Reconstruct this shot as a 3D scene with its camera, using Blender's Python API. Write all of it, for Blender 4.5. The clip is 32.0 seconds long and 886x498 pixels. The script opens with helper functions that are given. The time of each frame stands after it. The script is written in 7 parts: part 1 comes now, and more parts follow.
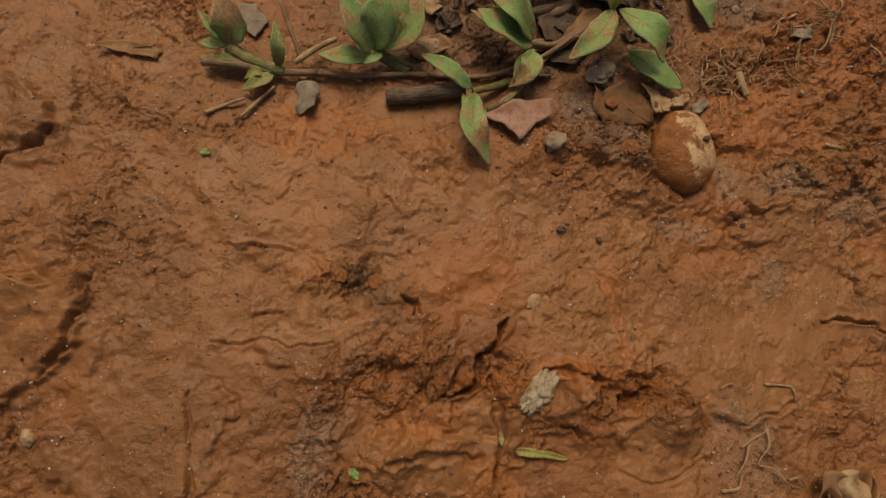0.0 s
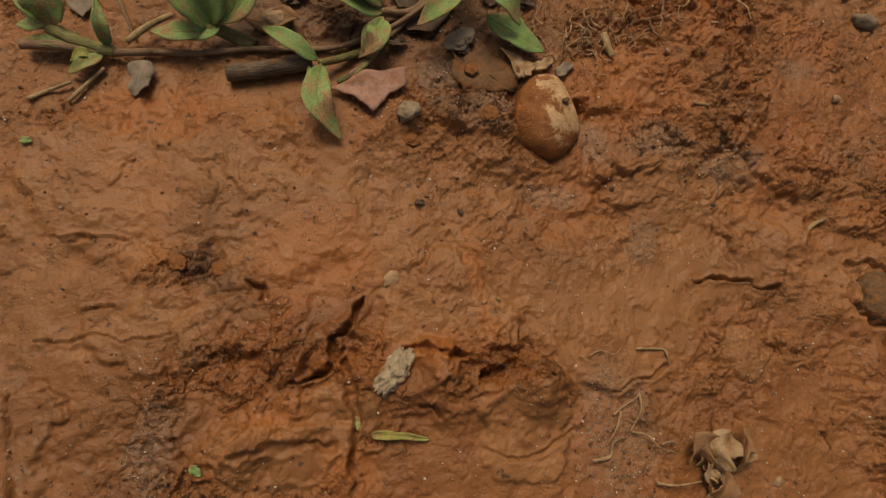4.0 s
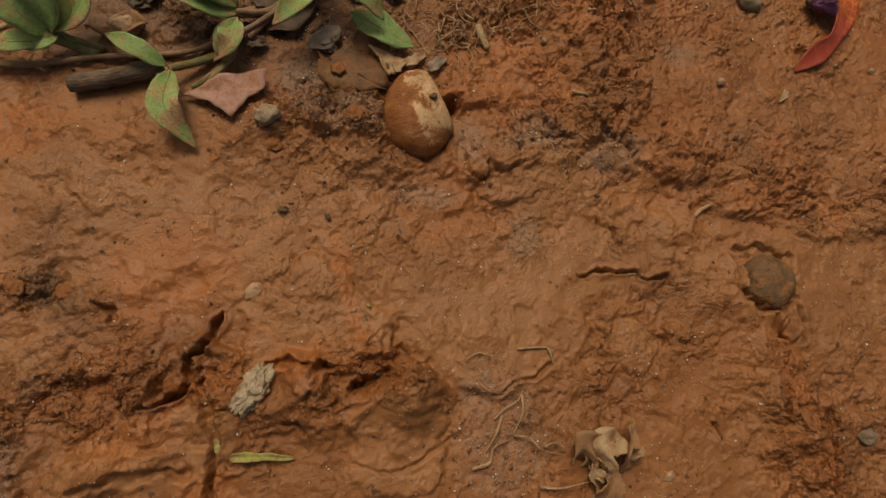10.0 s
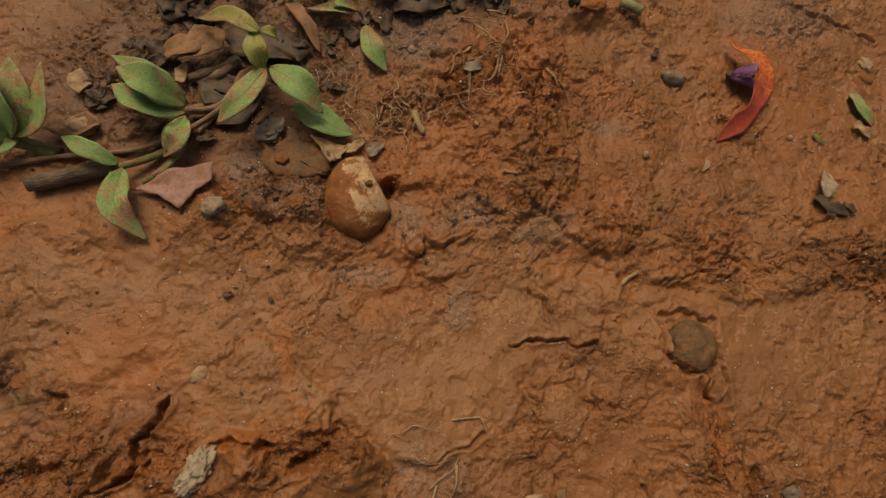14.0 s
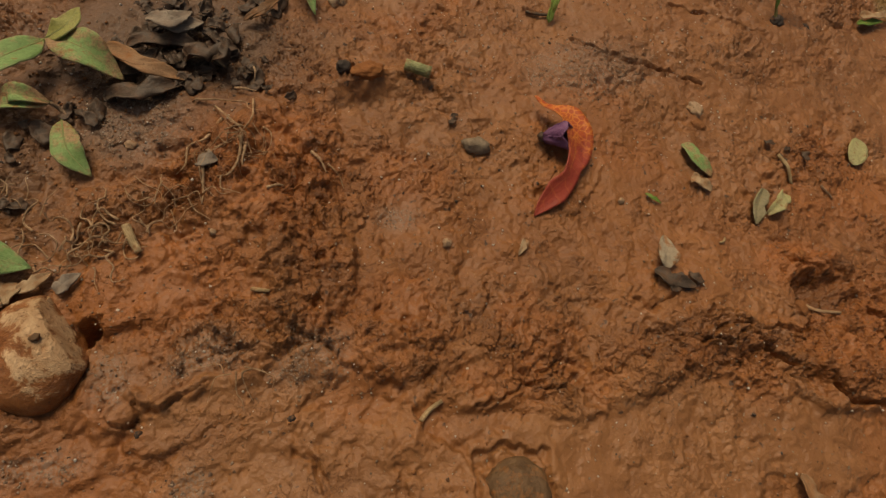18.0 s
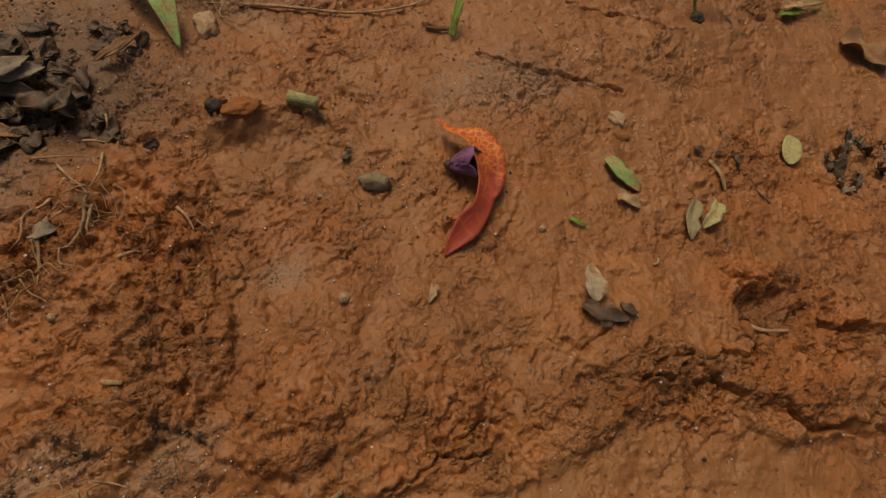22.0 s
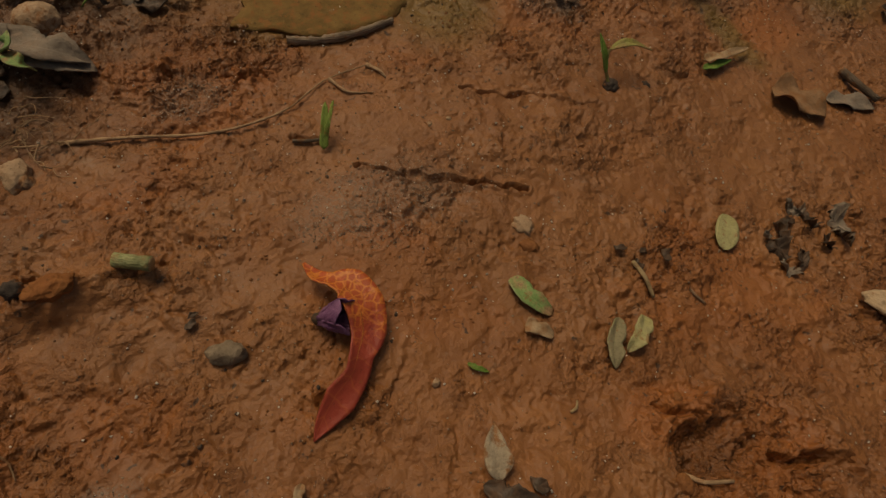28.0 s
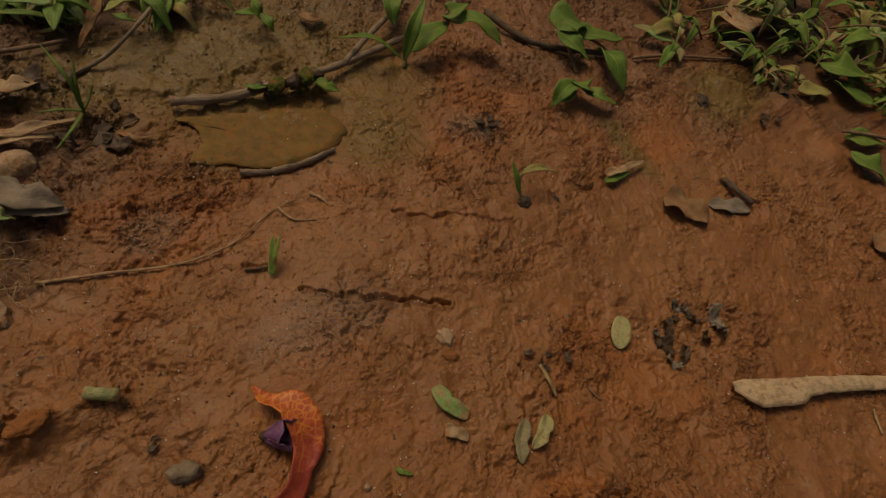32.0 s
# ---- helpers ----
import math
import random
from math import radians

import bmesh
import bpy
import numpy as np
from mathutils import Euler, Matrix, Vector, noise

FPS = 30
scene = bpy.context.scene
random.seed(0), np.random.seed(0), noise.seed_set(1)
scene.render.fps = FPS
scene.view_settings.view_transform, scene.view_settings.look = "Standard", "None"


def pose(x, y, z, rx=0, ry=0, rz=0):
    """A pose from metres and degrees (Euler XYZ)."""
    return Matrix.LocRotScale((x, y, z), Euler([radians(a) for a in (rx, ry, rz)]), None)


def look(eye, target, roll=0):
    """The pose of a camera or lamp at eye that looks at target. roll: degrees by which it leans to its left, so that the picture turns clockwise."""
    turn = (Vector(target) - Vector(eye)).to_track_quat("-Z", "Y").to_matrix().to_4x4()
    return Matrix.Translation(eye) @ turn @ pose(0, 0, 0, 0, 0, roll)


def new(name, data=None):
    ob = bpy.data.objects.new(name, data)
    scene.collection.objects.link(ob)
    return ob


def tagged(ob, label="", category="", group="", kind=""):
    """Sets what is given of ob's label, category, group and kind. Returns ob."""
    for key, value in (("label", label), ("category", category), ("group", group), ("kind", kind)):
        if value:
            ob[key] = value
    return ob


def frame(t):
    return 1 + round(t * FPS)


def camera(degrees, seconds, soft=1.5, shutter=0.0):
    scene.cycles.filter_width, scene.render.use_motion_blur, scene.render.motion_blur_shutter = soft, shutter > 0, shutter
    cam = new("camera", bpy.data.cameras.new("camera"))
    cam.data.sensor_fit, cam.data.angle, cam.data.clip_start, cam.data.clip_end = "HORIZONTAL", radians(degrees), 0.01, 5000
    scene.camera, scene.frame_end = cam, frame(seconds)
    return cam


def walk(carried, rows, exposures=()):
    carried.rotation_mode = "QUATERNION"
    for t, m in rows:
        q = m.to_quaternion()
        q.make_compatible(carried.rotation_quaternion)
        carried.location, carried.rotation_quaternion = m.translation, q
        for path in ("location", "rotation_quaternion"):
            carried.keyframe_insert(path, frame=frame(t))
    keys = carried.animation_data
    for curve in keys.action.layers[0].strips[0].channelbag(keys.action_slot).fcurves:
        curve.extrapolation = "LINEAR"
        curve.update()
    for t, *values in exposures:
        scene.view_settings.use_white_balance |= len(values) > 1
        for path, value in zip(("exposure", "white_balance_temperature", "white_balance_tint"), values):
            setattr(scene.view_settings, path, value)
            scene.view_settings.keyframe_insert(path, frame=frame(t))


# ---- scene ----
cam = camera(78.0, 32.0, soft=1.3)
ROWS = [
    (0, pose(-0.01858, -0.03214, 0.15436, 11.725, -6.537, 0.318)),
    (0.5, pose(-0.01420, -0.03361, 0.15403, 11.809, -6.755, -0.185)),
    (1, pose(-0.01018, -0.03272, 0.15229, 11.900, -7.006, -0.580)),
    (1.5, pose(-0.00846, -0.03408, 0.15108, 11.807, -7.061, -0.873)),
    (2, pose(-0.00463, -0.03534, 0.15143, 11.832, -7.112, -1.284)),
    (2.5, pose(-0.00152, -0.03606, 0.15181, 11.791, -7.177, -1.744)),
    (3, pose(0.00643, -0.03758, 0.15213, 12.008, -7.258, -2.356)),
    (3.5, pose(0.01187, -0.03749, 0.15172, 12.030, -7.564, -2.959)),
    (5.5, pose(0.03657, -0.03972, 0.14855, 12.034, -8.558, -5.378)),
    (6, pose(0.04234, -0.04003, 0.14986, 12.109, -8.777, -6.075)),
    (6.5, pose(0.05177, -0.03797, 0.15001, 12.464, -8.994, -7.072)),
    (7, pose(0.05827, -0.03834, 0.14726, 12.733, -9.265, -7.883)),
    (7.5, pose(0.05996, -0.03837, 0.14768, 12.437, -9.450, -8.075)),
    (8, pose(0.05915, -0.03896, 0.14698, 12.557, -9.619, -8.192)),
    (8.5, pose(0.05931, -0.03938, 0.14683, 12.468, -9.394, -8.128)),
    (9, pose(0.05348, -0.03937, 0.14851, 12.372, -9.136, -7.355)),
    (9.5, pose(0.05122, -0.03879, 0.14923, 12.556, -9.014, -7.124)),
    (10, pose(0.04982, -0.03877, 0.14947, 12.729, -8.889, -7.027)),
    (10.5, pose(0.05002, -0.03763, 0.14847, 12.761, -8.714, -6.988)),
    (11, pose(0.05019, -0.03681, 0.14879, 12.871, -8.618, -7.054)),
    (11.5, pose(0.05362, -0.03394, 0.15143, 13.414, -8.580, -7.289)),
    (12, pose(0.05661, -0.03137, 0.15336, 14.175, -8.557, -7.484)),
    (12.5, pose(0.05912, -0.03145, 0.15393, 14.517, -8.719, -8.044)),
    (13, pose(0.06090, -0.03101, 0.15867, 15.217, -8.746, -8.237)),
    (13.5, pose(0.06292, -0.02983, 0.16680, 15.272, -8.508, -8.230)),
    (15.5, pose(0.09509, -0.02054, 0.15842, 18.004, -9.605, -10.985)),
    (16, pose(0.10480, -0.01780, 0.15542, 20.365, -9.756, -12.034)),
    (16.5, pose(0.11298, -0.01325, 0.15409, 21.120, -10.276, -13.085)),
    (17, pose(0.11816, -0.01650, 0.14657, 21.555, -10.608, -13.973)),
    (17.5, pose(0.12313, -0.01585, 0.14155, 22.326, -11.244, -15.029)),
    (18, pose(0.13074, -0.01112, 0.14077, 23.069, -11.506, -16.914)),
    (18.5, pose(0.13931, -0.00907, 0.13654, 23.724, -11.965, -18.428)),
    (19, pose(0.14712, -0.00805, 0.13254, 24.075, -12.062, -19.727)),
    (19.5, pose(0.15047, -0.00742, 0.13228, 24.186, -12.334, -20.472)),
    (20, pose(0.15226, -0.00646, 0.13197, 24.216, -12.507, -20.954)),
    (20.5, pose(0.15390, -0.00557, 0.13103, 24.708, -12.304, -21.547)),
    (21, pose(0.15335, -0.00365, 0.13051, 25.147, -12.101, -22.433)),
    (21.5, pose(0.15446, -0.00272, 0.13081, 25.494, -11.891, -22.821)),
    (22, pose(0.15694, -0.00243, 0.13133, 25.446, -11.899, -22.932)),
    (22.5, pose(0.16008, -0.00201, 0.13251, 26.067, -11.799, -23.743)),
    (23, pose(0.16234, 0.00002, 0.13462, 26.037, -11.930, -24.191)),
    (23.5, pose(0.16456, 0.00030, 0.13569, 26.788, -11.904, -24.725)),
    (24, pose(0.16623, 0.00193, 0.13622, 27.052, -12.128, -25.143)),
    (24.5, pose(0.16791, 0.00247, 0.13649, 27.350, -12.091, -25.417)),
    (25, pose(0.17450, 0.00709, 0.14007, 27.193, -11.783, -25.876)),
    (25.5, pose(0.17539, 0.01150, 0.14190, 27.623, -11.800, -26.628)),
    (26, pose(0.18063, 0.01699, 0.14564, 27.609, -11.666, -27.643)),
    (26.5, pose(0.18456, 0.01782, 0.14730, 28.122, -11.532, -28.519)),
    (28.5, pose(0.20712, 0.02668, 0.12826, 27.229, -10.443, -28.665)),
    (29, pose(0.20984, 0.02628, 0.13031, 27.184, -10.498, -28.820)),
    (29.5, pose(0.21392, 0.02548, 0.13222, 27.561, -9.875, -29.347)),
    (30, pose(0.21693, 0.02811, 0.13488, 27.484, -10.146, -29.151)),
    (30.5, pose(0.22037, 0.03066, 0.13888, 28.083, -10.654, -29.417)),
    (31, pose(0.22364, 0.02940, 0.14056, 28.577, -10.784, -29.364)),
    (31.5, pose(0.21655, 0.02831, 0.15530, 29.744, -11.993, -30.414)),
    (32, pose(0.21196, 0.03262, 0.16978, 31.104, -12.992, -31.396)),
]
EXPOSURES = [(0, -0.18, 8750, 12), (26.5, -0.23, 9050, 12), (28.5, -0.90, 9400, 12), (32, -0.88, 9400, 13)]
walk(cam, ROWS, EXPOSURES)

# ---- light: open shade under a bright overcast sky ----
world = bpy.data.worlds.new("sky")
scene.world = world
world.use_nodes = True
sky = world.node_tree.nodes.new("ShaderNodeTexSky")
sky.sky_type, sky.sun_disc = "NISHITA", False
sky.sun_elevation, sky.sun_rotation = radians(58), radians(-14)
sky.air_density, sky.dust_density, sky.ozone_density = 1.0, 6.0, 0.6
world.node_tree.links.new(sky.outputs[0], world.node_tree.nodes["Background"].inputs[0])
world.node_tree.nodes["Background"].inputs[1].default_value = 0.068
sun = new("sun", bpy.data.lights.new("sun", "SUN"))
sun.data.energy, sun.data.angle, sun.data.color = 2.0, radians(26), (1.0, 0.93, 0.82)
sun.matrix_world = look((0.25 - 0.13, 0.1 + 0.52, 0.86), (0.25, 0.1, 0))


# ---- materials ----
class Nodes:
    """A principled material and a short way to wire its nodes."""

    def __init__(self, name, rough=0.6, spec=0.4):
        self.mat = bpy.data.materials.new(name)
        self.mat.use_nodes = True
        self.tree = self.mat.node_tree
        self.bsdf = self.tree.nodes["Principled BSDF"]
        self.bsdf.inputs["Roughness"].default_value = rough
        self.bsdf.inputs["Specular IOR Level"].default_value = spec
        self.coord = self.tree.nodes.new("ShaderNodeTexCoord")
        self.heights = []

    def wire(self, a, b):
        self.tree.links.new(a, b)

    def place(self, kind="Object"):
        return self.coord.outputs[kind]

    def noise(self, scale, detail=4.0, rough=0.55, place="Object", warp=0.0, seed=0.0):
        n = self.tree.nodes.new("ShaderNodeTexNoise")
        n.noise_dimensions = "4D"
        n.inputs["W"].default_value = seed
        n.inputs["Scale"].default_value, n.inputs["Detail"].default_value = scale, detail
        n.inputs["Roughness"].default_value, n.inputs["Distortion"].default_value = rough, warp
        self.wire(self.place(place), n.inputs["Vector"])
        return n.outputs["Fac"]

    def cells(self, scale, feature="F1", out="Distance", place="Object"):
        n = self.tree.nodes.new("ShaderNodeTexVoronoi")
        n.feature = feature
        n.inputs["Scale"].default_value = scale
        self.wire(self.place(place), n.inputs["Vector"])
        return n.outputs[out]

    def ramp(self, fac, *stops):
        n = self.tree.nodes.new("ShaderNodeValToRGB")
        els = n.color_ramp.elements
        while len(els) < len(stops):
            els.new(0.5)
        for e, (at, c) in zip(els, stops):
            e.position = at
            e.color = (c, c, c, 1) if isinstance(c, (int, float)) else (*c, 1)
        self.wire(fac, n.inputs[0])
        return n.outputs[0]

    def mix(self, fac, a, b, blend="MIX"):
        n = self.tree.nodes.new("ShaderNodeMix")
        n.data_type, n.blend_type = "RGBA", blend
        for slot, v in ((0, fac), (6, a), (7, b)):
            if isinstance(v, (int, float)):
                n.inputs[slot].default_value = v if slot == 0 else (v, v, v, 1)
            elif isinstance(v, tuple):
                n.inputs[slot].default_value = (*v, 1)
            else:
                self.wire(v, n.inputs[slot])
        return n.outputs[2]

    def math(self, op, a, b=0.0, c=0.0):
        n = self.tree.nodes.new("ShaderNodeMath")
        n.operation = op
        for slot, v in enumerate((a, b, c)):
            if isinstance(v, (int, float)):
                n.inputs[slot].default_value = v
            else:
                self.wire(v, n.inputs[slot])
        return n.outputs[0]

    def attr(self, name):
        n = self.tree.nodes.new("ShaderNodeAttribute")
        n.attribute_name = name
        return n.outputs["Fac"]

    def axis(self, place, k):
        n = self.tree.nodes.new("ShaderNodeSeparateXYZ")
        self.wire(self.place(place), n.inputs[0])
        return n.outputs[k]

    def chance(self):
        return self.tree.nodes.new("ShaderNodeObjectInfo").outputs["Random"]

    def island(self):
        return self.tree.nodes.new("ShaderNodeNewGeometry").outputs["Random Per Island"]

    def color(self, c):
        self.wire(c, self.bsdf.inputs["Base Color"])

    def roughness(self, r):
        self.wire(r, self.bsdf.inputs["Roughness"])

    def relief(self, *layers):
        """Bumps of (height, strength, metres), one over another."""
        last = None
        for h, strength, dist in layers:
            n = self.tree.nodes.new("ShaderNodeBump")
            n.inputs["Strength"].default_value, n.inputs["Distance"].default_value = strength, dist
            self.wire(h, n.inputs["Height"])
            if last:
                self.wire(last, n.inputs["Normal"])
            last = n.outputs[0]
        self.wire(last, self.bsdf.inputs["Normal"])
        return self.mat


def mud_material():
    m = Nodes("red_mud", 0.6, 0.45)
    big, mid = m.noise(20, 5, 0.6), m.noise(95, 6, 0.65, warp=0.3, seed=3)
    fine, grit = m.noise(430, 3, 0.55, seed=5, warp=0.2), m.noise(1500, 4, 0.65, seed=8)
    smooth, rust, rough = m.attr("smooth"), m.attr("rust"), m.attr("rough")
    base = m.mix(m.ramp(big, (0.3, 0.0), (0.7, 1.0)), (0.222, 0.085, 0.026), (0.288, 0.118, 0.040))
    base = m.mix(m.ramp(mid, (0.36, 0.55), (0.60, 0.0)), base, (0.180, 0.064, 0.019))
    tan = m.mix(m.ramp(mid, (0.3, 0.0), (0.7, 1.0)), (0.222, 0.098, 0.036), (0.296, 0.140, 0.057))
    base = m.mix(m.math("MULTIPLY", smooth, 0.70), base, tan)
    base = m.mix(m.math("MULTIPLY", m.attr("damp"), m.ramp(mid, (0.30, 0.75), (0.70, 0.45))), base, m.mix(fine, (0.120, 0.044, 0.014), (0.180, 0.072, 0.026)))
    base = m.mix(m.math("MULTIPLY", rust, 0.42), base, m.mix(fine, (0.420, 0.125, 0.022), (0.300, 0.092, 0.022)))
    # dark humus tone, which also paints in the shade among the weeds
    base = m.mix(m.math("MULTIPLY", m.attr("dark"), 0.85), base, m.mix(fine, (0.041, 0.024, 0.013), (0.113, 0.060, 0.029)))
    base = m.mix(m.math("MULTIPLY", m.attr("moss"), 0.85), base, m.mix(mid, (0.085, 0.061, 0.010), (0.190, 0.122, 0.024)))
    base = m.mix(m.math("MULTIPLY", m.math("MULTIPLY", m.attr("ash"), 0.62), m.ramp(grit, (0.46, 0.0), (0.56, 0.95))), base, m.mix(fine, (0.130, 0.098, 0.074), (0.330, 0.265, 0.210)))
    broken = m.math("MULTIPLY_ADD", rough, 0.45, 0.25)
    # hollows between grains darkened: crevice shade put into the colour
    base = m.mix(m.math("MULTIPLY", m.ramp(fine, (0.32, 0.40), (0.42, 0.0)), broken), base, (0.120, 0.044, 0.014))
    base = m.mix(m.math("MULTIPLY", m.ramp(grit, (0.34, 0.45), (0.44, 0.0)), broken), base, (0.120, 0.046, 0.016))
    base = m.mix(m.ramp(grit, (0.62, 0.0), (0.70, 0.6)), base, (0.470, 0.300, 0.170))
    # specks of humus and pale splashes of fine silt
    base = m.mix(m.ramp(m.noise(360, 3, 0.5, seed=14), (0.66, 0.0), (0.71, 0.85)), base, (0.036, 0.021, 0.013))
    base = m.mix(m.math("MULTIPLY", m.ramp(m.noise(160, 5, 0.7, seed=41), (0.60, 0.0), (0.68, 0.45)), m.ramp(grit, (0.42, 0.2), (0.55, 1.0))), base, (0.270, 0.190, 0.130))
    lines = m.math("ABSOLUTE", m.math("SUBTRACT", m.noise(130, 5, 0.62, warp=0.5, seed=31), 0.5))
    where = m.ramp(m.noise(60, 3, 0.6, seed=33), (0.53, 0.0), (0.62, 1.0))
    hair = m.math("MULTIPLY", m.ramp(lines, (0.003, 1.0), (0.012, 0.0)), where)
    base = m.mix(m.math("MULTIPLY", hair, 0.55), base, (0.060, 0.022, 0.008))
    m.color(base)
    wet = m.math("MULTIPLY_ADD", smooth, -0.07, 0.64)
    m.roughness(m.math("MULTIPLY_ADD", m.ramp(grit, (0.40, 0.0), (0.60, 1.0)), 0.30, m.math("SUBTRACT", m.math("MULTIPLY_ADD", rough, -0.16, wet), 0.20)))
    calm = m.math("MULTIPLY", m.math("MULTIPLY_ADD", rough, 1.05, 0.06), m.ramp(m.noise(62, 4, 0.6, seed=61), (0.42, 0.16), (0.62, 1.0)))
    pores = m.ramp(m.noise(700, 3, 0.6, seed=52), (0.34, 0.0), (0.44, 1.0))
    return m.relief((m.math("SUBTRACT", 1.0, hair), 0.45, 0.0010), (mid, 0.25, 0.005), (m.math("MULTIPLY", fine, calm), 1.0, 0.0034), (m.math("MULTIPLY", pores, calm), 0.45, 0.0006), (m.math("MULTIPLY", grit, m.math("MULTIPLY_ADD", calm, 0.7, 0.3)), 0.6, 0.0010), (m.noise(3600, 3, 0.6, seed=21), 0.15, 0.0003))


MUD_STAIN = (0.255, 0.104, 0.034)


def spotted_leaf(name, dark, light, spot, spots=0.55, rough=0.6, edge=0.5):
    """Leaf tissue with a midrib, long veins, rusty blotches and splashes of mud; u runs along the blade, v across it."""
    m = Nodes(name, rough, 0.28)
    v = m.math("ABSOLUTE", m.math("SUBTRACT", m.axis("UV", 1), 0.5))
    u = m.axis("UV", 0)
    long_ = m.math("SINE", m.math("MULTIPLY", v, 95.0))
    patch_, tiny = m.noise(160, 6, 0.72, seed=2), m.noise(1300, 4, 0.7, seed=4)
    base = m.mix(m.ramp(m.noise(120, 4, 0.65, seed=6), (0.3, 0.0), (0.7, 1.0)), dark, light)
    base = m.mix(m.math("MULTIPLY", m.chance(), 0.35), base, tuple(c * k for c, k in zip(light, (1.12, 1.0, 0.9))))
    base = m.mix(m.ramp(tiny, (0.35, 0.45), (0.55, 0.0)), base, tuple(c * 0.5 for c in dark))
    base = m.mix(m.math("MULTIPLY", m.ramp(long_, (0.55, 0.0), (1.0, 1.0)), 0.18), base, light)
    base = m.mix(m.ramp(v, (0.008, 0.55), (0.035, 0.0)), base, m.mix(0.5, light, (0.32, 0.32, 0.13)))
    base = m.mix(m.ramp(v, (0.455, 0.0), (0.495, edge)), base, (0.36, 0.38, 0.20))
    tip = m.math("MULTIPLY_ADD", m.math("ABSOLUTE", m.math("SUBTRACT", u, 0.45)), 0.16, m.math("MULTIPLY", m.chance(), 0.12))
    rusty = m.ramp(m.math("ADD", patch_, tip), (spots, 0.0), (spots + 0.12, 0.9))
    base = m.mix(rusty, base, m.mix(m.ramp(tiny, (0.35, 0.0), (0.6, 1.0)), tuple(c * 0.5 for c in spot), spot))
    base = m.mix(m.ramp(m.math("ADD", m.noise(330, 5, 0.7, seed=19), m.math("MULTIPLY", m.chance(), 0.06)), (0.60, 0.0), (0.68, 0.75)), base, MUD_STAIN)
    m.color(base)
    m.bsdf.inputs["Subsurface Weight"].default_value = 0.06
    m.bsdf.inputs["Subsurface Radius"].default_value = (0.002, 0.003, 0.001)
    return m.relief((long_, 0.07, 0.0002), (patch_, 0.45, 0.0016), (tiny, 0.5, 0.0005))


def dead_leaf(name, dark, light, rough=0.75, mud=0.85):
    m = Nodes(name, rough, 0.25)
    v = m.math("ABSOLUTE", m.math("SUBTRACT", m.axis("UV", 1), 0.5))
    u = m.axis("UV", 0)
    side = m.math("SINE", m.math("MULTIPLY", m.math("SUBTRACT", u, m.math("MULTIPLY", v, 0.8)), 55.0))
    patch = m.noise(140, 5, 0.65, seed=7)
    base = m.mix(m.ramp(patch, (0.3, 0.0), (0.68, 1.0)), dark, light)
    base = m.mix(m.ramp(v, (0.006, 0.5), (0.03, 0.0)), base, light)
    base = m.mix(m.ramp(m.noise(900, 3, 0.6, seed=1), (0.58, 0.0), (0.72, 0.6)), base, tuple(c * 0.4 for c in dark))
    base = m.mix(m.ramp(m.noise(260, 5, 0.72, seed=19), (0.46, 0.0), (0.66, mud)), base, MUD_STAIN)
    m.color(base)
    return m.relief((side, 0.06, 0.0003), (patch, 0.5, 0.0018), (m.noise(1200, 3, seed=9), 0.4, 0.0005))


def grained(name, dark, light, scale=160.0, stretch=9.0, rough=0.8, spec=0.25):
    """Wood, bark, straw and root: streaks along u."""
    m = Nodes(name, rough, spec)
    mp = m.tree.nodes.new("ShaderNodeMapping")
    mp.inputs["Scale"].default_value = (stretch * 0.25, stretch, 1)
    m.wire(m.place("UV"), mp.inputs[0])
    n = m.tree.nodes.new("ShaderNodeTexNoise")
    n.inputs["Scale"].default_value, n.inputs["Detail"].default_value = 3.0, 6.0
    m.wire(mp.outputs[0], n.inputs["Vector"])
    streak, blot = n.outputs["Fac"], m.noise(scale, 4, 0.6, seed=3)
    base = m.mix(m.ramp(streak, (0.32, 0.0), (0.66, 1.0)), dark, light)
    base = m.mix(m.ramp(blot, (0.34, 0.6), (0.52, 0.0)), base, tuple(c * 0.45 for c in dark))
    base = m.mix(m.ramp(m.noise(300, 5, 0.7, seed=19), (0.54, 0.0), (0.66, 0.8)), base, MUD_STAIN)
    m.color(base)
    return m.relief((streak, 0.6, 0.0009), (blot, 0.4, 0.0012), (m.noise(1400, 3, seed=5), 0.3, 0.0003))


def mottled(name, dark, light, scale=300.0, rough=0.8, spec=0.25, speck=None, stained=True):
    """Stone, clod and shell."""
    m = Nodes(name, rough, spec)
    a, b = m.noise(scale, 5, 0.62, seed=2), m.noise(scale * 4.5, 3, 0.6, seed=6)
    base = m.mix(m.ramp(a, (0.32, 0.0), (0.66, 1.0)), dark, light)
    base = m.mix(m.ramp(b, (0.60, 0.0), (0.70, 0.7)), base, speck or tuple(c * 0.4 for c in dark))
    base = m.mix(m.math("MULTIPLY", m.chance(), 0.25), base, tuple(c * 0.6 for c in light))
    base = m.mix(m.math("MULTIPLY", m.island(), 0.75 if light[0] < 0.7 else 0.25), base, tuple(c * 0.55 for c in dark)) if not stained else base
    base = m.mix(m.ramp(m.noise(280, 5, 0.7, seed=19), (0.50, 0.0), (0.62, 0.85)), base, MUD_STAIN) if stained else base
    m.color(base)
    return m.relief((a, 0.6, 0.0016), (b, 0.7, 0.0006))


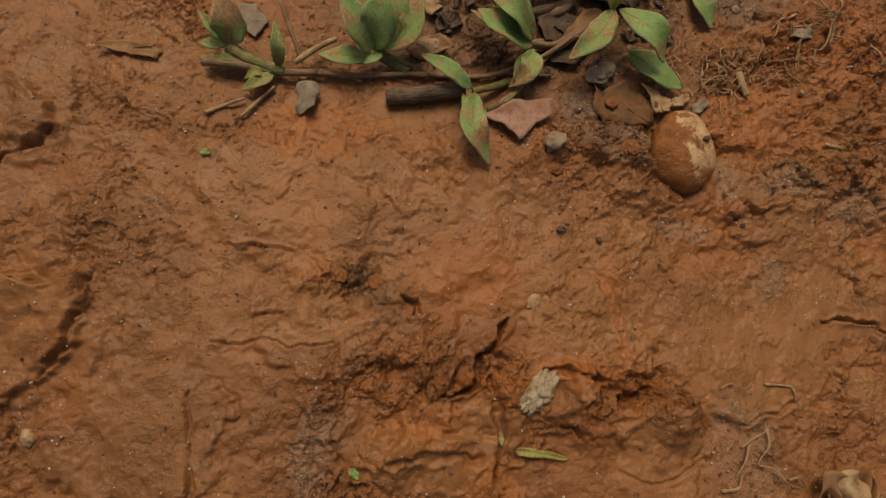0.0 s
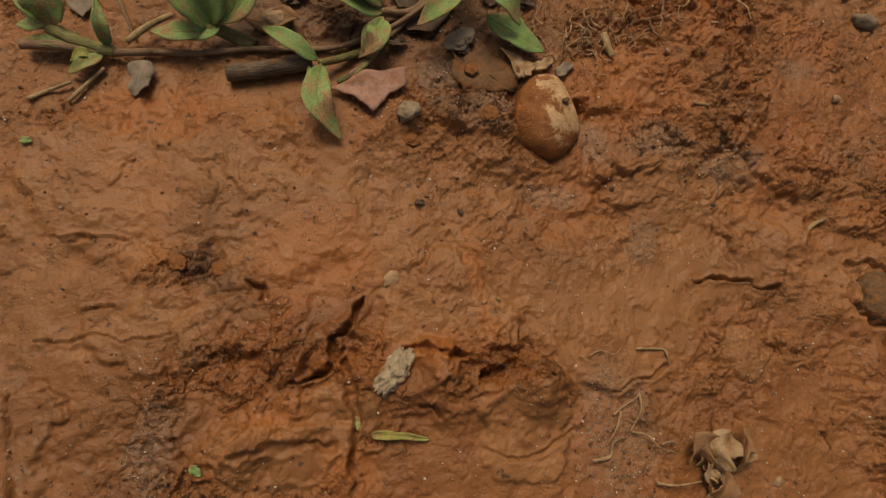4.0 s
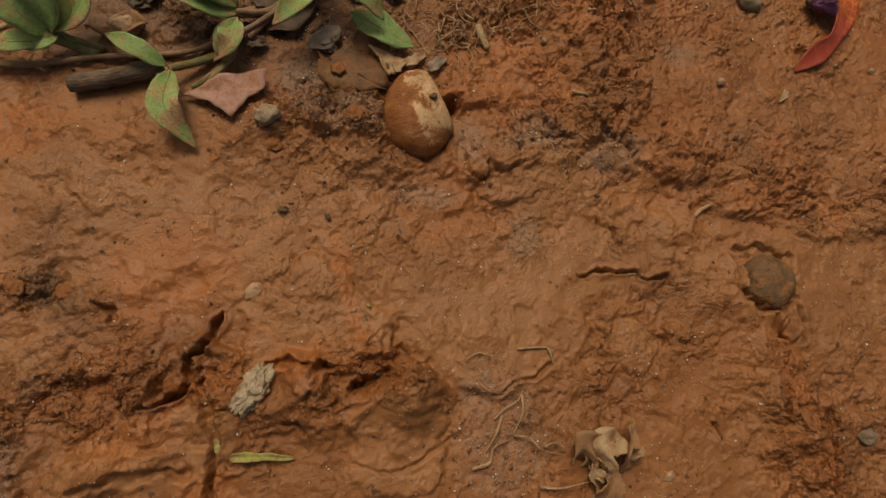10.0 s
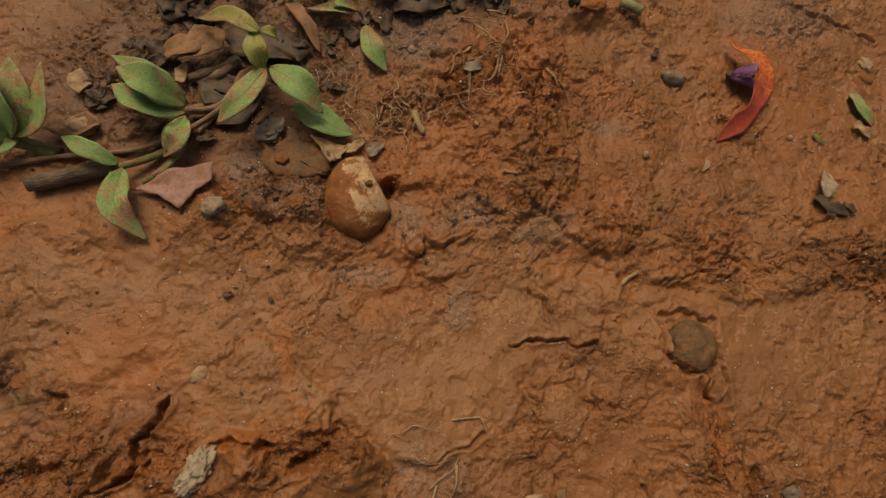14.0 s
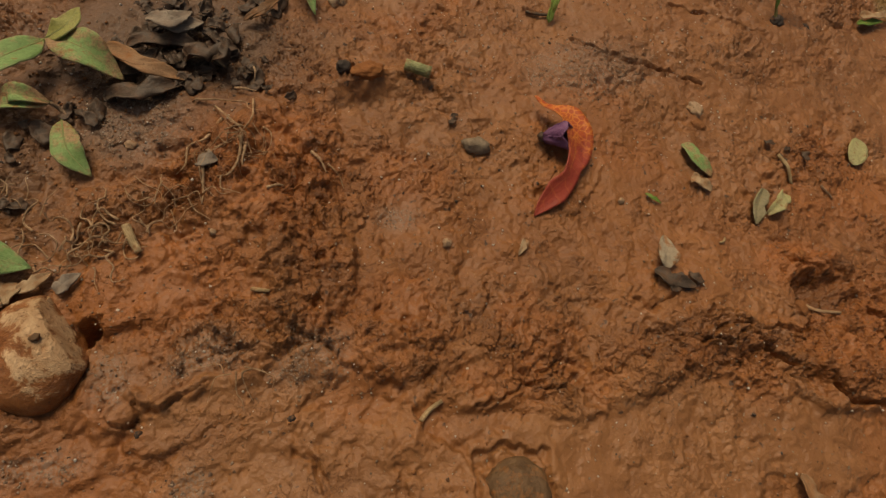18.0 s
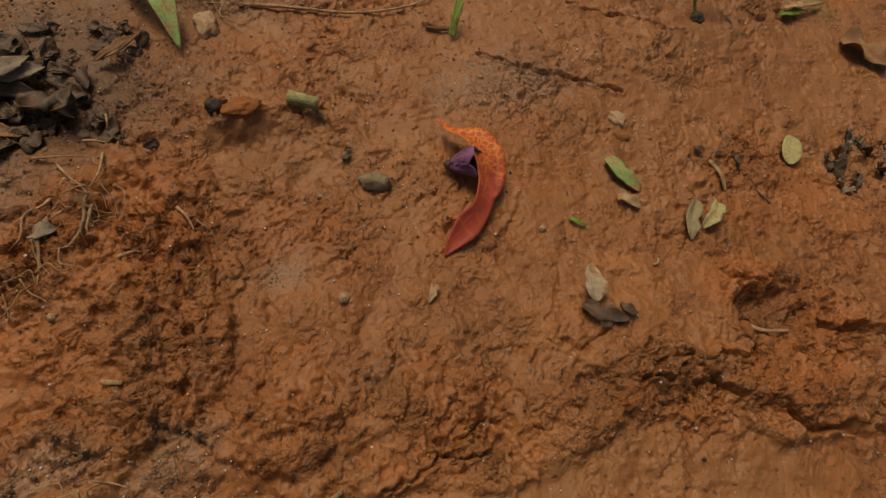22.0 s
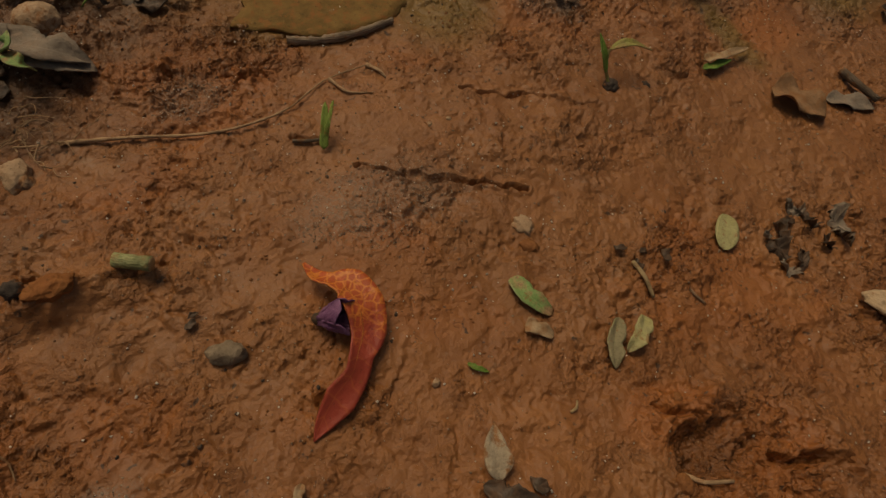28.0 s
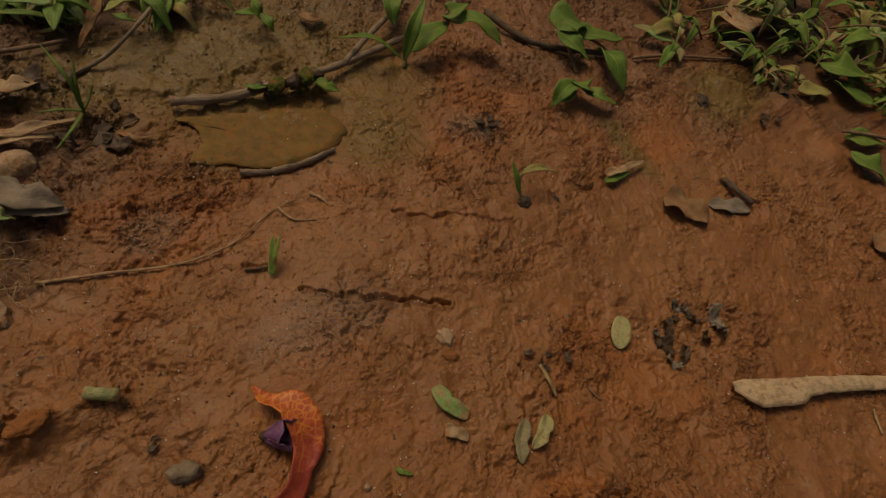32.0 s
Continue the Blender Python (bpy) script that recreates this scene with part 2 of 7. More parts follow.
def nut_material():
    m = Nodes("nut_shell", 0.5, 0.4)
    a, b, c = m.noise(190, 6, 0.72, seed=4, warp=0.8), m.noise(900, 4, 0.7, seed=1), m.noise(70, 3, 0.6, seed=9)
    pale = m.attr("pale")
    shell_ = m.mix(m.ramp(a, (0.3, 0.0), (0.66, 1.0)), (0.140, 0.042, 0.012), (0.345, 0.132, 0.042))
    shell_ = m.mix(m.ramp(c, (0.35, 0.0), (0.65, 0.6)), shell_, (0.330, 0.125, 0.036))
    bare = m.mix(m.ramp(a, (0.35, 0.0), (0.62, 1.0)), (0.370, 0.195, 0.085), (0.600, 0.410, 0.240))
    mixed = m.math("ADD", m.math("MULTIPLY", m.math("SUBTRACT", a, 0.5), 3.4), m.math("MULTIPLY", m.math("SUBTRACT", c, 0.5), 1.6))
    edge = m.ramp(m.math("ADD", pale, mixed), (0.40, 0.0), (0.62, 1.0))
    base = m.mix(edge, shell_, bare)
    base = m.mix(m.ramp(b, (0.56, 0.0), (0.66, 0.8)), base, (0.125, 0.050, 0.018))
    base = m.mix(m.ramp(b, (0.30, 0.6), (0.40, 0.0)), base, (0.480, 0.300, 0.160))
    m.color(base)
    m.roughness(m.math("MULTIPLY_ADD", edge, 0.20, m.math("MULTIPLY_ADD", b, 0.2, 0.34)))
    return m.relief((a, 0.8, 0.0026), (b, 0.6, 0.0008))


def red_leaf_material():
    """Turning leaf: crimson at its foot, orange with a net of yellow veins at its head, dark blotches."""
    m = Nodes("turning_leaf", 0.42, 0.4)
    blot, tiny = m.noise(230, 5, 0.7, seed=5), m.noise(1000, 4, 0.7, seed=3)
    u, v = m.axis("UV", 0), m.axis("UV", 1)
    wob = m.math("MULTIPLY", m.math("SUBTRACT", m.noise(140, 3, 0.6, seed=12), 0.5), 0.10)
    off = m.math("ABSOLUTE", m.math("SUBTRACT", m.math("ADD", v, wob), 0.34))
    vein = m.math("SINE", m.math("MULTIPLY", m.math("ADD", m.math("ADD", u, wob), m.math("MULTIPLY", off, 0.05)), 70.0))
    head = m.ramp(m.math("ADD", u, m.math("MULTIPLY", m.math("SUBTRACT", blot, 0.5), 0.5)), (0.46, 0.0), (0.62, 1.0))
    base = m.mix(head, m.mix(blot, (0.200, 0.022, 0.016), (0.400, 0.070, 0.036)), m.mix(blot, (0.330, 0.040, 0.016), (0.520, 0.120, 0.030)))
    net = m.math("MULTIPLY", m.ramp(m.cells(420, "DISTANCE_TO_EDGE"), (0.03, 1.0), (0.13, 0.0)), head)
    base = m.mix(m.math("MULTIPLY", net, 0.75), base, (0.660, 0.230, 0.045))
    thin = m.math("MULTIPLY", m.ramp(vein, (0.90, 0.0), (1.0, 1.0)), m.math("MULTIPLY_ADD", head, 0.55, 0.15))
    base = m.mix(thin, base, (0.640, 0.220, 0.050))
    base = m.mix(m.math("MULTIPLY", m.ramp(off, (0.010, 0.9), (0.034, 0.0)), 0.25), base, (0.480, 0.150, 0.045))
    base = m.mix(m.ramp(tiny, (0.58, 0.0), (0.70, 0.6)), base, (0.100, 0.016, 0.010))
    base = m.mix(m.ramp(m.noise(330, 5, 0.7, seed=19), (0.62, 0.0), (0.70, 0.5)), base, MUD_STAIN)
    m.color(base)
    return m.relief((vein, 0.10, 0.0004), (blot, 0.5, 0.0014), (tiny, 0.4, 0.0004))


MUD = mud_material()
GREEN = spotted_leaf("green_leaf", (0.105, 0.215, 0.058), (0.250, 0.395, 0.155), (0.40, 0.225, 0.125), 0.56)
FRESH = spotted_leaf("fresh_leaf", (0.055, 0.130, 0.018), (0.150, 0.265, 0.050), (0.26, 0.18, 0.06), 0.74, 0.55, 0.10)
OLIVE = spotted_leaf("yellowing_leaf", (0.200, 0.220, 0.050), (0.330, 0.330, 0.110), (0.30, 0.19, 0.09), 0.60)
BROWN = dead_leaf("brown_leaf", (0.150, 0.080, 0.040), (0.330, 0.200, 0.110))
TAN = dead_leaf("tan_leaf", (0.255, 0.170, 0.095), (0.430, 0.320, 0.200))
GREY = dead_leaf("grey_leaf", (0.125, 0.104, 0.082), (0.285, 0.240, 0.190), mud=0.22)
PINK = dead_leaf("pink_leaf", (0.285, 0.160, 0.130), (0.400, 0.250, 0.205))
LITTER = dead_leaf("rotting_leaf", (0.028, 0.020, 0.015), (0.095, 0.068, 0.048), rough=0.5, mud=0.25)
MUDDY = dead_leaf("mud_caked_leaf", (0.085, 0.046, 0.024), (0.190, 0.105, 0.052), rough=0.6, mud=0.95)
CLOD_RED = mottled("baked_red_clod", (0.200, 0.070, 0.020), (0.310, 0.120, 0.040), 260, 0.75)
CHALK = mottled("weathered_chip", (0.200, 0.150, 0.100), (0.420, 0.335, 0.235), 380, 0.85, speck=(0.05, 0.04, 0.03), stained=False)
BARK_DARK = grained("dark_bark", (0.066, 0.048, 0.034), (0.190, 0.145, 0.104))
BARK_PALE = grained("pale_bark", (0.160, 0.115, 0.080), (0.370, 0.290, 0.210))
STRAW = grained("straw", (0.300, 0.205, 0.100), (0.520, 0.400, 0.230), rough=0.6)
STEM = grained("creeper_stem", (0.165, 0.100, 0.062), (0.330, 0.225, 0.140), rough=0.6)
STEM_GREEN = grained("green_stem", (0.115, 0.140, 0.045), (0.290, 0.250, 0.105), rough=0.5)
ROOT = grained("pale_root", (0.320, 0.195, 0.105), (0.560, 0.390, 0.240), rough=0.75)
CHIP = mottled("crumbly_chip", (0.260, 0.200, 0.135), (0.470, 0.400, 0.290), 420, 0.9)
STONE = mottled("grey_stone", (0.120, 0.092, 0.064), (0.240, 0.190, 0.138), 260, 0.7)
STONE_PALE = mottled("pale_stone", (0.300, 0.190, 0.110), (0.480, 0.345, 0.225), 300, 0.7)
STONE_BROWN = mottled("muddy_stone", (0.080, 0.046, 0.023), (0.165, 0.098, 0.050), 240, 0.6)
CHAR = mottled("black_clod", (0.035, 0.028, 0.024), (0.085, 0.068, 0.056), 500, 0.85)
CLOD = mottled("mud_clod", (0.160, 0.060, 0.020), (0.270, 0.112, 0.042), 260, 0.75)
GRIT = mottled("sand_grain", (0.240, 0.165, 0.105), (0.560, 0.450, 0.340), 900, 0.5, speck=(0.75, 0.70, 0.64), stained=False)
QUARTZ = mottled("quartz_grain", (0.560, 0.480, 0.380), (0.800, 0.740, 0.660), 900, 0.35, 0.5, speck=(0.85, 0.82, 0.78), stained=False)
PETAL = mottled("purple_petal", (0.120, 0.045, 0.120), (0.290, 0.140, 0.270), 300, 0.55, speck=(0.07, 0.02, 0.07), stained=False)
MOSS = mottled("moss", (0.040, 0.060, 0.012), (0.105, 0.135, 0.030), 700, 0.95)
RIB_GREEN = grained("pale_green_rib", (0.190, 0.235, 0.080), (0.340, 0.370, 0.160), rough=0.6)
NUT = nut_material()
RED = red_leaf_material()
SAGE = spotted_leaf("grey_green_bract", (0.200, 0.180, 0.100), (0.330, 0.290, 0.180), (0.24, 0.16, 0.09), 0.62, 0.7, 0.2)
PALE_OLIVE = spotted_leaf("pale_leaflet", (0.270, 0.270, 0.110), (0.440, 0.420, 0.225), (0.32, 0.21, 0.10), 0.66, 0.6, 0.2)
PALE_STALK = grained("fresh_grass_stalk", (0.150, 0.260, 0.045), (0.330, 0.440, 0.120), rough=0.45)
STEM_PALE = grained("pale_green_stem", (0.190, 0.225, 0.090), (0.380, 0.390, 0.200), rough=0.5)


# ---- the ground as one sheet ----
class Noise2:
    """Smooth lattice noise over arrays, from -1 to 1."""

    def __init__(self, seed):
        self.table = np.random.RandomState(seed).uniform(-1, 1, (256, 256))

    def __call__(self, x, y):
        i, j = np.floor(x).astype(int), np.floor(y).astype(int)
        u, v = x - i, y - j
        u, v = u * u * u * (u * (6 * u - 15) + 10), v * v * v * (v * (6 * v - 15) + 10)
        t = self.table
        a, b = t[i & 255, j & 255], t[(i + 1) & 255, j & 255]
        c, d = t[i & 255, (j + 1) & 255], t[(i + 1) & 255, (j + 1) & 255]
        return (a * (1 - u) + b * u) * (1 - v) + (c * (1 - u) + d * u) * v


LATTICE = [Noise2(11 + k) for k in range(8)]


def octaves(x, y, size, count=4, gain=0.5, first=0):
    total, amp = 0.0, 1.0
    for k in range(count):
        a = 0.6 + 1.1 * k
        u, v = x * math.cos(a) + y * math.sin(a), y * math.cos(a) - x * math.sin(a)
        total = total + amp * LATTICE[(first + k) % 8](u / size + 31.7 * k, v / size + 17.3 * k)
        size, amp = size * 0.5, amp * gain
    return total


def ease(a, b, v):
    t = np.clip((v - a) / (b - a), 0, 1)
    return t * t * (3 - 2 * t)


def spread(lo, hi, step, reach):
    """Even steps from lo to hi, then wider and wider ones out to the reach."""
    mid = np.arange(lo, hi + step / 2, step)
    out, d = [], step
    while sum(out) < reach:
        d *= 1.05 if d < 0.004 else 1.3
        out.append(d)
    far = np.cumsum(out)
    return np.r_[lo - far[::-1], mid, mid[-1] + far]


GX, GY = spread(-0.150, 0.480, 0.00050, 40.0), spread(-0.092, 0.262, 0.00050, 40.0)
X, Y = np.meshgrid(GX, GY)
near = ease(0.5, 0.1, np.hypot(np.maximum(np.abs(X - 0.18) - 0.34, 0), np.maximum(np.abs(Y - 0.1) - 0.2, 0)))
WX = X + 0.0022 * octaves(X, Y, 0.012, 3, first=2) + 0.0009 * octaves(X, Y, 0.0034, 3, 0.7, first=6)
WY = Y + 0.0022 * octaves(X, Y, 0.012, 3, first=5) + 0.0009 * octaves(X, Y, 0.0034, 3, 0.7, first=1)
CX, CY = X + 0.0020 * octaves(X, Y, 0.012, 3, first=2) + 0.0006 * octaves(X, Y, 0.0030, 2, first=6), Y + 0.0020 * octaves(X, Y, 0.012, 3, first=5) + 0.0006 * octaves(X, Y, 0.0030, 2, first=1)
LAYERS = {k: np.zeros_like(X) for k in ("smooth", "rust", "dark", "moss", "ash", "damp")}


def blob(c, rx, ry, turn=0.0, soft=0.5):
    """1 inside an uneven oval round c, 0 outside."""
    dx, dy, a = WX - c[0], WY - c[1], radians(turn)
    u, v = (dx * math.cos(a) + dy * math.sin(a)) / rx, (dy * math.cos(a) - dx * math.sin(a)) / ry
    return ease(1 + soft * 0.5, 1 - soft * 0.5, np.hypot(u, v))


def line_distance(points, x, y):
    """Distance to a broken line, and on which side of it (positive: to the left of its run)."""
    best, side = np.full_like(x, 9.0), np.ones_like(x)
    for (ax, ay), (bx, by) in zip(points, points[1:]):
        ux, uy = bx - ax, by - ay
        t = np.clip(((x - ax) * ux + (y - ay) * uy) / (ux * ux + uy * uy), 0, 1)
        d = np.hypot(x - ax - t * ux, y - ay - t * uy)
        s = np.sign(ux * (y - ay) - uy * (x - ax))
        side = np.where(d < best, s, side)
        best = np.minimum(best, d)
    return best, side


def window(points, margin):
    px, py = [p[0] for p in points], [p[1] for p in points]
    i0, i1 = np.searchsorted(GX, (min(px) - margin, max(px) + margin))
    j0, j1 = np.searchsorted(GY, (min(py) - margin, max(py) + margin))
    return np.s_[j0:j1, i0:i1]


def crack(width, depth, *points, lip=0.25):
    """A ragged slit with a slightly raised lip."""
    w = window(points, 0.02)
    d, _ = line_distance(points, CX[w], CY[w])
    wide = 0.95 * width * (0.45 + 0.9 * np.abs(octaves(X[w], Y[w], 0.009, 2, first=1)))
    Z[w] -= 0.9 * depth * ease(1.3, 0.1, d / wide)
    Z[w] += lip * depth * ease(3.2, 1.0, d / wide) * ease(0.7, 1.2, d / wide)


def ledge(height, back, *points, face=0.0022):
    """A broken step: the ground to the left of the line's run stands higher and falls away behind."""
    w = window(points, back * 1.6)
    d, s = line_distance(points, WX[w], WY[w])
    d = d * s
    ends = ease(0.0, 0.25 * back, back * 1.1 - np.abs(d))
    height = 1.4 * height
    Z[w] += height * ease(-face, face * 0.4, d) * ease(back, 0.2 * back, d) * (0.75 + 0.5 * octaves(X[w], Y[w], 0.015, 2, first=3)) * ends
    Z[w] -= 0.08 * height * ease(-3.5 * face, -0.8 * face, d) * ease(0.2 * face, -0.8 * face, d)


def ring_crack(c, r, width, depth):
    w = np.s_[:, :]
    d = np.abs(np.hypot(WX - c[0], WY - c[1]) - r)
    Z[w] -= depth * ease(width, 0.2 * width, d)


def pit(c, r, depth):
    global Z
    Z -= depth * blob(c, r, r * 0.8, 20, 1.2)


def mound(c, rx, ry, height, turn=0.0):
    global Z
    Z += height * blob(c, rx, ry, turn, 1.0) * (0.8 + 0.35 * octaves(X, Y, 0.006, 2, first=4))


def paint(layer, c, rx, ry, turn=0.0, amount=1.0, soft=0.7):
    LAYERS[layer] = np.maximum(LAYERS[layer], amount * blob(c, rx, ry, turn, soft))


# broad worn flats and crumbly stretches
flat = ease(-0.25, 0.35, octaves(X, Y, 0.055, 3, first=6))
LAYERS["smooth"] = 0.45 * flat * near
band = ease(0.020, 0.004, np.abs(WY + 0.006 - 0.03 * (X - 0.05)) - 0.016) * ease(-0.16, -0.10, X) * ease(0.27, 0.20, X)
LAYERS["smooth"] = np.maximum(LAYERS["smooth"], (0.55 + 0.3 * octaves(X, Y, 0.02, 2, first=3)).clip(0, 0.8) * band)
LAYERS["rust"] = 0.55 * ease(0.15, 0.75, octaves(X, Y, 0.035, 3, first=0)) * (1 - flat)
flake = np.zeros_like(X)
crumb = np.zeros_like(X)
# worn pale flats
for c, rx, ry, a in (
    ((-0.1168, 0.0375), 0.012, 0.018, 0), ((-0.1074, -0.0266), 0.018, 0.016, 0), ((-0.0813, -0.0492), 0.024, 0.018, 10), ((-0.0044, -0.0556), 0.018, 0.011, 0),
    ((-0.0247, 0.0063), 0.045, 0.022, -8), ((-0.0297, -0.0243), 0.024, 0.012, 0), ((0.0921, -0.0246), 0.030, 0.026, 0), ((0.0376, -0.0283), 0.018, 0.014, 0),
    ((0.1197, -0.0102), 0.030, 0.016, 10), ((0.0416, -0.0267), 0.020, 0.016, 0), ((0.2100, -0.0337), 0.040, 0.020, 0), ((0.1205, -0.0092), 0.030, 0.018, 0),
    ((0.2039, -0.0227), 0.045, 0.012, 0), ((0.0420, -0.0190), 0.008, 0.015, 4), ((0.0040, -0.0500), 0.018, 0.009, 0), ((0.0610, -0.0530), 0.013, 0.008, 0), ((0.2090, -0.0280), 0.030, 0.016, 0),
    ((0.1310, -0.0420), 0.007, 0.009, 10), ((-0.0700, -0.0590), 0.012, 0.010, 0), ((-0.0600, -0.0450), 0.006, 0.009, 15), ((0.0590, -0.0620), 0.014, 0.007, 0), ((0.2630, -0.0390), 0.030, 0.014, -20), ((0.1170, 0.0130), 0.026, 0.007, 8), ((-0.0460, 0.0170), 0.030, 0.014, -6), ((0.2596, 0.1744), 0.026, 0.014, 0), ((0.2488, 0.2236), 0.04, 0.018, 0),
):
    paint("smooth", c, rx, ry, a, 0.9, 0.45)
    flake = np.maximum(flake, blob(c, rx, ry, a, 0.3))
# crumbly orange soil
for c, rx, ry, a in (
    ((0.0505, -0.0191), 0.002, 0.02, 4), ((0.0102, -0.0291), 0.012, 0.014, 20), ((-0.0055, -0.0407), 0.012, 0.012, 0), ((0.0387, -0.0355), 0.018, 0.004, 0), ((0.2869, 0.0087), 0.012, 0.008, 0), ((0.2905, -0.0181), 0.02, 0.014, 0), ((0.1822, -0.0797), 0.005, 0.014, 0), ((0.1770, -0.0548), 0.004, 0.014, 0), ((0.1990, 0.1614), 0.007, 0.005, 0), ((0.2200, 0.1401), 0.008, 0.004, 0), ((0.2327, 0.1491), 0.007, 0.005, 0), ((0.4382, 0.1098), 0.016, 0.010, 0),
    ((0.2897, 0.0087), 0.012, 0.008, 20), ((0.2978, -0.0098), 0.020, 0.012, 0), ((0.2026, 0.1615), 0.008, 0.008, 0), ((0.4312, 0.1101), 0.02, 0.012, 0),
    ((0.3631, 0.1709), 0.02, 0.02, 0), ((-0.0389, 0.0351), 0.02, 0.008, 0), ((0.0061, -0.0136), 0.015, 0.02, 0), ((0.2247, 0.1875), 0.015, 0.01, 0),
    ((0.1031, 0.0438), 0.022, 0.014, 0), ((0.1347, 0.0728), 0.022, 0.02, 0), ((-0.0015, -0.0333), 0.016, 0.008, 0), ((0.3009, 0.1801), 0.03, 0.012, 0), ((0.4445, 0.1149), 0.016, 0.012, 0), ((0.3629, 0.1561), 0.012, 0.010, 0), ((0.2008, 0.1611), 0.007, 0.005, 0), ((0.2249, 0.1524), 0.010, 0.006, 0), ((0.2257, 0.2173), 0.014, 0.010, 0),
):
    paint("rust", c, rx, ry, a, 0.9)
# damp, darker soil between the plates
for c, rx, ry, a, s in (
    ((-0.0870, -0.0050), 0.018, 0.022, 20, 0.8), ((-0.0390, -0.0500), 0.016, 0.022, -20, 0.9), ((-0.0090, -0.0220), 0.016, 0.012, 20, 0.8), ((-0.0210, 0.0040), 0.014, 0.010, 0, 0.5), ((0.0020, -0.0320), 0.016, 0.010, 30, 0.8),
    ((0.0480, -0.0420), 0.022, 0.006, -10, 0.8), ((-0.0260, -0.0360), 0.026, 0.008, -6, 0.7), ((0.1790, -0.0560), 0.006, 0.022, 4, 0.8), ((0.1880, -0.0780), 0.012, 0.012, 0, 0.8), ((0.1100, -0.0560), 0.026, 0.008, 5, 0.6),
    ((0.2890, -0.0030), 0.016, 0.006, -10, 0.7), ((0.3160, -0.0190), 0.018, 0.007, -20, 0.7), ((0.1360, 0.0560), 0.006, 0.028, -8, 0.25), ((0.1150, 0.0480), 0.022, 0.010, 10, 0.2), ((0.1700, 0.0220), 0.040, 0.007, -12, 0.5),
    ((0.2450, -0.0060), 0.040, 0.006, -14, 0.6), ((0.0480, 0.0400), 0.020, 0.008, -10, 0.7), ((0.1000, 0.0420), 0.016, 0.010, 0, 0.5), ((-0.1000, -0.0450), 0.016, 0.018, 0, 0.7), ((-0.0830, -0.0460), 0.034, 0.024, 0, 0.75), ((-0.0700, -0.0220), 0.022, 0.010, 10, 0.4), ((0.2060, 0.1500), 0.030, 0.014, 0, 0.5),
):
    paint("damp", c, rx, ry, a, s, 0.8)
LAYERS["damp"] = np.maximum(LAYERS["damp"], 0.40 * ease(0.22, 0.50, octaves(WX, WY, 0.034, 4, 0.6, first=4)) * near)
# wet humus, and shade behind and under the weeds painted into the colour
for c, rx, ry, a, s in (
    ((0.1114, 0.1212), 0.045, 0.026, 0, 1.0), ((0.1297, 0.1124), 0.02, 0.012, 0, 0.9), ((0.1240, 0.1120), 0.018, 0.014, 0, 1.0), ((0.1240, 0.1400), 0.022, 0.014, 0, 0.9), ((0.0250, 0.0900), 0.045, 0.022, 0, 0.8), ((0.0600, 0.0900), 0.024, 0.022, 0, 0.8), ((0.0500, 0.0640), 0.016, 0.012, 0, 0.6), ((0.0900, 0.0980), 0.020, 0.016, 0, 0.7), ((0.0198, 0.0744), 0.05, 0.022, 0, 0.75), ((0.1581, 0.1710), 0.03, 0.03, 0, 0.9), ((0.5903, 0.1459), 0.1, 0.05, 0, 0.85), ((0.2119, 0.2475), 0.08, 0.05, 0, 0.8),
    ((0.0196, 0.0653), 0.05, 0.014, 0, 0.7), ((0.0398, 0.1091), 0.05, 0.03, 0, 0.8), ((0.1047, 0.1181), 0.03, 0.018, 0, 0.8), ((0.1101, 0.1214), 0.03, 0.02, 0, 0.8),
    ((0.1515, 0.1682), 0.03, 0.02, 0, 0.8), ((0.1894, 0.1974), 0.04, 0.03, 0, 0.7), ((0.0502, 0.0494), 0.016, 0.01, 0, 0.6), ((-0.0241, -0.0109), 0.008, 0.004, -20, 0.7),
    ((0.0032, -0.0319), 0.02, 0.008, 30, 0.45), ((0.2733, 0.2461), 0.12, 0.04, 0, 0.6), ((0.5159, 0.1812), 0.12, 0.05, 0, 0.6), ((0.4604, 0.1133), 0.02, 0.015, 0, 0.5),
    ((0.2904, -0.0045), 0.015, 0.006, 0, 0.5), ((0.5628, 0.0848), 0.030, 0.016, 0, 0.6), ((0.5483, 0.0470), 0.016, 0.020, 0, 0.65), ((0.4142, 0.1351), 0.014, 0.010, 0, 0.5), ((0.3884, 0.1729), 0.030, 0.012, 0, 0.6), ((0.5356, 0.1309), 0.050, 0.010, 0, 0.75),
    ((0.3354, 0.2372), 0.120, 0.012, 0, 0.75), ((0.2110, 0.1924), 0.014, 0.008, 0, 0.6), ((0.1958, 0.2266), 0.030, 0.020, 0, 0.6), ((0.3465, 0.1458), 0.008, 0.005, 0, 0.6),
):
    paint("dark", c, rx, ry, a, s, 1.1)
for c, rx, ry, a in (((0.2601, 0.1755), 0.024, 0.016, 0), ((0.3027, 0.1629), 0.02, 0.02, 0), ((0.2728, 0.2131), 0.06, 0.04, 0), ((0.2274, 0.2232), 0.04, 0.02, 0), ((0.3085, 0.1846), 0.03, 0.02, 0), ((0.4108, 0.1138), 0.006, 0.018, 0), ((0.4928, 0.1213), 0.03, 0.02, 0)):
    paint("moss", c, rx, ry, a, 0.85, 1.0)
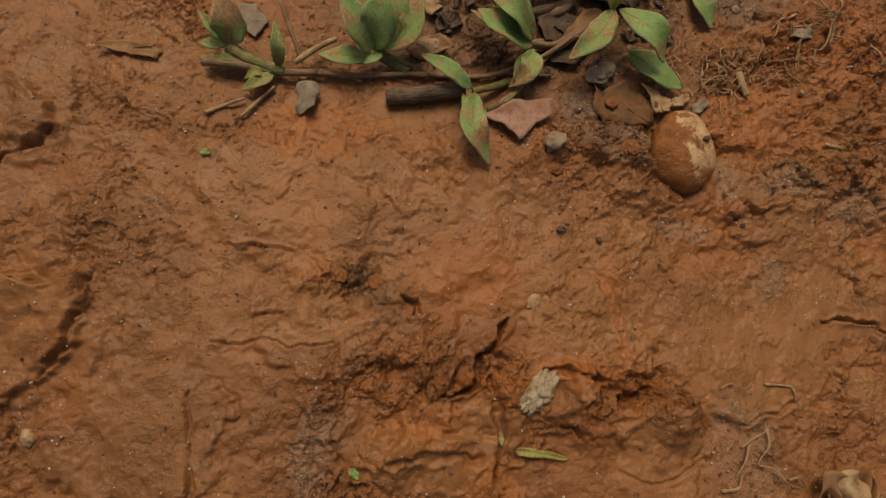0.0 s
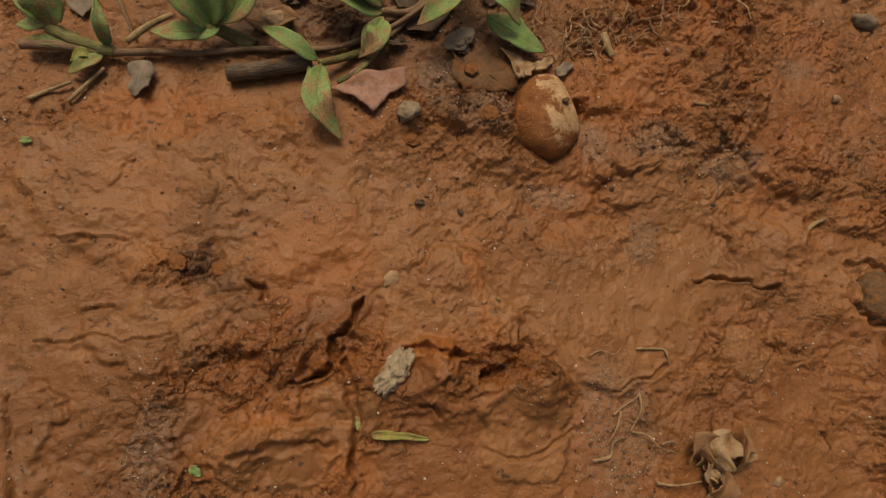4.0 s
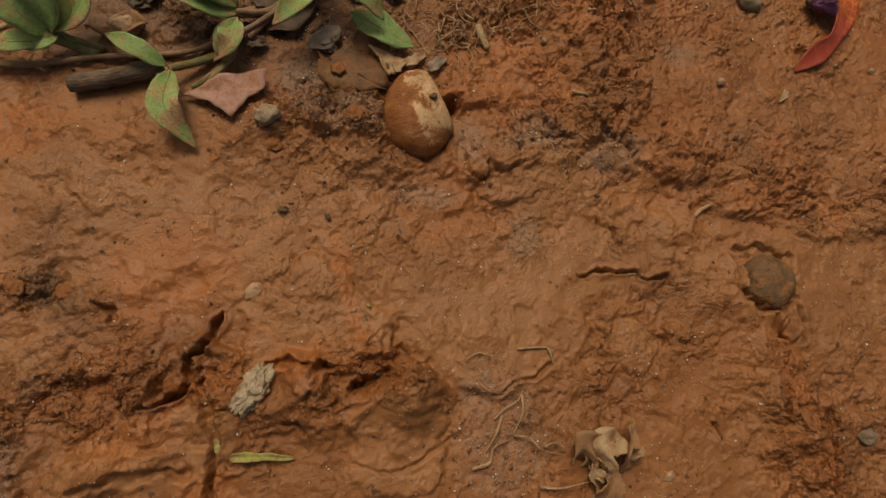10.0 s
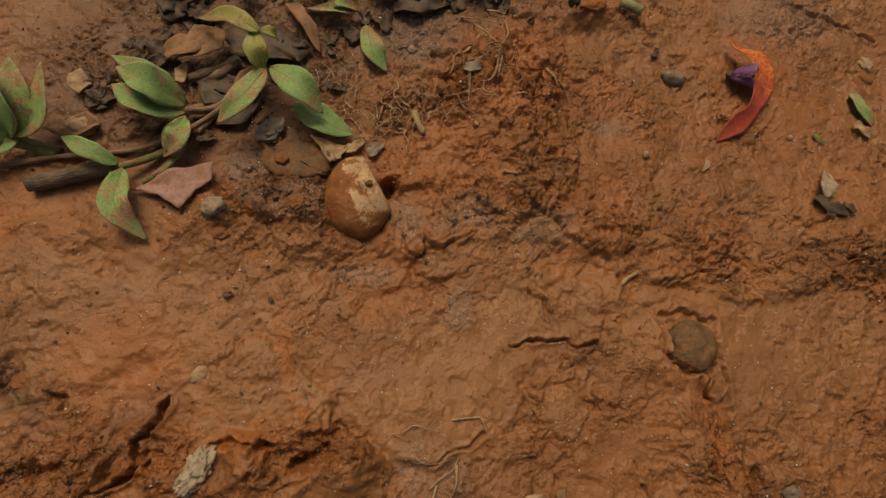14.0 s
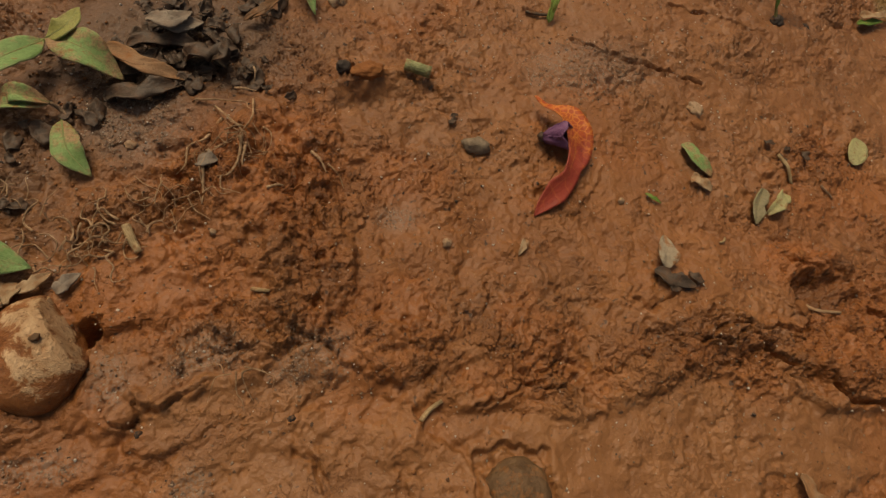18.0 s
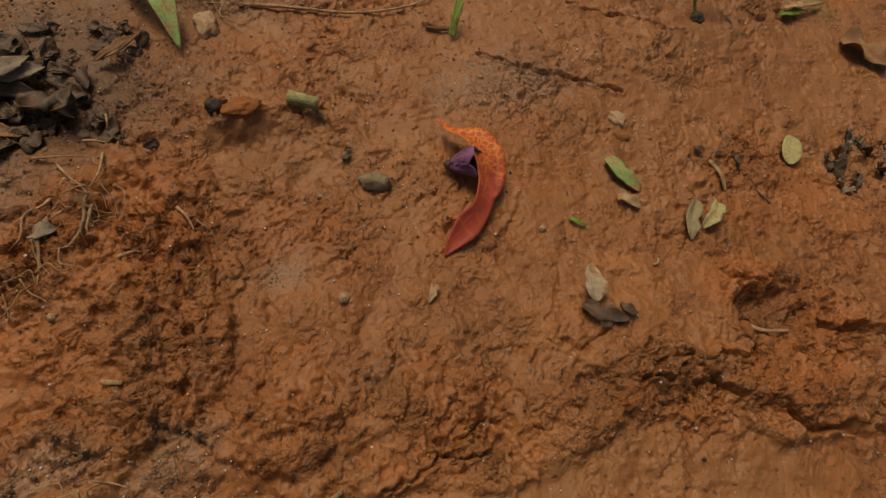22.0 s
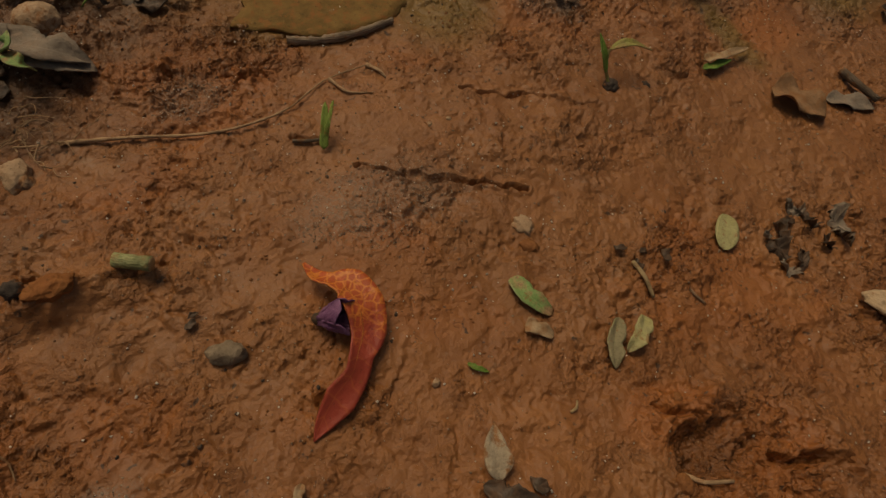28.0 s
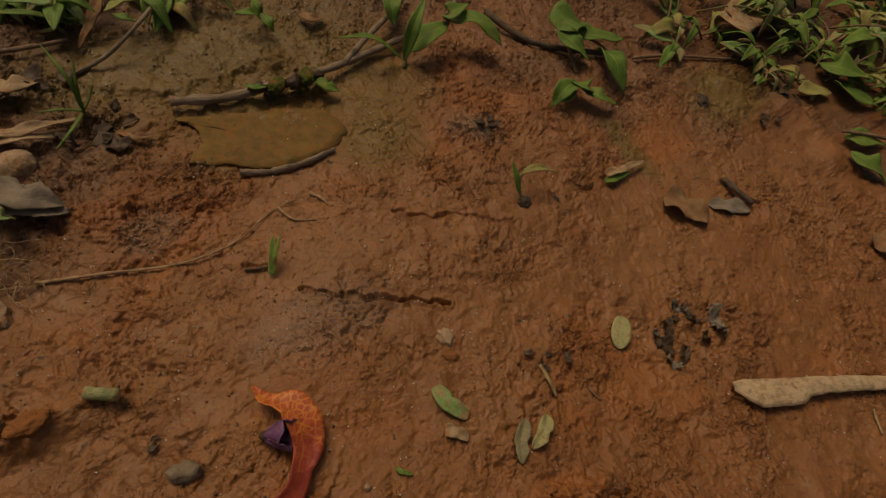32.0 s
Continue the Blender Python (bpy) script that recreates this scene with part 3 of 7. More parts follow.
# grey ashy sand
for c, rx, ry, a in (
    ((0.0560, 0.0365), 0.012, 0.004, -12), ((0.0869, -0.0615), 0.012, 0.016, -20), ((0.0827, -0.0506), 0.006, 0.01, 0), ((0.1356, 0.0181), 0.008, 0.006, 0), ((0.0896, 0.0241), 0.005, 0.005, 0), ((0.1101, 0.0249), 0.01, 0.005, 0),
    ((0.1358, 0.0187), 0.008, 0.006, 0), ((0.1301, 0.0163), 0.006, 0.005, 0), ((0.2483, 0.0946), 0.022, 0.012, 0), ((0.1673, 0.0517), 0.006, 0.005, 0), ((-0.0342, -0.0552), 0.006, 0.012, 0),
    ((0.1027, 0.0949), 0.012, 0.012, 0), ((0.0525, 0.0357), 0.014, 0.005, -10), ((0.0434, 0.0489), 0.008, 0.006, 0), ((0.2117, 0.1491), 0.01, 0.008, 0), ((0.0751, 0.0088), 0.008, 0.004, 0), ((0.1023, -0.0064), 0.005, 0.006, 0), ((0.3449, 0.1480), 0.012, 0.006, 0),
):
    paint("ash", c, rx, ry, a, 1.0, 1.0)
# loose crumbled stretches
for c, rx, ry, a in (
    ((0.1244, 0.0642), 0.032, 0.026, 0), ((0.2813, -0.0151), 0.030, 0.014, 0), ((0.1858, 0.0128), 0.045, 0.012, 0), ((0.1159, 0.0648), 0.020, 0.018, 0),
    ((0.2989, -0.0085), 0.024, 0.014, 0), ((0.2060, 0.1676), 0.030, 0.018, 0), ((-0.0046, -0.0363), 0.030, 0.008, 0), ((0.0505, -0.0394), 0.014, 0.010, 0), ((-0.0320, -0.0086), 0.010, 0.005, -20),
    ((0.3167, 0.0450), 0.020, 0.010, 0), ((0.1750, 0.0030), 0.026, 0.007, -10), ((0.2050, -0.0060), 0.028, 0.008, -4), ((0.2360, -0.0030), 0.020, 0.009, 0), ((0.2620, -0.0180), 0.018, 0.010, -30), ((0.1200, 0.0280), 0.024, 0.008, -10), ((0.1752, -0.0787), 0.012, 0.016, 0), ((0.1331, 0.0612), 0.02, 0.02, 0), ((0.0461, 0.0384), 0.018, 0.008, -10),
):
    crumb = np.maximum(crumb, blob(c, rx, ry, a, 0.9))
S = LAYERS["smooth"]
Z = 0.0011 * flake - 0.0012 * flake * (1 - flake) * 4 * (0.4 + 0.6 * ease(-0.2, 0.4, octaves(X, Y, 0.012, 2, first=2))) + 0.0020 * octaves(X, Y, 0.080, 2, first=2) + (0.0004 + 0.0006 * crumb) * octaves(X, Y, 0.022, 2, first=5)
# how broken the skin of the mud is: worn flats, scuffed stretches, crumbled banks
ROUGH = np.clip(0.42 + 0.40 * octaves(X, Y, 0.026, 4, 0.6, first=1), 0.12, 0.85) * (1 - 0.6 * S)
ROUGH = np.clip(ROUGH + 0.45 * crumb + 0.25 * LAYERS["damp"] * (1 - S), 0, 1)
Z += ROUGH * (0.0007 * (1 - np.abs(octaves(WX, WY, 0.0085, 3, first=3))) + 0.0011 * octaves(WX, WY, 0.0042, 3, 0.60, first=1)) + 0.0003 * octaves(X, Y, 0.0065, 2, first=7)
# thin flakes lifted off the skin, and small sharp dents
Z -= (0.00030 + 0.00065 * ROUGH) * ease(0.30, 0.37, octaves(WX, WY, 0.0105, 4, 0.60, first=6))
Z -= (0.00012 + 0.00075 * ROUGH) * ease(0.40, 0.50, octaves(WX, WY, 0.0046, 3, 0.60, first=0))
Z += (0.00005 + 0.00055 * ROUGH) * ease(0.42, 0.52, octaves(WX, WY, 0.0038, 3, 0.60, first=4))
Z += crumb * (0.0005 * octaves(WX, WY, 0.0022, 3, 0.80, first=2) + 0.0008 * octaves(WX, WY, 0.0120, 2, first=5) - 0.0006 * ease(0.25, 0.38, octaves(WX, WY, 0.0070, 4, 0.6, first=4)))
# winding crevices through the broken stretches
torn_skin = ease(0.45, 0.75, ROUGH + 0.25 * octaves(X, Y, 0.016, 2, first=0))
Z -= 0.0013 * torn_skin * ease(0.085, 0.02, np.abs(octaves(WX, WY, 0.0100, 4, 0.6, first=5)))
Z -= 0.0005 * torn_skin * ease(0.08, 0.03, np.abs(octaves(WX, WY, 0.0052, 3, 0.6, first=2)))
LAYERS["rough"] = ROUGH
LAYERS["rust"] = np.maximum(LAYERS["rust"], 0.55 * crumb * ease(-0.3, 0.4, octaves(X, Y, 0.012, 3, first=3)))
# the long broken step between the rough bank and the trodden flat
ledge(0.0026, 0.060, (0.1500, 0.0060), (0.1560, -0.0010), (0.1730, -0.0040), (0.1870, -0.0115), (0.2000, -0.0130), (0.2140, -0.0140), (0.2310, -0.0115), (0.2420, -0.0135), (0.2520, -0.0205), (0.2690, -0.0290), (0.2810, -0.0360), (0.2960, -0.0405), (0.3300, -0.0500), (0.3900, -0.0640), face=0.0030)
ledge(0.0010, 0.030, (0.0870, 0.0155), (0.1020, 0.0140), (0.1100, 0.0150), (0.1250, 0.0140), (0.1400, 0.0130), (0.1500, 0.0060), face=0.0018)
ledge(0.0016, 0.026, (0.0893, 0.0368), (0.0940, 0.0350), (0.1050, 0.0340), (0.1110, 0.0300), (0.1250, 0.0230), (0.1370, 0.0260), (0.1460, 0.0340), (0.1520, 0.0440))
ledge(0.0011, 0.022, (0.1271, 0.0202), (0.1376, 0.0248), (0.1450, 0.0296), (0.1491, 0.0417), (0.1501, 0.0591))
ledge(0.0030, 0.020, (-0.1109, -0.0394), (-0.1023, -0.0338), (-0.0965, -0.0265), (-0.0965, -0.0139), (-0.1081, -0.0127), (-0.1178, -0.0121))
ledge(0.0025, 0.022, (-0.1241, 0.0278), (-0.1154, 0.0274), (-0.1101, 0.0319), (-0.1156, 0.0445), (-0.1242, 0.0474))
ledge(0.0022, 0.020, (0.0125, -0.0601), (0.0110, -0.0543), (-0.0045, -0.0505), (-0.0197, -0.0499), (-0.0225, -0.0553), (-0.0222, -0.0624))
ledge(0.0030, 0.018, (0.0612, -0.0438), (0.0492, -0.0434), (0.0365, -0.0371), (0.0237, -0.0358), (0.0128, -0.0263), (0.0073, -0.0312), (-0.0008, -0.0355))
ledge(0.0024, 0.018, (0.0606, -0.0409), (0.0488, -0.0394), (0.0406, -0.0354), (0.0308, -0.0331), (0.0127, -0.0394), (-0.0046, -0.0386), (-0.0107, -0.0475))
ledge(0.0022, 0.020, (0.0654, 0.0286), (0.0556, 0.0330), (0.0461, 0.0384), (0.0363, 0.0392), (0.0264, 0.0319))
ledge(0.0026, 0.022, (0.1776, -0.0629), (0.1764, -0.0528), (0.1780, -0.0393), (0.1651, -0.0197), (0.1595, -0.0103))
ledge(0.0020, 0.018, (0.1994, -0.0688), (0.1853, -0.0704), (0.1770, -0.0790), (0.1777, -0.0900))
ledge(0.0013, 0.030, (0.1359, 0.0526), (0.1375, 0.0724), (0.1427, 0.0867), (0.1383, 0.0959), (0.1322, 0.1025))
ledge(0.0030, 0.030, (0.5337, 0.0349), (0.5295, 0.0582), (0.5424, 0.0917), (0.5211, 0.1144), (0.4745, 0.1403), (0.4298, 0.1626))
ledge(0.0022, 0.020, (0.3781, 0.1223), (0.3764, 0.1516), (0.3637, 0.1669), (0.3404, 0.1600))
crack(0.0010, 0.0036, (0.1161, -0.0188), (0.1252, -0.0187), (0.1343, -0.0193), (0.1428, -0.0218))
crack(0.0006, 0.0016, (0.1301, -0.0042), (0.1312, -0.0098), (0.1311, -0.0154))
crack(0.0006, 0.0014, (0.0769, -0.0043), (0.0805, -0.0086))
crack(0.0007, 0.0018, (0.0887, 0.0204), (0.0897, 0.0170), (0.0933, 0.0148), (0.0962, 0.0157), (0.0967, 0.0189), (0.0951, 0.0213))
crack(0.0007, 0.0018, (0.0967, 0.0186), (0.0976, 0.0152), (0.1020, 0.0136), (0.1066, 0.0147), (0.1096, 0.0174))
crack(0.0009, 0.0020, (0.1756, -0.0383), (0.1759, -0.0503), (0.1707, -0.0611), (0.1756, -0.0699))
crack(0.0010, 0.0030, (0.0507, -0.0429), (0.0554, -0.0407), (0.0612, -0.0438))
crack(0.0008, 0.0020, (0.1030, -0.0427), (0.0957, -0.0462), (0.0873, -0.0479))
crack(0.0009, 0.0022, (-0.1178, -0.0124), (-0.1074, -0.0129), (-0.0968, -0.0135))
crack(0.0010, 0.0024, (-0.0966, -0.0206), (-0.0988, -0.0294), (-0.1047, -0.0363))
crack(0.0007, 0.0018, (-0.0648, 0.0009), (-0.0540, -0.0012), (-0.0431, -0.0044))
crack(0.0010, 0.0020, (-0.0593, -0.0018), (-0.0509, -0.0027))
crack(0.0010, 0.0020, (-0.0528, -0.0178), (-0.0445, -0.0180))
crack(0.0006, 0.0014, (-0.0624, -0.0269), (-0.0478, -0.0260), (-0.0296, -0.0271))
crack(0.0008, 0.0022, (0.0017, -0.0394), (0.0096, -0.0394), (0.0115, -0.0348))
crack(0.0010, 0.0026, (0.0406, -0.0359), (0.0480, -0.0394), (0.0573, -0.0394))
crack(0.0009, 0.0020, (-0.0670, -0.0394), (-0.0651, -0.0521), (-0.0645, -0.0657))
crack(0.0008, 0.0020, (-0.0286, -0.0510), (-0.0238, -0.0596), (-0.0279, -0.0664))
crack(0.0009, 0.0022, (-0.1229, 0.0204), (-0.1138, 0.0267), (-0.1100, 0.0311))
crack(0.0008, 0.0018, (0.1267, -0.0019), (0.1304, -0.0074), (0.1300, -0.0144))
crack(0.0007, 0.0016, (0.0654, -0.0048), (0.0700, -0.0084))
crack(0.0009, 0.0020, (0.1832, -0.0344), (0.1841, -0.0423), (0.1809, -0.0460))
crack(0.0007, 0.0020, (0.2061, -0.0037), (0.1986, 0.0016), (0.1873, 0.0008))
crack(0.0010, 0.0026, (0.2386, -0.0062), (0.2493, -0.0046), (0.2668, -0.0064), (0.2805, -0.0122))
crack(0.0008, 0.0022, (0.2492, 0.1096), (0.2575, 0.1007), (0.2714, 0.0934), (0.2895, 0.0826))
crack(0.0006, 0.0018, (0.1909, 0.0978), (0.1762, 0.1006), (0.1625, 0.1041))
crack(0.0010, 0.0026, (0.2857, 0.0124), (0.2932, 0.0071), (0.2932, 0.0015))
crack(0.0008, 0.0024, (0.2590, 0.1021), (0.2728, 0.0932), (0.2899, 0.0828))
crack(0.0008, 0.0024, (0.2908, 0.1219), (0.3026, 0.1162), (0.3173, 0.1100), (0.3315, 0.1021))
crack(0.0007, 0.0018, (0.2356, 0.1245), (0.2418, 0.1205))
for c, r, d in (
    ((0.2125, 0.0500), 0.0016, 0.0020), ((-0.0197, -0.0102), 0.006, 0.002), ((-0.0241, -0.0101), 0.004, 0.002), ((0.1840, 0.0475), 0.003, 0.0015),
    ((0.2878, -0.0015), 0.007, 0.0026), ((0.3030, -0.0123), 0.008, 0.003), ((0.1091, 0.0835), 0.003, 0.002), ((0.2067, 0.1967), 0.006, 0.002), ((0.0092, -0.0343), 0.006, 0.003),
    ((0.0537, -0.0427), 0.004, 0.0024), ((0.0064, -0.0394), 0.005, 0.002), ((0.0522, -0.0394), 0.006, 0.002), ((0.1800, -0.0888), 0.005, 0.002), ((0.2147, -0.0730), 0.003, 0.003),
):
    pit(c, r, d)
for c, rx, ry, h, a in (
    ((-0.0289, -0.0086), 0.009, 0.004, 0.0022, -20), ((-0.0155, 0.0310), 0.014, 0.006, 0.0015, 0), ((0.0559, 0.0358), 0.014, 0.006, 0.0025, -12), ((0.1686, 0.0999), 0.008, 0.004, 0.002, 0),
    ((0.0935, 0.0190), 0.0046, 0.0040, 0.0026, 0), ((0.1035, 0.0182), 0.0058, 0.0042, 0.0028, 0), ((0.1318, 0.0666), 0.02, 0.03, 0.003, 0), ((0.2739, 0.0601), 0.004, 0.003, 0.0015, 0),
    ((0.3009, 0.0074), 0.012, 0.006, 0.0022, 10), ((0.3184, -0.0305), 0.02, 0.012, 0.003, 0), ((0.1679, 0.0994), 0.012, 0.006, 0.003, 0), ((0.0322, 0.0346), 0.01, 0.006, 0.0015, 0),
    ((0.1345, 0.0711), 0.02, 0.02, 0.002, 0), ((0.0438, -0.0394), 0.012, 0.006, 0.002, 30), ((0.3137, 0.0963), 0.03, 0.012, 0.0014, 0), ((0.2011, 0.1622), 0.006, 0.004, 0.0016, 0),
):
    mound(c, rx, ry, h, a)
mound((0.2920, 0.0075), 0.012, 0.006, 0.0028, -10)
mound((0.3180, -0.0110), 0.014, 0.005, 0.0026, -25)
mound((0.2860, -0.0260), 0.008, 0.005, 0.0024)
pit((0.0752, 0.0338), 0.0125, 0.0026)
pit((0.0866, 0.0350), 0.0036, 0.0085)
ring_crack((0.1746, -0.0271), 0.0094, 0.0012, 0.0024)
mound((0.1756, -0.0232), 0.016, 0.012, 0.0012)
mound((0.0557, 0.0340), 0.016, 0.007, 0.0022, -12)
crack(0.0016, 0.0030, (0.0125, -0.0391), (0.0129, -0.0487), (0.0139, -0.0567), (0.0142, -0.0646))
crack(0.0022, 0.0020, (-0.0129, -0.0554), (-0.0044, -0.0572), (0.0068, -0.0585))
crack(0.0009, 0.0040, (-0.0011, -0.0397), (0.0047, -0.0397), (0.0089, -0.0387), (0.0099, -0.0319), (0.0130, -0.0266), (0.0172, -0.0214))
crack(0.0010, 0.0036, (0.0276, -0.0348), (0.0331, -0.0348), (0.0400, -0.0374), (0.0451, -0.0364))
crack(0.0010, 0.0040, (0.0493, -0.0430), (0.0527, -0.0405), (0.0579, -0.0402))
crack(0.0010, 0.0026, (0.0295, -0.0490), (0.0336, -0.0483), (0.0355, -0.0509))
crack(0.0008, 0.0012, (0.0466, -0.0605), (0.0563, -0.0626), (0.0653, -0.0605), (0.0737, -0.0590))
crack(0.0008, 0.0024, (-0.0130, -0.0123), (-0.0105, -0.0161), (-0.0098, -0.0197))
crack(0.0011, 0.0042, (0.1778, -0.0397), (0.1783, -0.0499), (0.1769, -0.0597), (0.1733, -0.0657))
crack(0.0026, 0.0060, (0.1852, -0.0698), (0.1838, -0.0783), (0.1807, -0.0849))
crack(0.0009, 0.0036, (0.1495, -0.0670), (0.1514, -0.0704), (0.1511, -0.0750))
crack(0.0010, 0.0030, (0.2401, -0.0050), (0.2470, -0.0097), (0.2565, -0.0058), (0.2620, -0.0147), (0.2673, -0.0193))
crack(0.0024, 0.0040, (0.3038, -0.0137), (0.3172, -0.0160), (0.3232, -0.0241))
crack(0.0018, 0.0040, (0.2786, -0.0277), (0.2801, -0.0343), (0.2976, -0.0411))
crack(0.0010, 0.0026, (0.1848, -0.0017), (0.1955, -0.0051), (0.2027, -0.0048))
crack(0.0009, 0.0024, (0.1726, -0.0040), (0.1807, -0.0050), (0.1856, -0.0013))
crack(0.0009, 0.0024, (0.2270, 0.0122), (0.2303, 0.0079), (0.2366, 0.0092))
pit((-0.0219, -0.0113), 0.004, 0.0012)
mound((-0.0169, -0.0104), 0.006, 0.003, 0.002)
mound((0.2879, -0.0155), 0.02, 0.008, 0.003)
mound((0.2516, -0.0055), 0.012, 0.006, 0.0025)

Z *= near


def build_sheet(name, gx, gy, x, y, z, layers, mat):
    ny, nx = x.shape
    mesh = bpy.data.meshes.new(name)
    mesh.vertices.add(nx * ny)
    mesh.vertices.foreach_set("co", np.stack([x, y, z], -1).astype(np.float32).ravel())
    i = np.arange(nx * ny).reshape(ny, nx)
    quads = np.stack([i[:-1, :-1], i[:-1, 1:], i[1:, 1:], i[1:, :-1]], -1).reshape(-1, 4)
    mesh.loops.add(quads.size)
    mesh.loops.foreach_set("vertex_index", quads.ravel().astype(np.int32))
    mesh.polygons.add(len(quads))
    mesh.polygons.foreach_set("loop_start", np.arange(0, quads.size, 4, dtype=np.int32))
    mesh.update(calc_edges=True)
    mesh.polygons.foreach_set("use_smooth", np.ones(len(quads), dtype=bool))
    for key, v in layers.items():
        mesh.attributes.new(key, "FLOAT", "POINT").data.foreach_set("value", v.astype(np.float32).ravel())
    mesh.materials.append(mat)
    return new(name, mesh)


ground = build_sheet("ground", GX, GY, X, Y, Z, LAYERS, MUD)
tagged(ground, "bare red-brown damp mud, cracked and trodden", "ground", kind="structure")


def ground_z(x, y):
    i, j = int(np.clip(np.searchsorted(GX, x) - 1, 0, len(GX) - 2)), int(np.clip(np.searchsorted(GY, y) - 1, 0, len(GY) - 2))
    u, v = (x - GX[i]) / (GX[i + 1] - GX[i]), (y - GY[j]) / (GY[j + 1] - GY[j])
    return float((Z[j, i] * (1 - u) + Z[j, i + 1] * u) * (1 - v) + (Z[j + 1, i] * (1 - u) + Z[j + 1, i + 1] * u) * v)


# ---- builders ----
def part(name, bm, mat, parent=None, label="", smooth=True):
    """Links a bmesh, built in world places, as one mesh object under its parent."""
    mesh = bpy.data.meshes.new(name)
    off = Vector()
    up = parent
    while up is not None:
        off += up.location
        up = up.parent
    bmesh.ops.translate(bm, verts=bm.verts, vec=-off)
    bm.to_mesh(mesh)
    bm.free()
    mesh.materials.append(mat)
    if smooth:
        mesh.polygons.foreach_set("use_smooth", [True] * len(mesh.polygons))
    ob = new(name, mesh)
    ob.parent = parent
    return tagged(ob, label)


def single(name, bm, mat, label, category, group="", kind="", smooth=True):
    """A thing of one mesh, with its origin at its middle."""
    c = sum((v.co for v in bm.verts), Vector()) / len(bm.verts)
    bmesh.ops.translate(bm, verts=bm.verts, vec=-c)
    ob = part(name, bm, mat, None, "", smooth)
    ob.location = c
    return tagged(ob, label, category, group, kind)


def holder(name, at, label, category, group=""):
    ob = new(name)
    ob.empty_display_size = 0.01
    ob.location = (at[0], at[1], ground_z(*at))
    return tagged(ob, label, category, group)


def up(p, h=0.0):
    """A place h above the ground at p."""
    return Vector((p[0], p[1], ground_z(p[0], p[1]) + h))


def bend(points, count):
    """A smooth run of places through the given ones."""
    pts = [Vector(p) for p in points]
    if len(pts) == 2:
        return [pts[0].lerp(pts[1], k / count) for k in range(count + 1)]
    ext = [2 * pts[0] - pts[1], *pts, 2 * pts[-1] - pts[-2]]
    out = []
    for k in range(count + 1):
        s = min(k / count * (len(pts) - 1), len(pts) - 1 - 1e-6)
        n, t = int(s), s - int(s)
        a, b, c, d = ext[n : n + 4]
        out.append(0.5 * (2 * b + (c - a) * t + (2 * a - 5 * b + 4 * c - d) * t * t + (3 * b - a - 3 * c + d) * t * t * t))
    return out


def shell(bm, rows, thick, uv=None):
    """A thin closed skin, thick metres deep, over rows of places."""
    layer = bm.loops.layers.uv.verify()
    n, m = len(rows), len(rows[0])
    grid = [[Vector(p) for p in r] for r in rows]
    tops, bots = [], []
    for i in range(n):
        for j in range(m):
            du = grid[min(i + 1, n - 1)][j] - grid[max(i - 1, 0)][j]
            dv = grid[i][min(j + 1, m - 1)] - grid[i][max(j - 1, 0)]
            nn = du.cross(dv)
            nn = nn.normalized() if nn.length > 1e-12 else Vector((0, 0, 1))
            tops.append(bm.verts.new(grid[i][j] + nn * thick / 2))
            bots.append(bm.verts.new(grid[i][j] - nn * thick / 2))

    def face(vs, ks):
        f = bm.faces.new(vs)
        for lp, k in zip(f.loops, ks):
            lp[layer].uv = (k // m / (n - 1), k % m / (m - 1))

    for i in range(n - 1):
        for j in range(m - 1):
            k = [i * m + j, (i + 1) * m + j, (i + 1) * m + j + 1, i * m + j + 1]
            face([tops[q] for q in k], k)
            face([bots[q] for q in k[::-1]], k[::-1])
    rim = [j for j in range(m)] + [i * m + m - 1 for i in range(1, n)] + [(n - 1) * m + j for j in range(m - 2, -1, -1)] + [i * m for i in range(n - 2, 0, -1)]
    for a, b in zip(rim, rim[1:] + rim[:1]):
        face([tops[a], tops[b], bots[b], bots[a]], [a, b, b, a])
    return bm


def blade(spine, width, fold=0.25, wave=0.0, shape=(0.75, 0.9), thick=0.00035, ragged=0.0, seed=1, nu=20, nv=8, bm=None, lean=0.0):
    """A leaf: spine places from base to tip, its width, the V fold along the midrib, a wavy edge.
    shape: how fast it widens and how fast it narrows. lean: degrees by which it rolls about its spine."""
    rnd = random.Random(seed)
    pts = bend(spine, nu)
    rows = []
    ph = rnd.uniform(0, 6)
    for i, p in enumerate(pts):
        t = i / nu
        w = 0.92 * width / 2 * max(0.03, (math.sin(math.pi * min(1, t ** shape[0])) ** (shape[1] * 0.82) if t < 1 else 0.03))
        ahead = (pts[min(i + 1, nu)] - pts[max(i - 1, 0)]).normalized()
        side = Vector((0, 0, 1)).cross(ahead)
        side = side.normalized() if side.length > 0.05 else Vector((1, 0, 0))
        side.rotate(Matrix.Rotation(radians(lean), 3, ahead))
        over = ahead.cross(side).normalized()
        row = []
        for j in range(nv + 1):
            s = 2 * j / nv - 1
            ww = w * (1 + 0.4 * ragged * (rnd.random() - 0.6) * (abs(s) > 0.9) + 1.0 * ragged * noise.noise(Vector((t * 4.5, 3.1 if s > 0 else 0, seed * 1.7))))
            lift = fold * abs(s) * w + wave * w * math.sin(9 * t + ph + (1.5 if s > 0 else 0)) * s * s
            row.append(p + side * s * ww + over * lift)
        rows.append(row)
    return shell(bm or bmesh.new(), rows, thick)


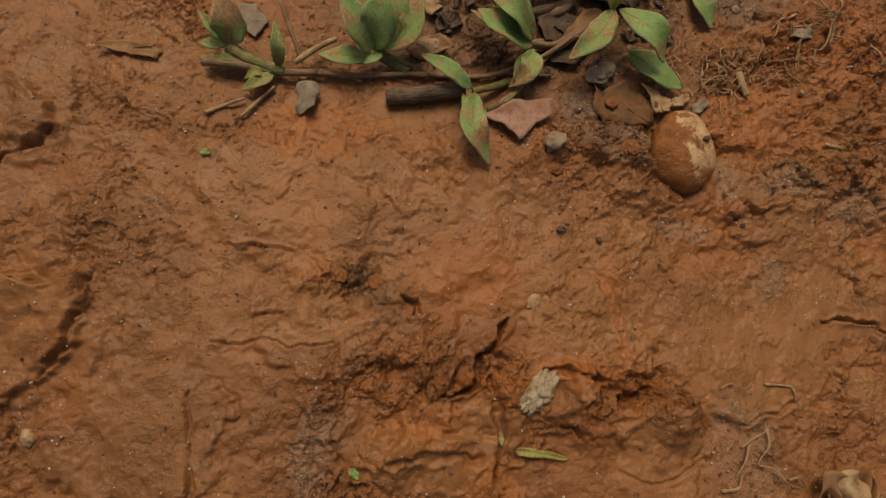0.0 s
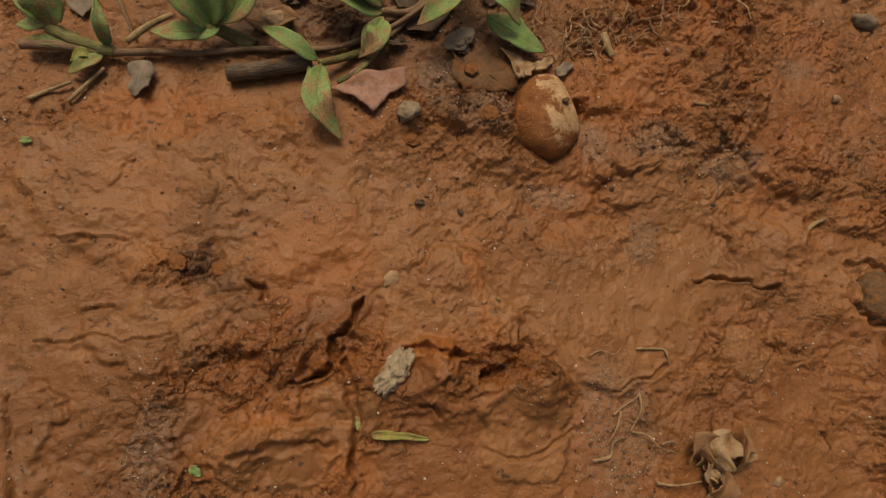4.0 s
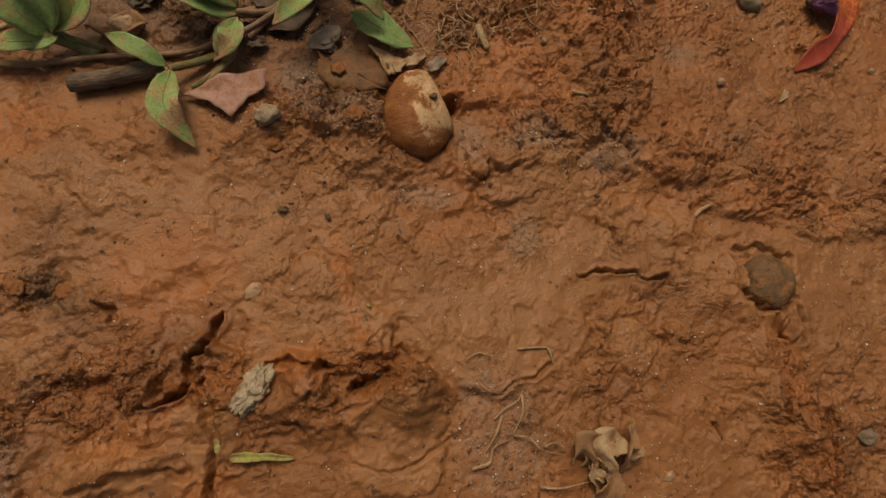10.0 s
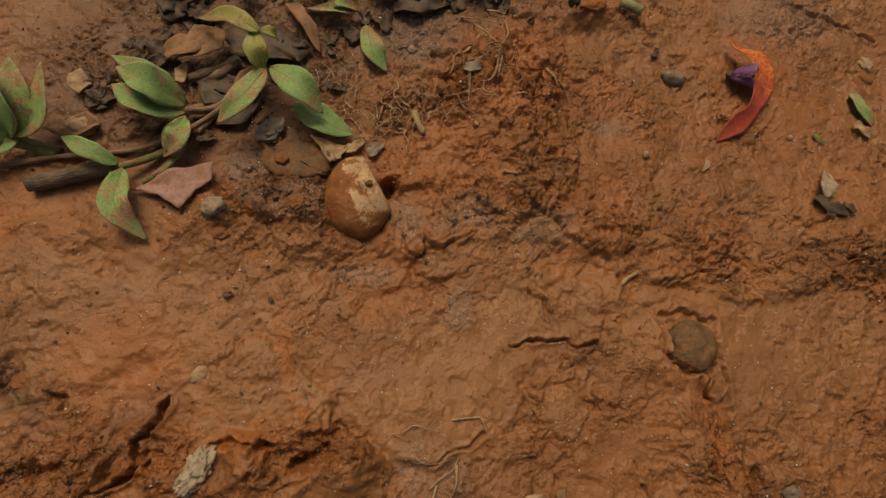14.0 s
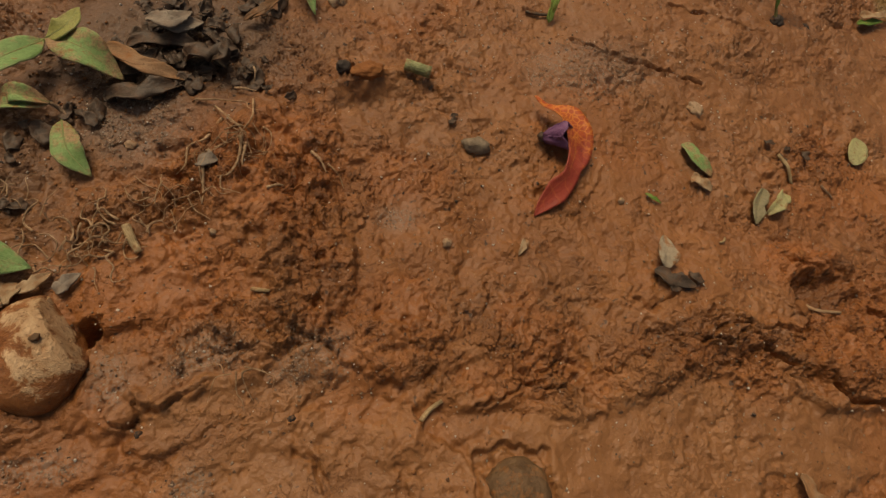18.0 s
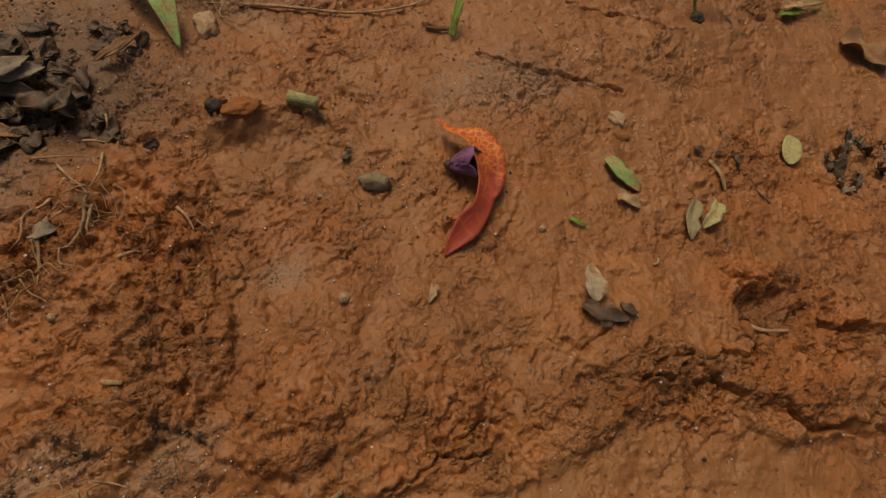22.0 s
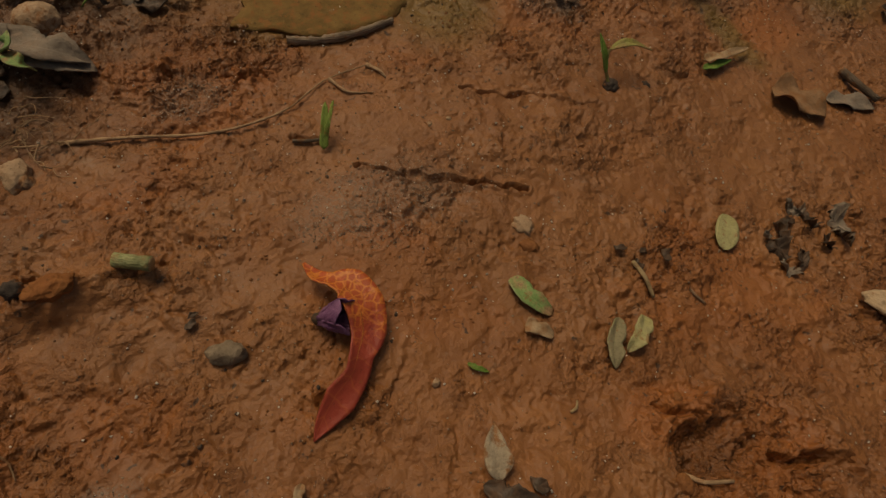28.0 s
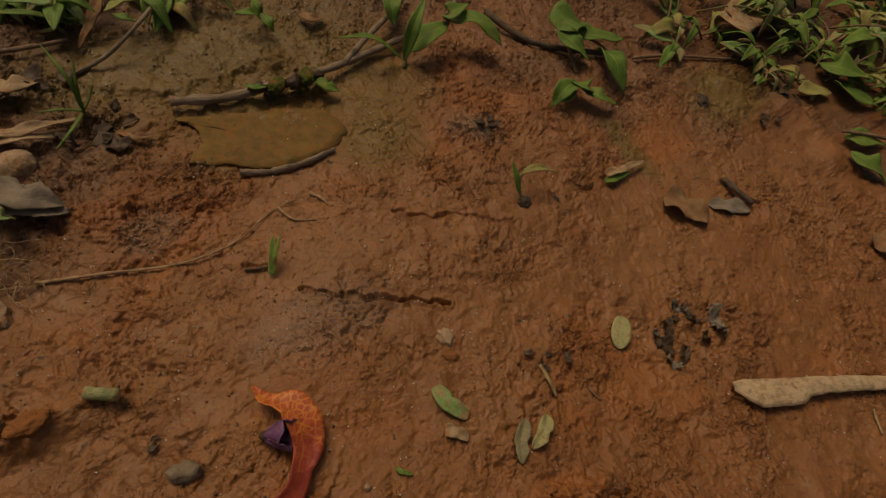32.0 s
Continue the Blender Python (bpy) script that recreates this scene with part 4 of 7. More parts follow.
def patch(outline, height, curl=0.1, thick=0.0004, seed=1, steps=6, ragged=0.03):
    """A flat torn piece: its outline on the ground, its height over it, how far its rim curls up."""
    bm = bmesh.new()
    layer = bm.loops.layers.uv.verify()
    rnd = random.Random(seed)
    rim = []
    for (ax, ay), (bx, by) in zip(outline, outline[1:] + outline[:1]):
        for k in range(steps):
            rim.append((ax + (bx - ax) * k / steps, ay + (by - ay) * k / steps))
    cx, cy = sum(p[0] for p in rim) / len(rim), sum(p[1] for p in rim) / len(rim)
    size = max(math.hypot(p[0] - cx, p[1] - cy) for p in rim)
    rim = [(x + rnd.uniform(-1, 1) * ragged * size, y + rnd.uniform(-1, 1) * ragged * size) for x, y in rim]
    off = Vector((seed * 3.7, seed * 1.9, 0))

    def spot(x, y, r):
        q = Vector((x - cx, y - cy, 0)) / size
        return height + size * (curl * r * r * noise.noise(q * 1.1 + off) * 2.2 + 0.25 * curl * r * r + 0.03 * noise.noise(q * 4 + off))

    rings = [0.0, 0.3, 0.6, 0.82, 1.0]
    base = max(ground_z(x, y) for x, y in rim[::4] + [(cx, cy)]) * 0.5 + 0.5 * ground_z(cx, cy)
    sides = []
    for up_ in (0.5, -0.5):
        sheet = []
        for r in rings:
            sheet.append([bm.verts.new((cx + (x - cx) * r, cy + (y - cy) * r, base + spot(cx + (x - cx) * r, cy + (y - cy) * r, r) + up_ * thick)) for x, y in (rim if r else rim[:1])])
        sides.append(sheet)
    n = len(rim)
    for sheet, flip in ((sides[0], 1), (sides[1], -1)):
        for k in range(n):
            q = (k + 1) % n
            bm.faces.new((sheet[0][0], sheet[1][k], sheet[1][q])[::flip])
            for a, b in zip(sheet[1:], sheet[2:]):
                bm.faces.new((a[k], b[k], b[q], a[q])[::flip])
    for k in range(n):
        q = (k + 1) % n
        bm.faces.new((sides[0][-1][q], sides[0][-1][k], sides[1][-1][k], sides[1][-1][q]))
    for f in bm.faces:
        for lp in f.loops:
            lp[layer].uv = (0.5 + (lp.vert.co.x - cx) / size / 2, 0.5 + (lp.vert.co.y - cy) / size / 2)
    return bm


def tube(places, radius, seg=8, steps=None, knots=0.0, taper=1.0, seed=1, bm=None, oval=1.0):
    """A round rod along places, with end caps and uneven thickness."""
    bm = bm or bmesh.new()
    layer = bm.loops.layers.uv.verify()
    pts = bend(places, steps or max(4, 6 * (len(places) - 1)))
    rnd = random.Random(seed)
    n = len(pts)
    side = None
    rings = []
    for i, p in enumerate(pts):
        ahead = (pts[min(i + 1, n - 1)] - pts[max(i - 1, 0)]).normalized()
        side = (side or (Vector((0.3, 0.2, 1)).cross(ahead)))
        side = (side - ahead * side.dot(ahead)).normalized()
        other = ahead.cross(side)
        r = radius * (1 + (taper - 1) * i / (n - 1)) * (1 + knots * rnd.uniform(-1, 1))
        rings.append([bm.verts.new(p + r * (1 + knots * 0.5 * rnd.uniform(-1, 1)) * (side * math.cos(a) * oval + other * math.sin(a))) for a in (2 * math.pi * k / seg for k in range(seg))])
    for i in range(n - 1):
        for k in range(seg):
            q = (k + 1) % seg
            f = bm.faces.new((rings[i][k], rings[i][q], rings[i + 1][q], rings[i + 1][k]))
            for lp, uv in zip(f.loops, ((i, k), (i, k + 1), (i + 1, k + 1), (i + 1, k))):
                lp[layer].uv = (uv[0] / (n - 1), uv[1] / seg)
    for ring, turn in ((rings[0], -1), (rings[-1], 1)):
        bm.faces.new(ring[::turn])
    return bm


def lump(at, rx, ry, rz, turn=0.0, rough=0.18, size=1.6, level=3, seed=1, bm=None, flat=0.0, tilt=0.0):
    """A stone or clod: a sphere pushed in and out, at its middle."""
    bm = bm or bmesh.new()
    made = bmesh.ops.create_icosphere(bm, subdivisions=level, radius=1.0)["verts"]
    m = Matrix.Translation(at) @ pose(0, 0, 0, tilt, 0, turn)
    for v in made:
        c = v.co.copy()
        off = Vector((seed * 7.3, seed * 3.1, seed * 5.7))
        k = 1 + rough * (noise.noise(c * size + off) + 0.45 * noise.noise(c * size * 2.7 + off))
        c = c * k
        if flat and c.z > 1 - flat:
            c.z = 1 - flat + (c.z - 1 + flat) * 0.15
        v.co = m @ Vector((c.x * rx, c.y * ry, c.z * rz))
    return bm


# ---- stones, clods and the nut ----
def nut_thing():
    at = Vector((0.0752, 0.0338, 0.0002))
    bm = lump(at, 0.0106, 0.0138, 0.0086, -8, 0.06, 1.2, 5, seed=3)
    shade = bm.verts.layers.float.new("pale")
    cut = Vector((0.50, 0.16, 0.84)).normalized()
    for v in bm.verts:
        d = (v.co - at)
        u = Vector((d.x / 0.0096, d.y / 0.0126, d.z / 0.0098))
        v[shade] = 0.5 + 1.2 * (u.dot(cut) - 0.62)
        flat = u.dot(Vector((0.88, 0.42, 0.22)).normalized()) - 0.74
        if flat > 0:
            v.co -= Vector((0.0085, 0.005, 0.002)) * flat * 1.0
    holder_ = holder("nut", (at.x, at.y), "brown seed nut with a bare pale patch, sunk in mud", "nut")
    part("husk", bm, NUT, holder_, "glossy brown husk worn to a pale patch")
    eye = at + Vector((0.0031, 0.0012, 0.0086))
    part("scar", lump(eye, 0.0011, 0.0009, 0.0007, 20, 0.4, 2.0, 3, seed=8), STONE_BROWN, holder_, "small dark scar")
    return holder_


nut_thing()
STONES = (
    ("stone", (0.1746, -0.0271), 0.0086, 0.0082, 0.0056, 0.0026, STONE_BROWN, "round muddy brown stone bedded in the flat", 0.22),
    ("pebble", (0.0321, 0.0331), 0.0034, 0.0028, 0.0024, 0.0008, CHALK, "small pale grey angular pebble", 0.10),
    ("pebble", (0.0253, -0.0145), 0.0028, 0.0021, 0.0014, 0.0002, STONE_PALE, "small tan pebble on bare mud", 0.0),
    ("pebble", (0.1969, 0.0709), 0.0028, 0.0044, 0.0030, 0.0010, CHALK, "pale grey weathered chip with a dark underside", 0.12),
    ("pebble", (0.1666, 0.1361), 0.0050, 0.0036, 0.0034, 0.0010, STONE_PALE, "pale whitish pebble beside leaf litter", 0.1),
    ("pebble", (0.2824, 0.0715), 0.0036, 0.0030, 0.0020, 0.0000, STONE_PALE, "dusty pinkish pebble half sunk in soil", 0.1),
    ("pebble", (0.2807, 0.0652), 0.0028, 0.0022, 0.0014, 0.0000, CLOD, "crumb of orange baked soil", 0.0),
    ("clod", (0.1616, 0.1018), 0.0024, 0.0022, 0.0020, 0.0006, CHAR, "black crumb of charred wood", 0.0),
    ("clod", (0.1683, 0.0990), 0.0050, 0.0030, 0.0018, 0.0008, CLOD_RED, "rounded lump of red mud", 0.0),
    ("stone", (0.1819, 0.1882), 0.0064, 0.0058, 0.0052, 0.0020, STONE_PALE, "smooth cream stone among leaf litter", 0.0),
    ("clod", (0.4728, 0.1215), 0.0050, 0.0034, 0.0030, 0.0002, CHAR, "dark lump of soil near the grass", 0.0),
    ("clod", (0.3572, 0.1029), 0.0026, 0.0015, 0.0012, 0.0000, CHAR, "dark hollow seed husk", 0.0),
    ("pebble", (0.1967, -0.0750), 0.0026, 0.0030, 0.0020, 0.0006, STONE, "small grey pebble in a hollow", 0.0),
    ("pebble", (0.1331, -0.0773), 0.0012, 0.0018, 0.0010, 0.0004, STONE_PALE, "tiny pale pebble on mud", 0.0),
    ("pebble", (0.1776, 0.0406), 0.0012, 0.0014, 0.0012, 0.0004, STONE_PALE, "tiny white pebble on mud", 0.0),
    ("pebble", (0.0939, 0.0104), 0.0009, 0.0009, 0.0007, 0.0002, CHAR, "tiny black grain lying on mud", 0.0),
    ("pebble", (0.1268, 0.0047), 0.0010, 0.0009, 0.0007, 0.0002, CHAR, "tiny black grain lying on mud", 0.0),
    ("pebble", (0.2382, 0.0430), 0.0012, 0.0009, 0.0010, 0.0004, STONE_PALE, "tiny pale pebble on mud", 0.0),
    ("pebble", (0.2741, 0.1139), 0.0010, 0.0008, 0.0007, 0.0001, STONE_PALE, "tiny white pebble on mud", 0.0),
    ("pebble", (0.2805, 0.1135), 0.0008, 0.0009, 0.0007, 0.0001, STONE_PALE, "tiny white pebble on mud", 0.0),
    ("pebble", (0.1168, 0.0552), 0.0009, 0.0008, 0.0009, 0.0003, STONE_PALE, "tiny white pebble on mud", 0.0),
    ("pebble", (-0.1045, -0.0510), 0.0022, 0.0018, 0.0016, 0.0005, STONE_PALE, "small tan pebble on mud", 0.0),
    ("pebble", (0.0995, 0.0871), 0.0016, 0.0014, 0.0012, 0.0004, STONE_PALE, "tiny pale pebble on mud", 0.0),
)
for k, (name, at, rx, ry, rz, sink, mat, label, flat) in enumerate(STONES):
    single(name, lump(up(at, sink - 0.22 * rz), rx, ry, rz, 23 * k, 0.12 if flat > 0.2 or rx > 0.006 else 0.32, 1.9, 4 if rx > 0.003 else 3, seed=k + 2, flat=flat), mat, label, "stone" if name != "clod" else "clod")

# mud crumbs thrown up along the broken edges, each one a loose clod
CRUMBS = ((-0.0241, -0.0109), (-0.0304, -0.0083), (-0.0196, -0.0132), (0.0556, 0.0321), (0.0474, 0.0343), (0.0324, 0.0261), (0.3020, 0.0030), (0.2920, 0.0114), (0.3096, -0.0081), (0.3251, -0.0219), (0.3201, -0.0110), (-0.0197, -0.0102), (-0.0229, -0.0119), (0.0438, -0.0394), (0.0080, -0.0394), (0.2790, -0.0047), (0.2908, -0.0044), (0.0045, -0.0349), (-0.0047, -0.0376), (0.1916, 0.1665), (0.1968, 0.1629))
rnd = random.Random(5)
for k, at in enumerate(CRUMBS[1::2]):
    r = rnd.uniform(0.0012, 0.0026)
    single("clod", lump(up(at, r * 0.05), r * 1.2, r, r * 0.55, rnd.uniform(0, 180), 0.32, 1.9, 4, seed=40 + k), CLOD, "crumbly clod of red mud", "clod", group="loose mud clods")


# ---- leaves and plants ----
def plant(name, at, label, stems, leaves, category="plant", group=""):
    """stems: (radius, material, places); leaves: (material, width, fold, places, lean)."""
    h = holder(name, at, label, category, group)
    for k, (r, mat, pts) in enumerate(stems):
        part("stem", tube(pts, r, 8, knots=0.10, taper=0.8, seed=k), mat, h)
    for k, (mat, w, fold, pts, *more) in enumerate(leaves):
        lean = more[0] if more else 0.0
        leaf = part("leaf", blade(pts, w, fold, 0.22, (0.82, 1.08), seed=k + 3, lean=lean, ragged=0.16), mat, h)
        rib = [p + Vector((0, 0, 0.0001)) for p in bend(pts, 12)][:-1]
        part("midrib", tube(rib, min(0.00034, 0.05 * w), 5, 14, 0.05, 0.3, k), RIB_GREEN, leaf)
    return h


plant("creeping_plant", (-0.0399, 0.0542), "creeping weed with spotted green leaves on a brown runner",
    [(0.0013, STEM, (up((-0.0722, 0.0532), 0.004), up((-0.0619, 0.0531), 0.004), up((-0.0525, 0.0522), 0.003), up((-0.0396, 0.0533), 0.002))),
     (0.0020, STEM_GREEN, (up((-0.0650, 0.0579), 0.006), up((-0.0573, 0.0543), 0.004), up((-0.0493, 0.0524), 0.003))),
     (0.0009, STEM, (up((-0.0396, 0.0533), 0.002), up((-0.0263, 0.0535), 0.002), up((-0.0127, 0.0540), 0.0015), up((0.0013, 0.0544), 0.0015), up((0.0135, 0.0549), 0.002), up((0.0297, 0.0623), 0.003), up((0.0446, 0.0738), 0.004))),
     (0.0006, STEM, (up((-0.0520, 0.0775), 0.001), up((-0.0490, 0.0690), 0.001), up((-0.0447, 0.0580), 0.001)))],
    [(GREEN, 0.0102, 0.30, (up((-0.0632, 0.0580), 0.007), up((-0.0634, 0.0615), 0.013), up((-0.0660, 0.0696), 0.016))),
     (GREEN, 0.0043, 0.40, (up((-0.0642, 0.0580), 0.006), up((-0.0680, 0.0605), 0.010), up((-0.0722, 0.0646), 0.012))),
     (GREEN, 0.0046, 0.2, (up((-0.0650, 0.0585), 0.006), up((-0.0686, 0.0583), 0.007), up((-0.0735, 0.0585), 0.005))),
     (GREEN, 0.0043, 0.35, (up((-0.0505, 0.0536), 0.003), up((-0.0502, 0.0566), 0.010), up((-0.0509, 0.0629), 0.012)), 20),
     (GREEN, 0.0048, 0.25, (up((-0.0521, 0.0516), 0.003), up((-0.0560, 0.0478), 0.004), up((-0.0612, 0.0462), 0.002))),
     (GREEN, 0.0036, 0.25, (up((-0.0588, 0.0530), 0.004), up((-0.0649, 0.0541), 0.005), up((-0.0731, 0.0552), 0.003))),
     (OLIVE, 0.0033, 0.25, (up((-0.0540, 0.0510), 0.003), up((-0.0568, 0.0507), 0.005), up((-0.0603, 0.0493), 0.003)))], group="creeping weeds")
plant("creeping_plant", (-0.0179, 0.0586), "upright pair of spotted green leaves on a short stem",
    [(0.0014, STEM_GREEN, (up((-0.0123, 0.0547), 0.001), up((-0.0179, 0.0573), 0.003), up((-0.0239, 0.0587), 0.006)))],
    [(GREEN, 0.0097, 0.30, (up((-0.0234, 0.0588), 0.006), up((-0.0275, 0.0620), 0.014), up((-0.0326, 0.0712), 0.018)), 10),
     (GREEN, 0.0116, 0.25, (up((-0.0224, 0.0596), 0.006), up((-0.0212, 0.0637), 0.015), up((-0.0199, 0.0726), 0.020)), -10),
     (GREEN, 0.0065, 0.20, (up((-0.0235, 0.0571), 0.005), up((-0.0311, 0.0567), 0.007), up((-0.0393, 0.0579), 0.004)))], group="creeping weeds")
plant("creeping_plant", (0.0103, 0.0491), "creeping weed with drooping green leaves over a pink leaf",
    [(0.0012, STEM_GREEN, (up((0.0198, 0.0544), 0.002), up((0.0133, 0.0506), 0.003), up((0.0073, 0.0478), 0.005))),
     (0.0009, STEM_GREEN, (up((0.0120, 0.0435), 0.002), up((0.0176, 0.0462), 0.003), up((0.0228, 0.0516), 0.004))),
     (0.0011, STEM, (up((0.0441, 0.0744), 0.003), up((0.0341, 0.0669), 0.004), up((0.0253, 0.0650), 0.006)))],
    [(GREEN, 0.0060, 0.30, (up((0.0066, 0.0485), 0.005), up((-0.0006, 0.0524), 0.009), up((-0.0089, 0.0586), 0.006))),
     (GREEN, 0.0088, 0.30, (up((0.0077, 0.0473), 0.005), up((0.0067, 0.0350), 0.008), up((0.0128, 0.0255), 0.002)), -8),
     (GREEN, 0.0046, 0.30, (up((0.0092, 0.0415), 0.004), up((0.0061, 0.0394), 0.006), up((0.0040, 0.0476), 0.004))),
     (GREEN, 0.0070, 0.30, (up((0.0212, 0.0505), 0.003), up((0.0227, 0.0560), 0.008), up((0.0259, 0.0624), 0.008)), 10),
     (GREEN, 0.0104, 0.25, (up((0.0258, 0.0644), 0.006), up((0.0157, 0.0644), 0.013), up((0.0075, 0.0706), 0.012))),
     (GREEN, 0.0112, 0.25, (up((0.0260, 0.0668), 0.006), up((0.0186, 0.0685), 0.015), up((0.0101, 0.0739), 0.016)))], group="creeping weeds")
plant("creeping_plant", (0.0509, 0.0830), "star of four green leaves with rusty blotches",
    [(0.0012, STEM, (up((0.0348, 0.0665), 0.002), up((0.0433, 0.0714), 0.006), up((0.0512, 0.0754), 0.010))),
     (0.0011, STEM, (up((0.0279, 0.0592), 0.002), up((0.0349, 0.0685), 0.002), up((0.0252, 0.0668), 0.003)))],
    [(GREEN, 0.0089, 0.22, (up((0.0509, 0.0747), 0.011), up((0.0434, 0.0639), 0.015), up((0.0355, 0.0577), 0.010))),
     (GREEN, 0.0104, 0.22, (up((0.0523, 0.0754), 0.011), up((0.0603, 0.0666), 0.015), up((0.0667, 0.0595), 0.009))),
     (GREEN, 0.0100, 0.15, (up((0.0579, 0.0661), 0.004), up((0.0668, 0.0592), 0.005), up((0.0757, 0.0545), 0.003))),
     (OLIVE, 0.0075, 0.25, (up((0.0500, 0.0747), 0.011), up((0.0488, 0.0786), 0.016), up((0.0489, 0.0866), 0.014))),
     (OLIVE, 0.0069, 0.30, (up((0.0506, 0.0837), 0.016), up((0.0429, 0.0882), 0.017), up((0.0320, 0.0922), 0.012))),
     (OLIVE, 0.0039, 0.30, (up((0.0506, 0.0843), 0.016), up((0.0537, 0.0843), 0.016), up((0.0556, 0.0842), 0.012)))], group="creeping weeds")
plant("creeping_plant", (-0.0279, 0.0635), "broad upright green leaves with brown speckles",
    [(0.0014, STEM_GREEN, (up((-0.0111, 0.0565), 0.001), up((-0.0175, 0.0585), 0.003), up((-0.0223, 0.0604), 0.005)))],
    [(GREEN, 0.0116, 0.15, (up((-0.0220, 0.0600), 0.005), up((-0.0179, 0.0669), 0.014), up((-0.0176, 0.0785), 0.016)), 12),
     (GREEN, 0.0091, 0.15, (up((-0.0216, 0.0603), 0.005), up((-0.0126, 0.0627), 0.012), up((-0.0096, 0.0765), 0.016)), -15),
     (GREEN, 0.0067, 0.2, (up((-0.0217, 0.0609), 0.004), up((-0.0245, 0.0573), 0.006), up((-0.0339, 0.0573), 0.004)))], group="creeping weeds")
plant("creeping_plant", (0.0221, 0.0684), "pair of green leaves above a brown runner",
    [(0.0012, STEM, (up((0.0347, 0.0663), 0.003), up((0.0287, 0.0660), 0.004), up((0.0243, 0.0642), 0.006))),
     (0.0010, STEM, (up((0.0243, 0.0642), 0.006), up((0.0237, 0.0589), 0.003), up((0.0232, 0.0530), 0.003), up((0.0152, 0.0448), 0.003)))],
    [(GREEN, 0.0085, 0.25, (up((0.0257, 0.0660), 0.006), up((0.0191, 0.0711), 0.014), up((0.0075, 0.0803), 0.012))),
     (GREEN, 0.0074, 0.25, (up((0.0246, 0.0642), 0.006), up((0.0177, 0.0646), 0.010), up((0.0063, 0.0735), 0.008))),
     (GREEN, 0.0071, 0.3, (up((0.0246, 0.0636), 0.006), up((0.0240, 0.0546), 0.009), up((0.0184, 0.0507), 0.003)))], group="creeping weeds")
plant("creeping_plant", (0.0831, 0.1194), "large pair of spotted leaves over dark litter",
    [(0.0009, STEM_GREEN, (up((0.0841, 0.1212), 0.001), up((0.0837, 0.1208), 0.004), up((0.0832, 0.1204), 0.007))),
     (0.0007, STEM, (up((0.0858, 0.0965), 0.0006), up((0.0839, 0.1002), 0.001), up((0.0822, 0.1010), 0.004)))],
    [(GREEN, 0.0119, 0.22, (up((0.0826, 0.1204), 0.007), up((0.0715, 0.1109), 0.010), up((0.0572, 0.1063), 0.005))),
     (GREEN, 0.0119, 0.22, (up((0.0836, 0.1208), 0.007), up((0.0923, 0.1140), 0.010), up((0.1004, 0.1067), 0.005))),
     (OLIVE, 0.0072, 0.22, (up((0.0833, 0.1208), 0.007), up((0.0887, 0.1218), 0.010), up((0.0927, 0.1281), 0.010))),
     (GREEN, 0.0061, 0.3, (up((0.0822, 0.1010), 0.004), up((0.0753, 0.1018), 0.008), up((0.0726, 0.1003), 0.004))),
     (GREEN, 0.0044, 0.3, (up((0.0817, 0.1006), 0.004), up((0.0747, 0.0996), 0.006), up((0.0647, 0.1023), 0.003))),
     (GREEN, 0.0084, 0.16, (up((0.0843, 0.0957), 0.003), up((0.0855, 0.0855), 0.005), up((0.0895, 0.0784), 0.001)))], group="creeping weeds")
plant("creeping_plant", (0.0413, 0.1240), "small green leaves among brown litter",
    [(0.0010, STEM_GREEN, (up((0.0465, 0.1141), 0.001), up((0.0461, 0.1181), 0.004), up((0.0457, 0.1218), 0.007)))],
    [(GREEN, 0.0078, 0.2, (up((0.0469, 0.1192), 0.008), up((0.0436, 0.1091), 0.011), up((0.0366, 0.1030), 0.007))),
     (GREEN, 0.0054, 0.2, (up((0.0461, 0.1201), 0.008), up((0.0409, 0.1204), 0.010), up((0.0328, 0.1225), 0.007))),
     (GREEN, 0.0057, 0.2, (up((0.0336, 0.1125), 0.006), up((0.0290, 0.1096), 0.006), up((0.0195, 0.1075), 0.004))),
     (OLIVE, 0.0065, 0.2, (up((0.0461, 0.1209), 0.008), up((0.0455, 0.1236), 0.012), up((0.0417, 0.1301), 0.012)))], group="creeping weeds")
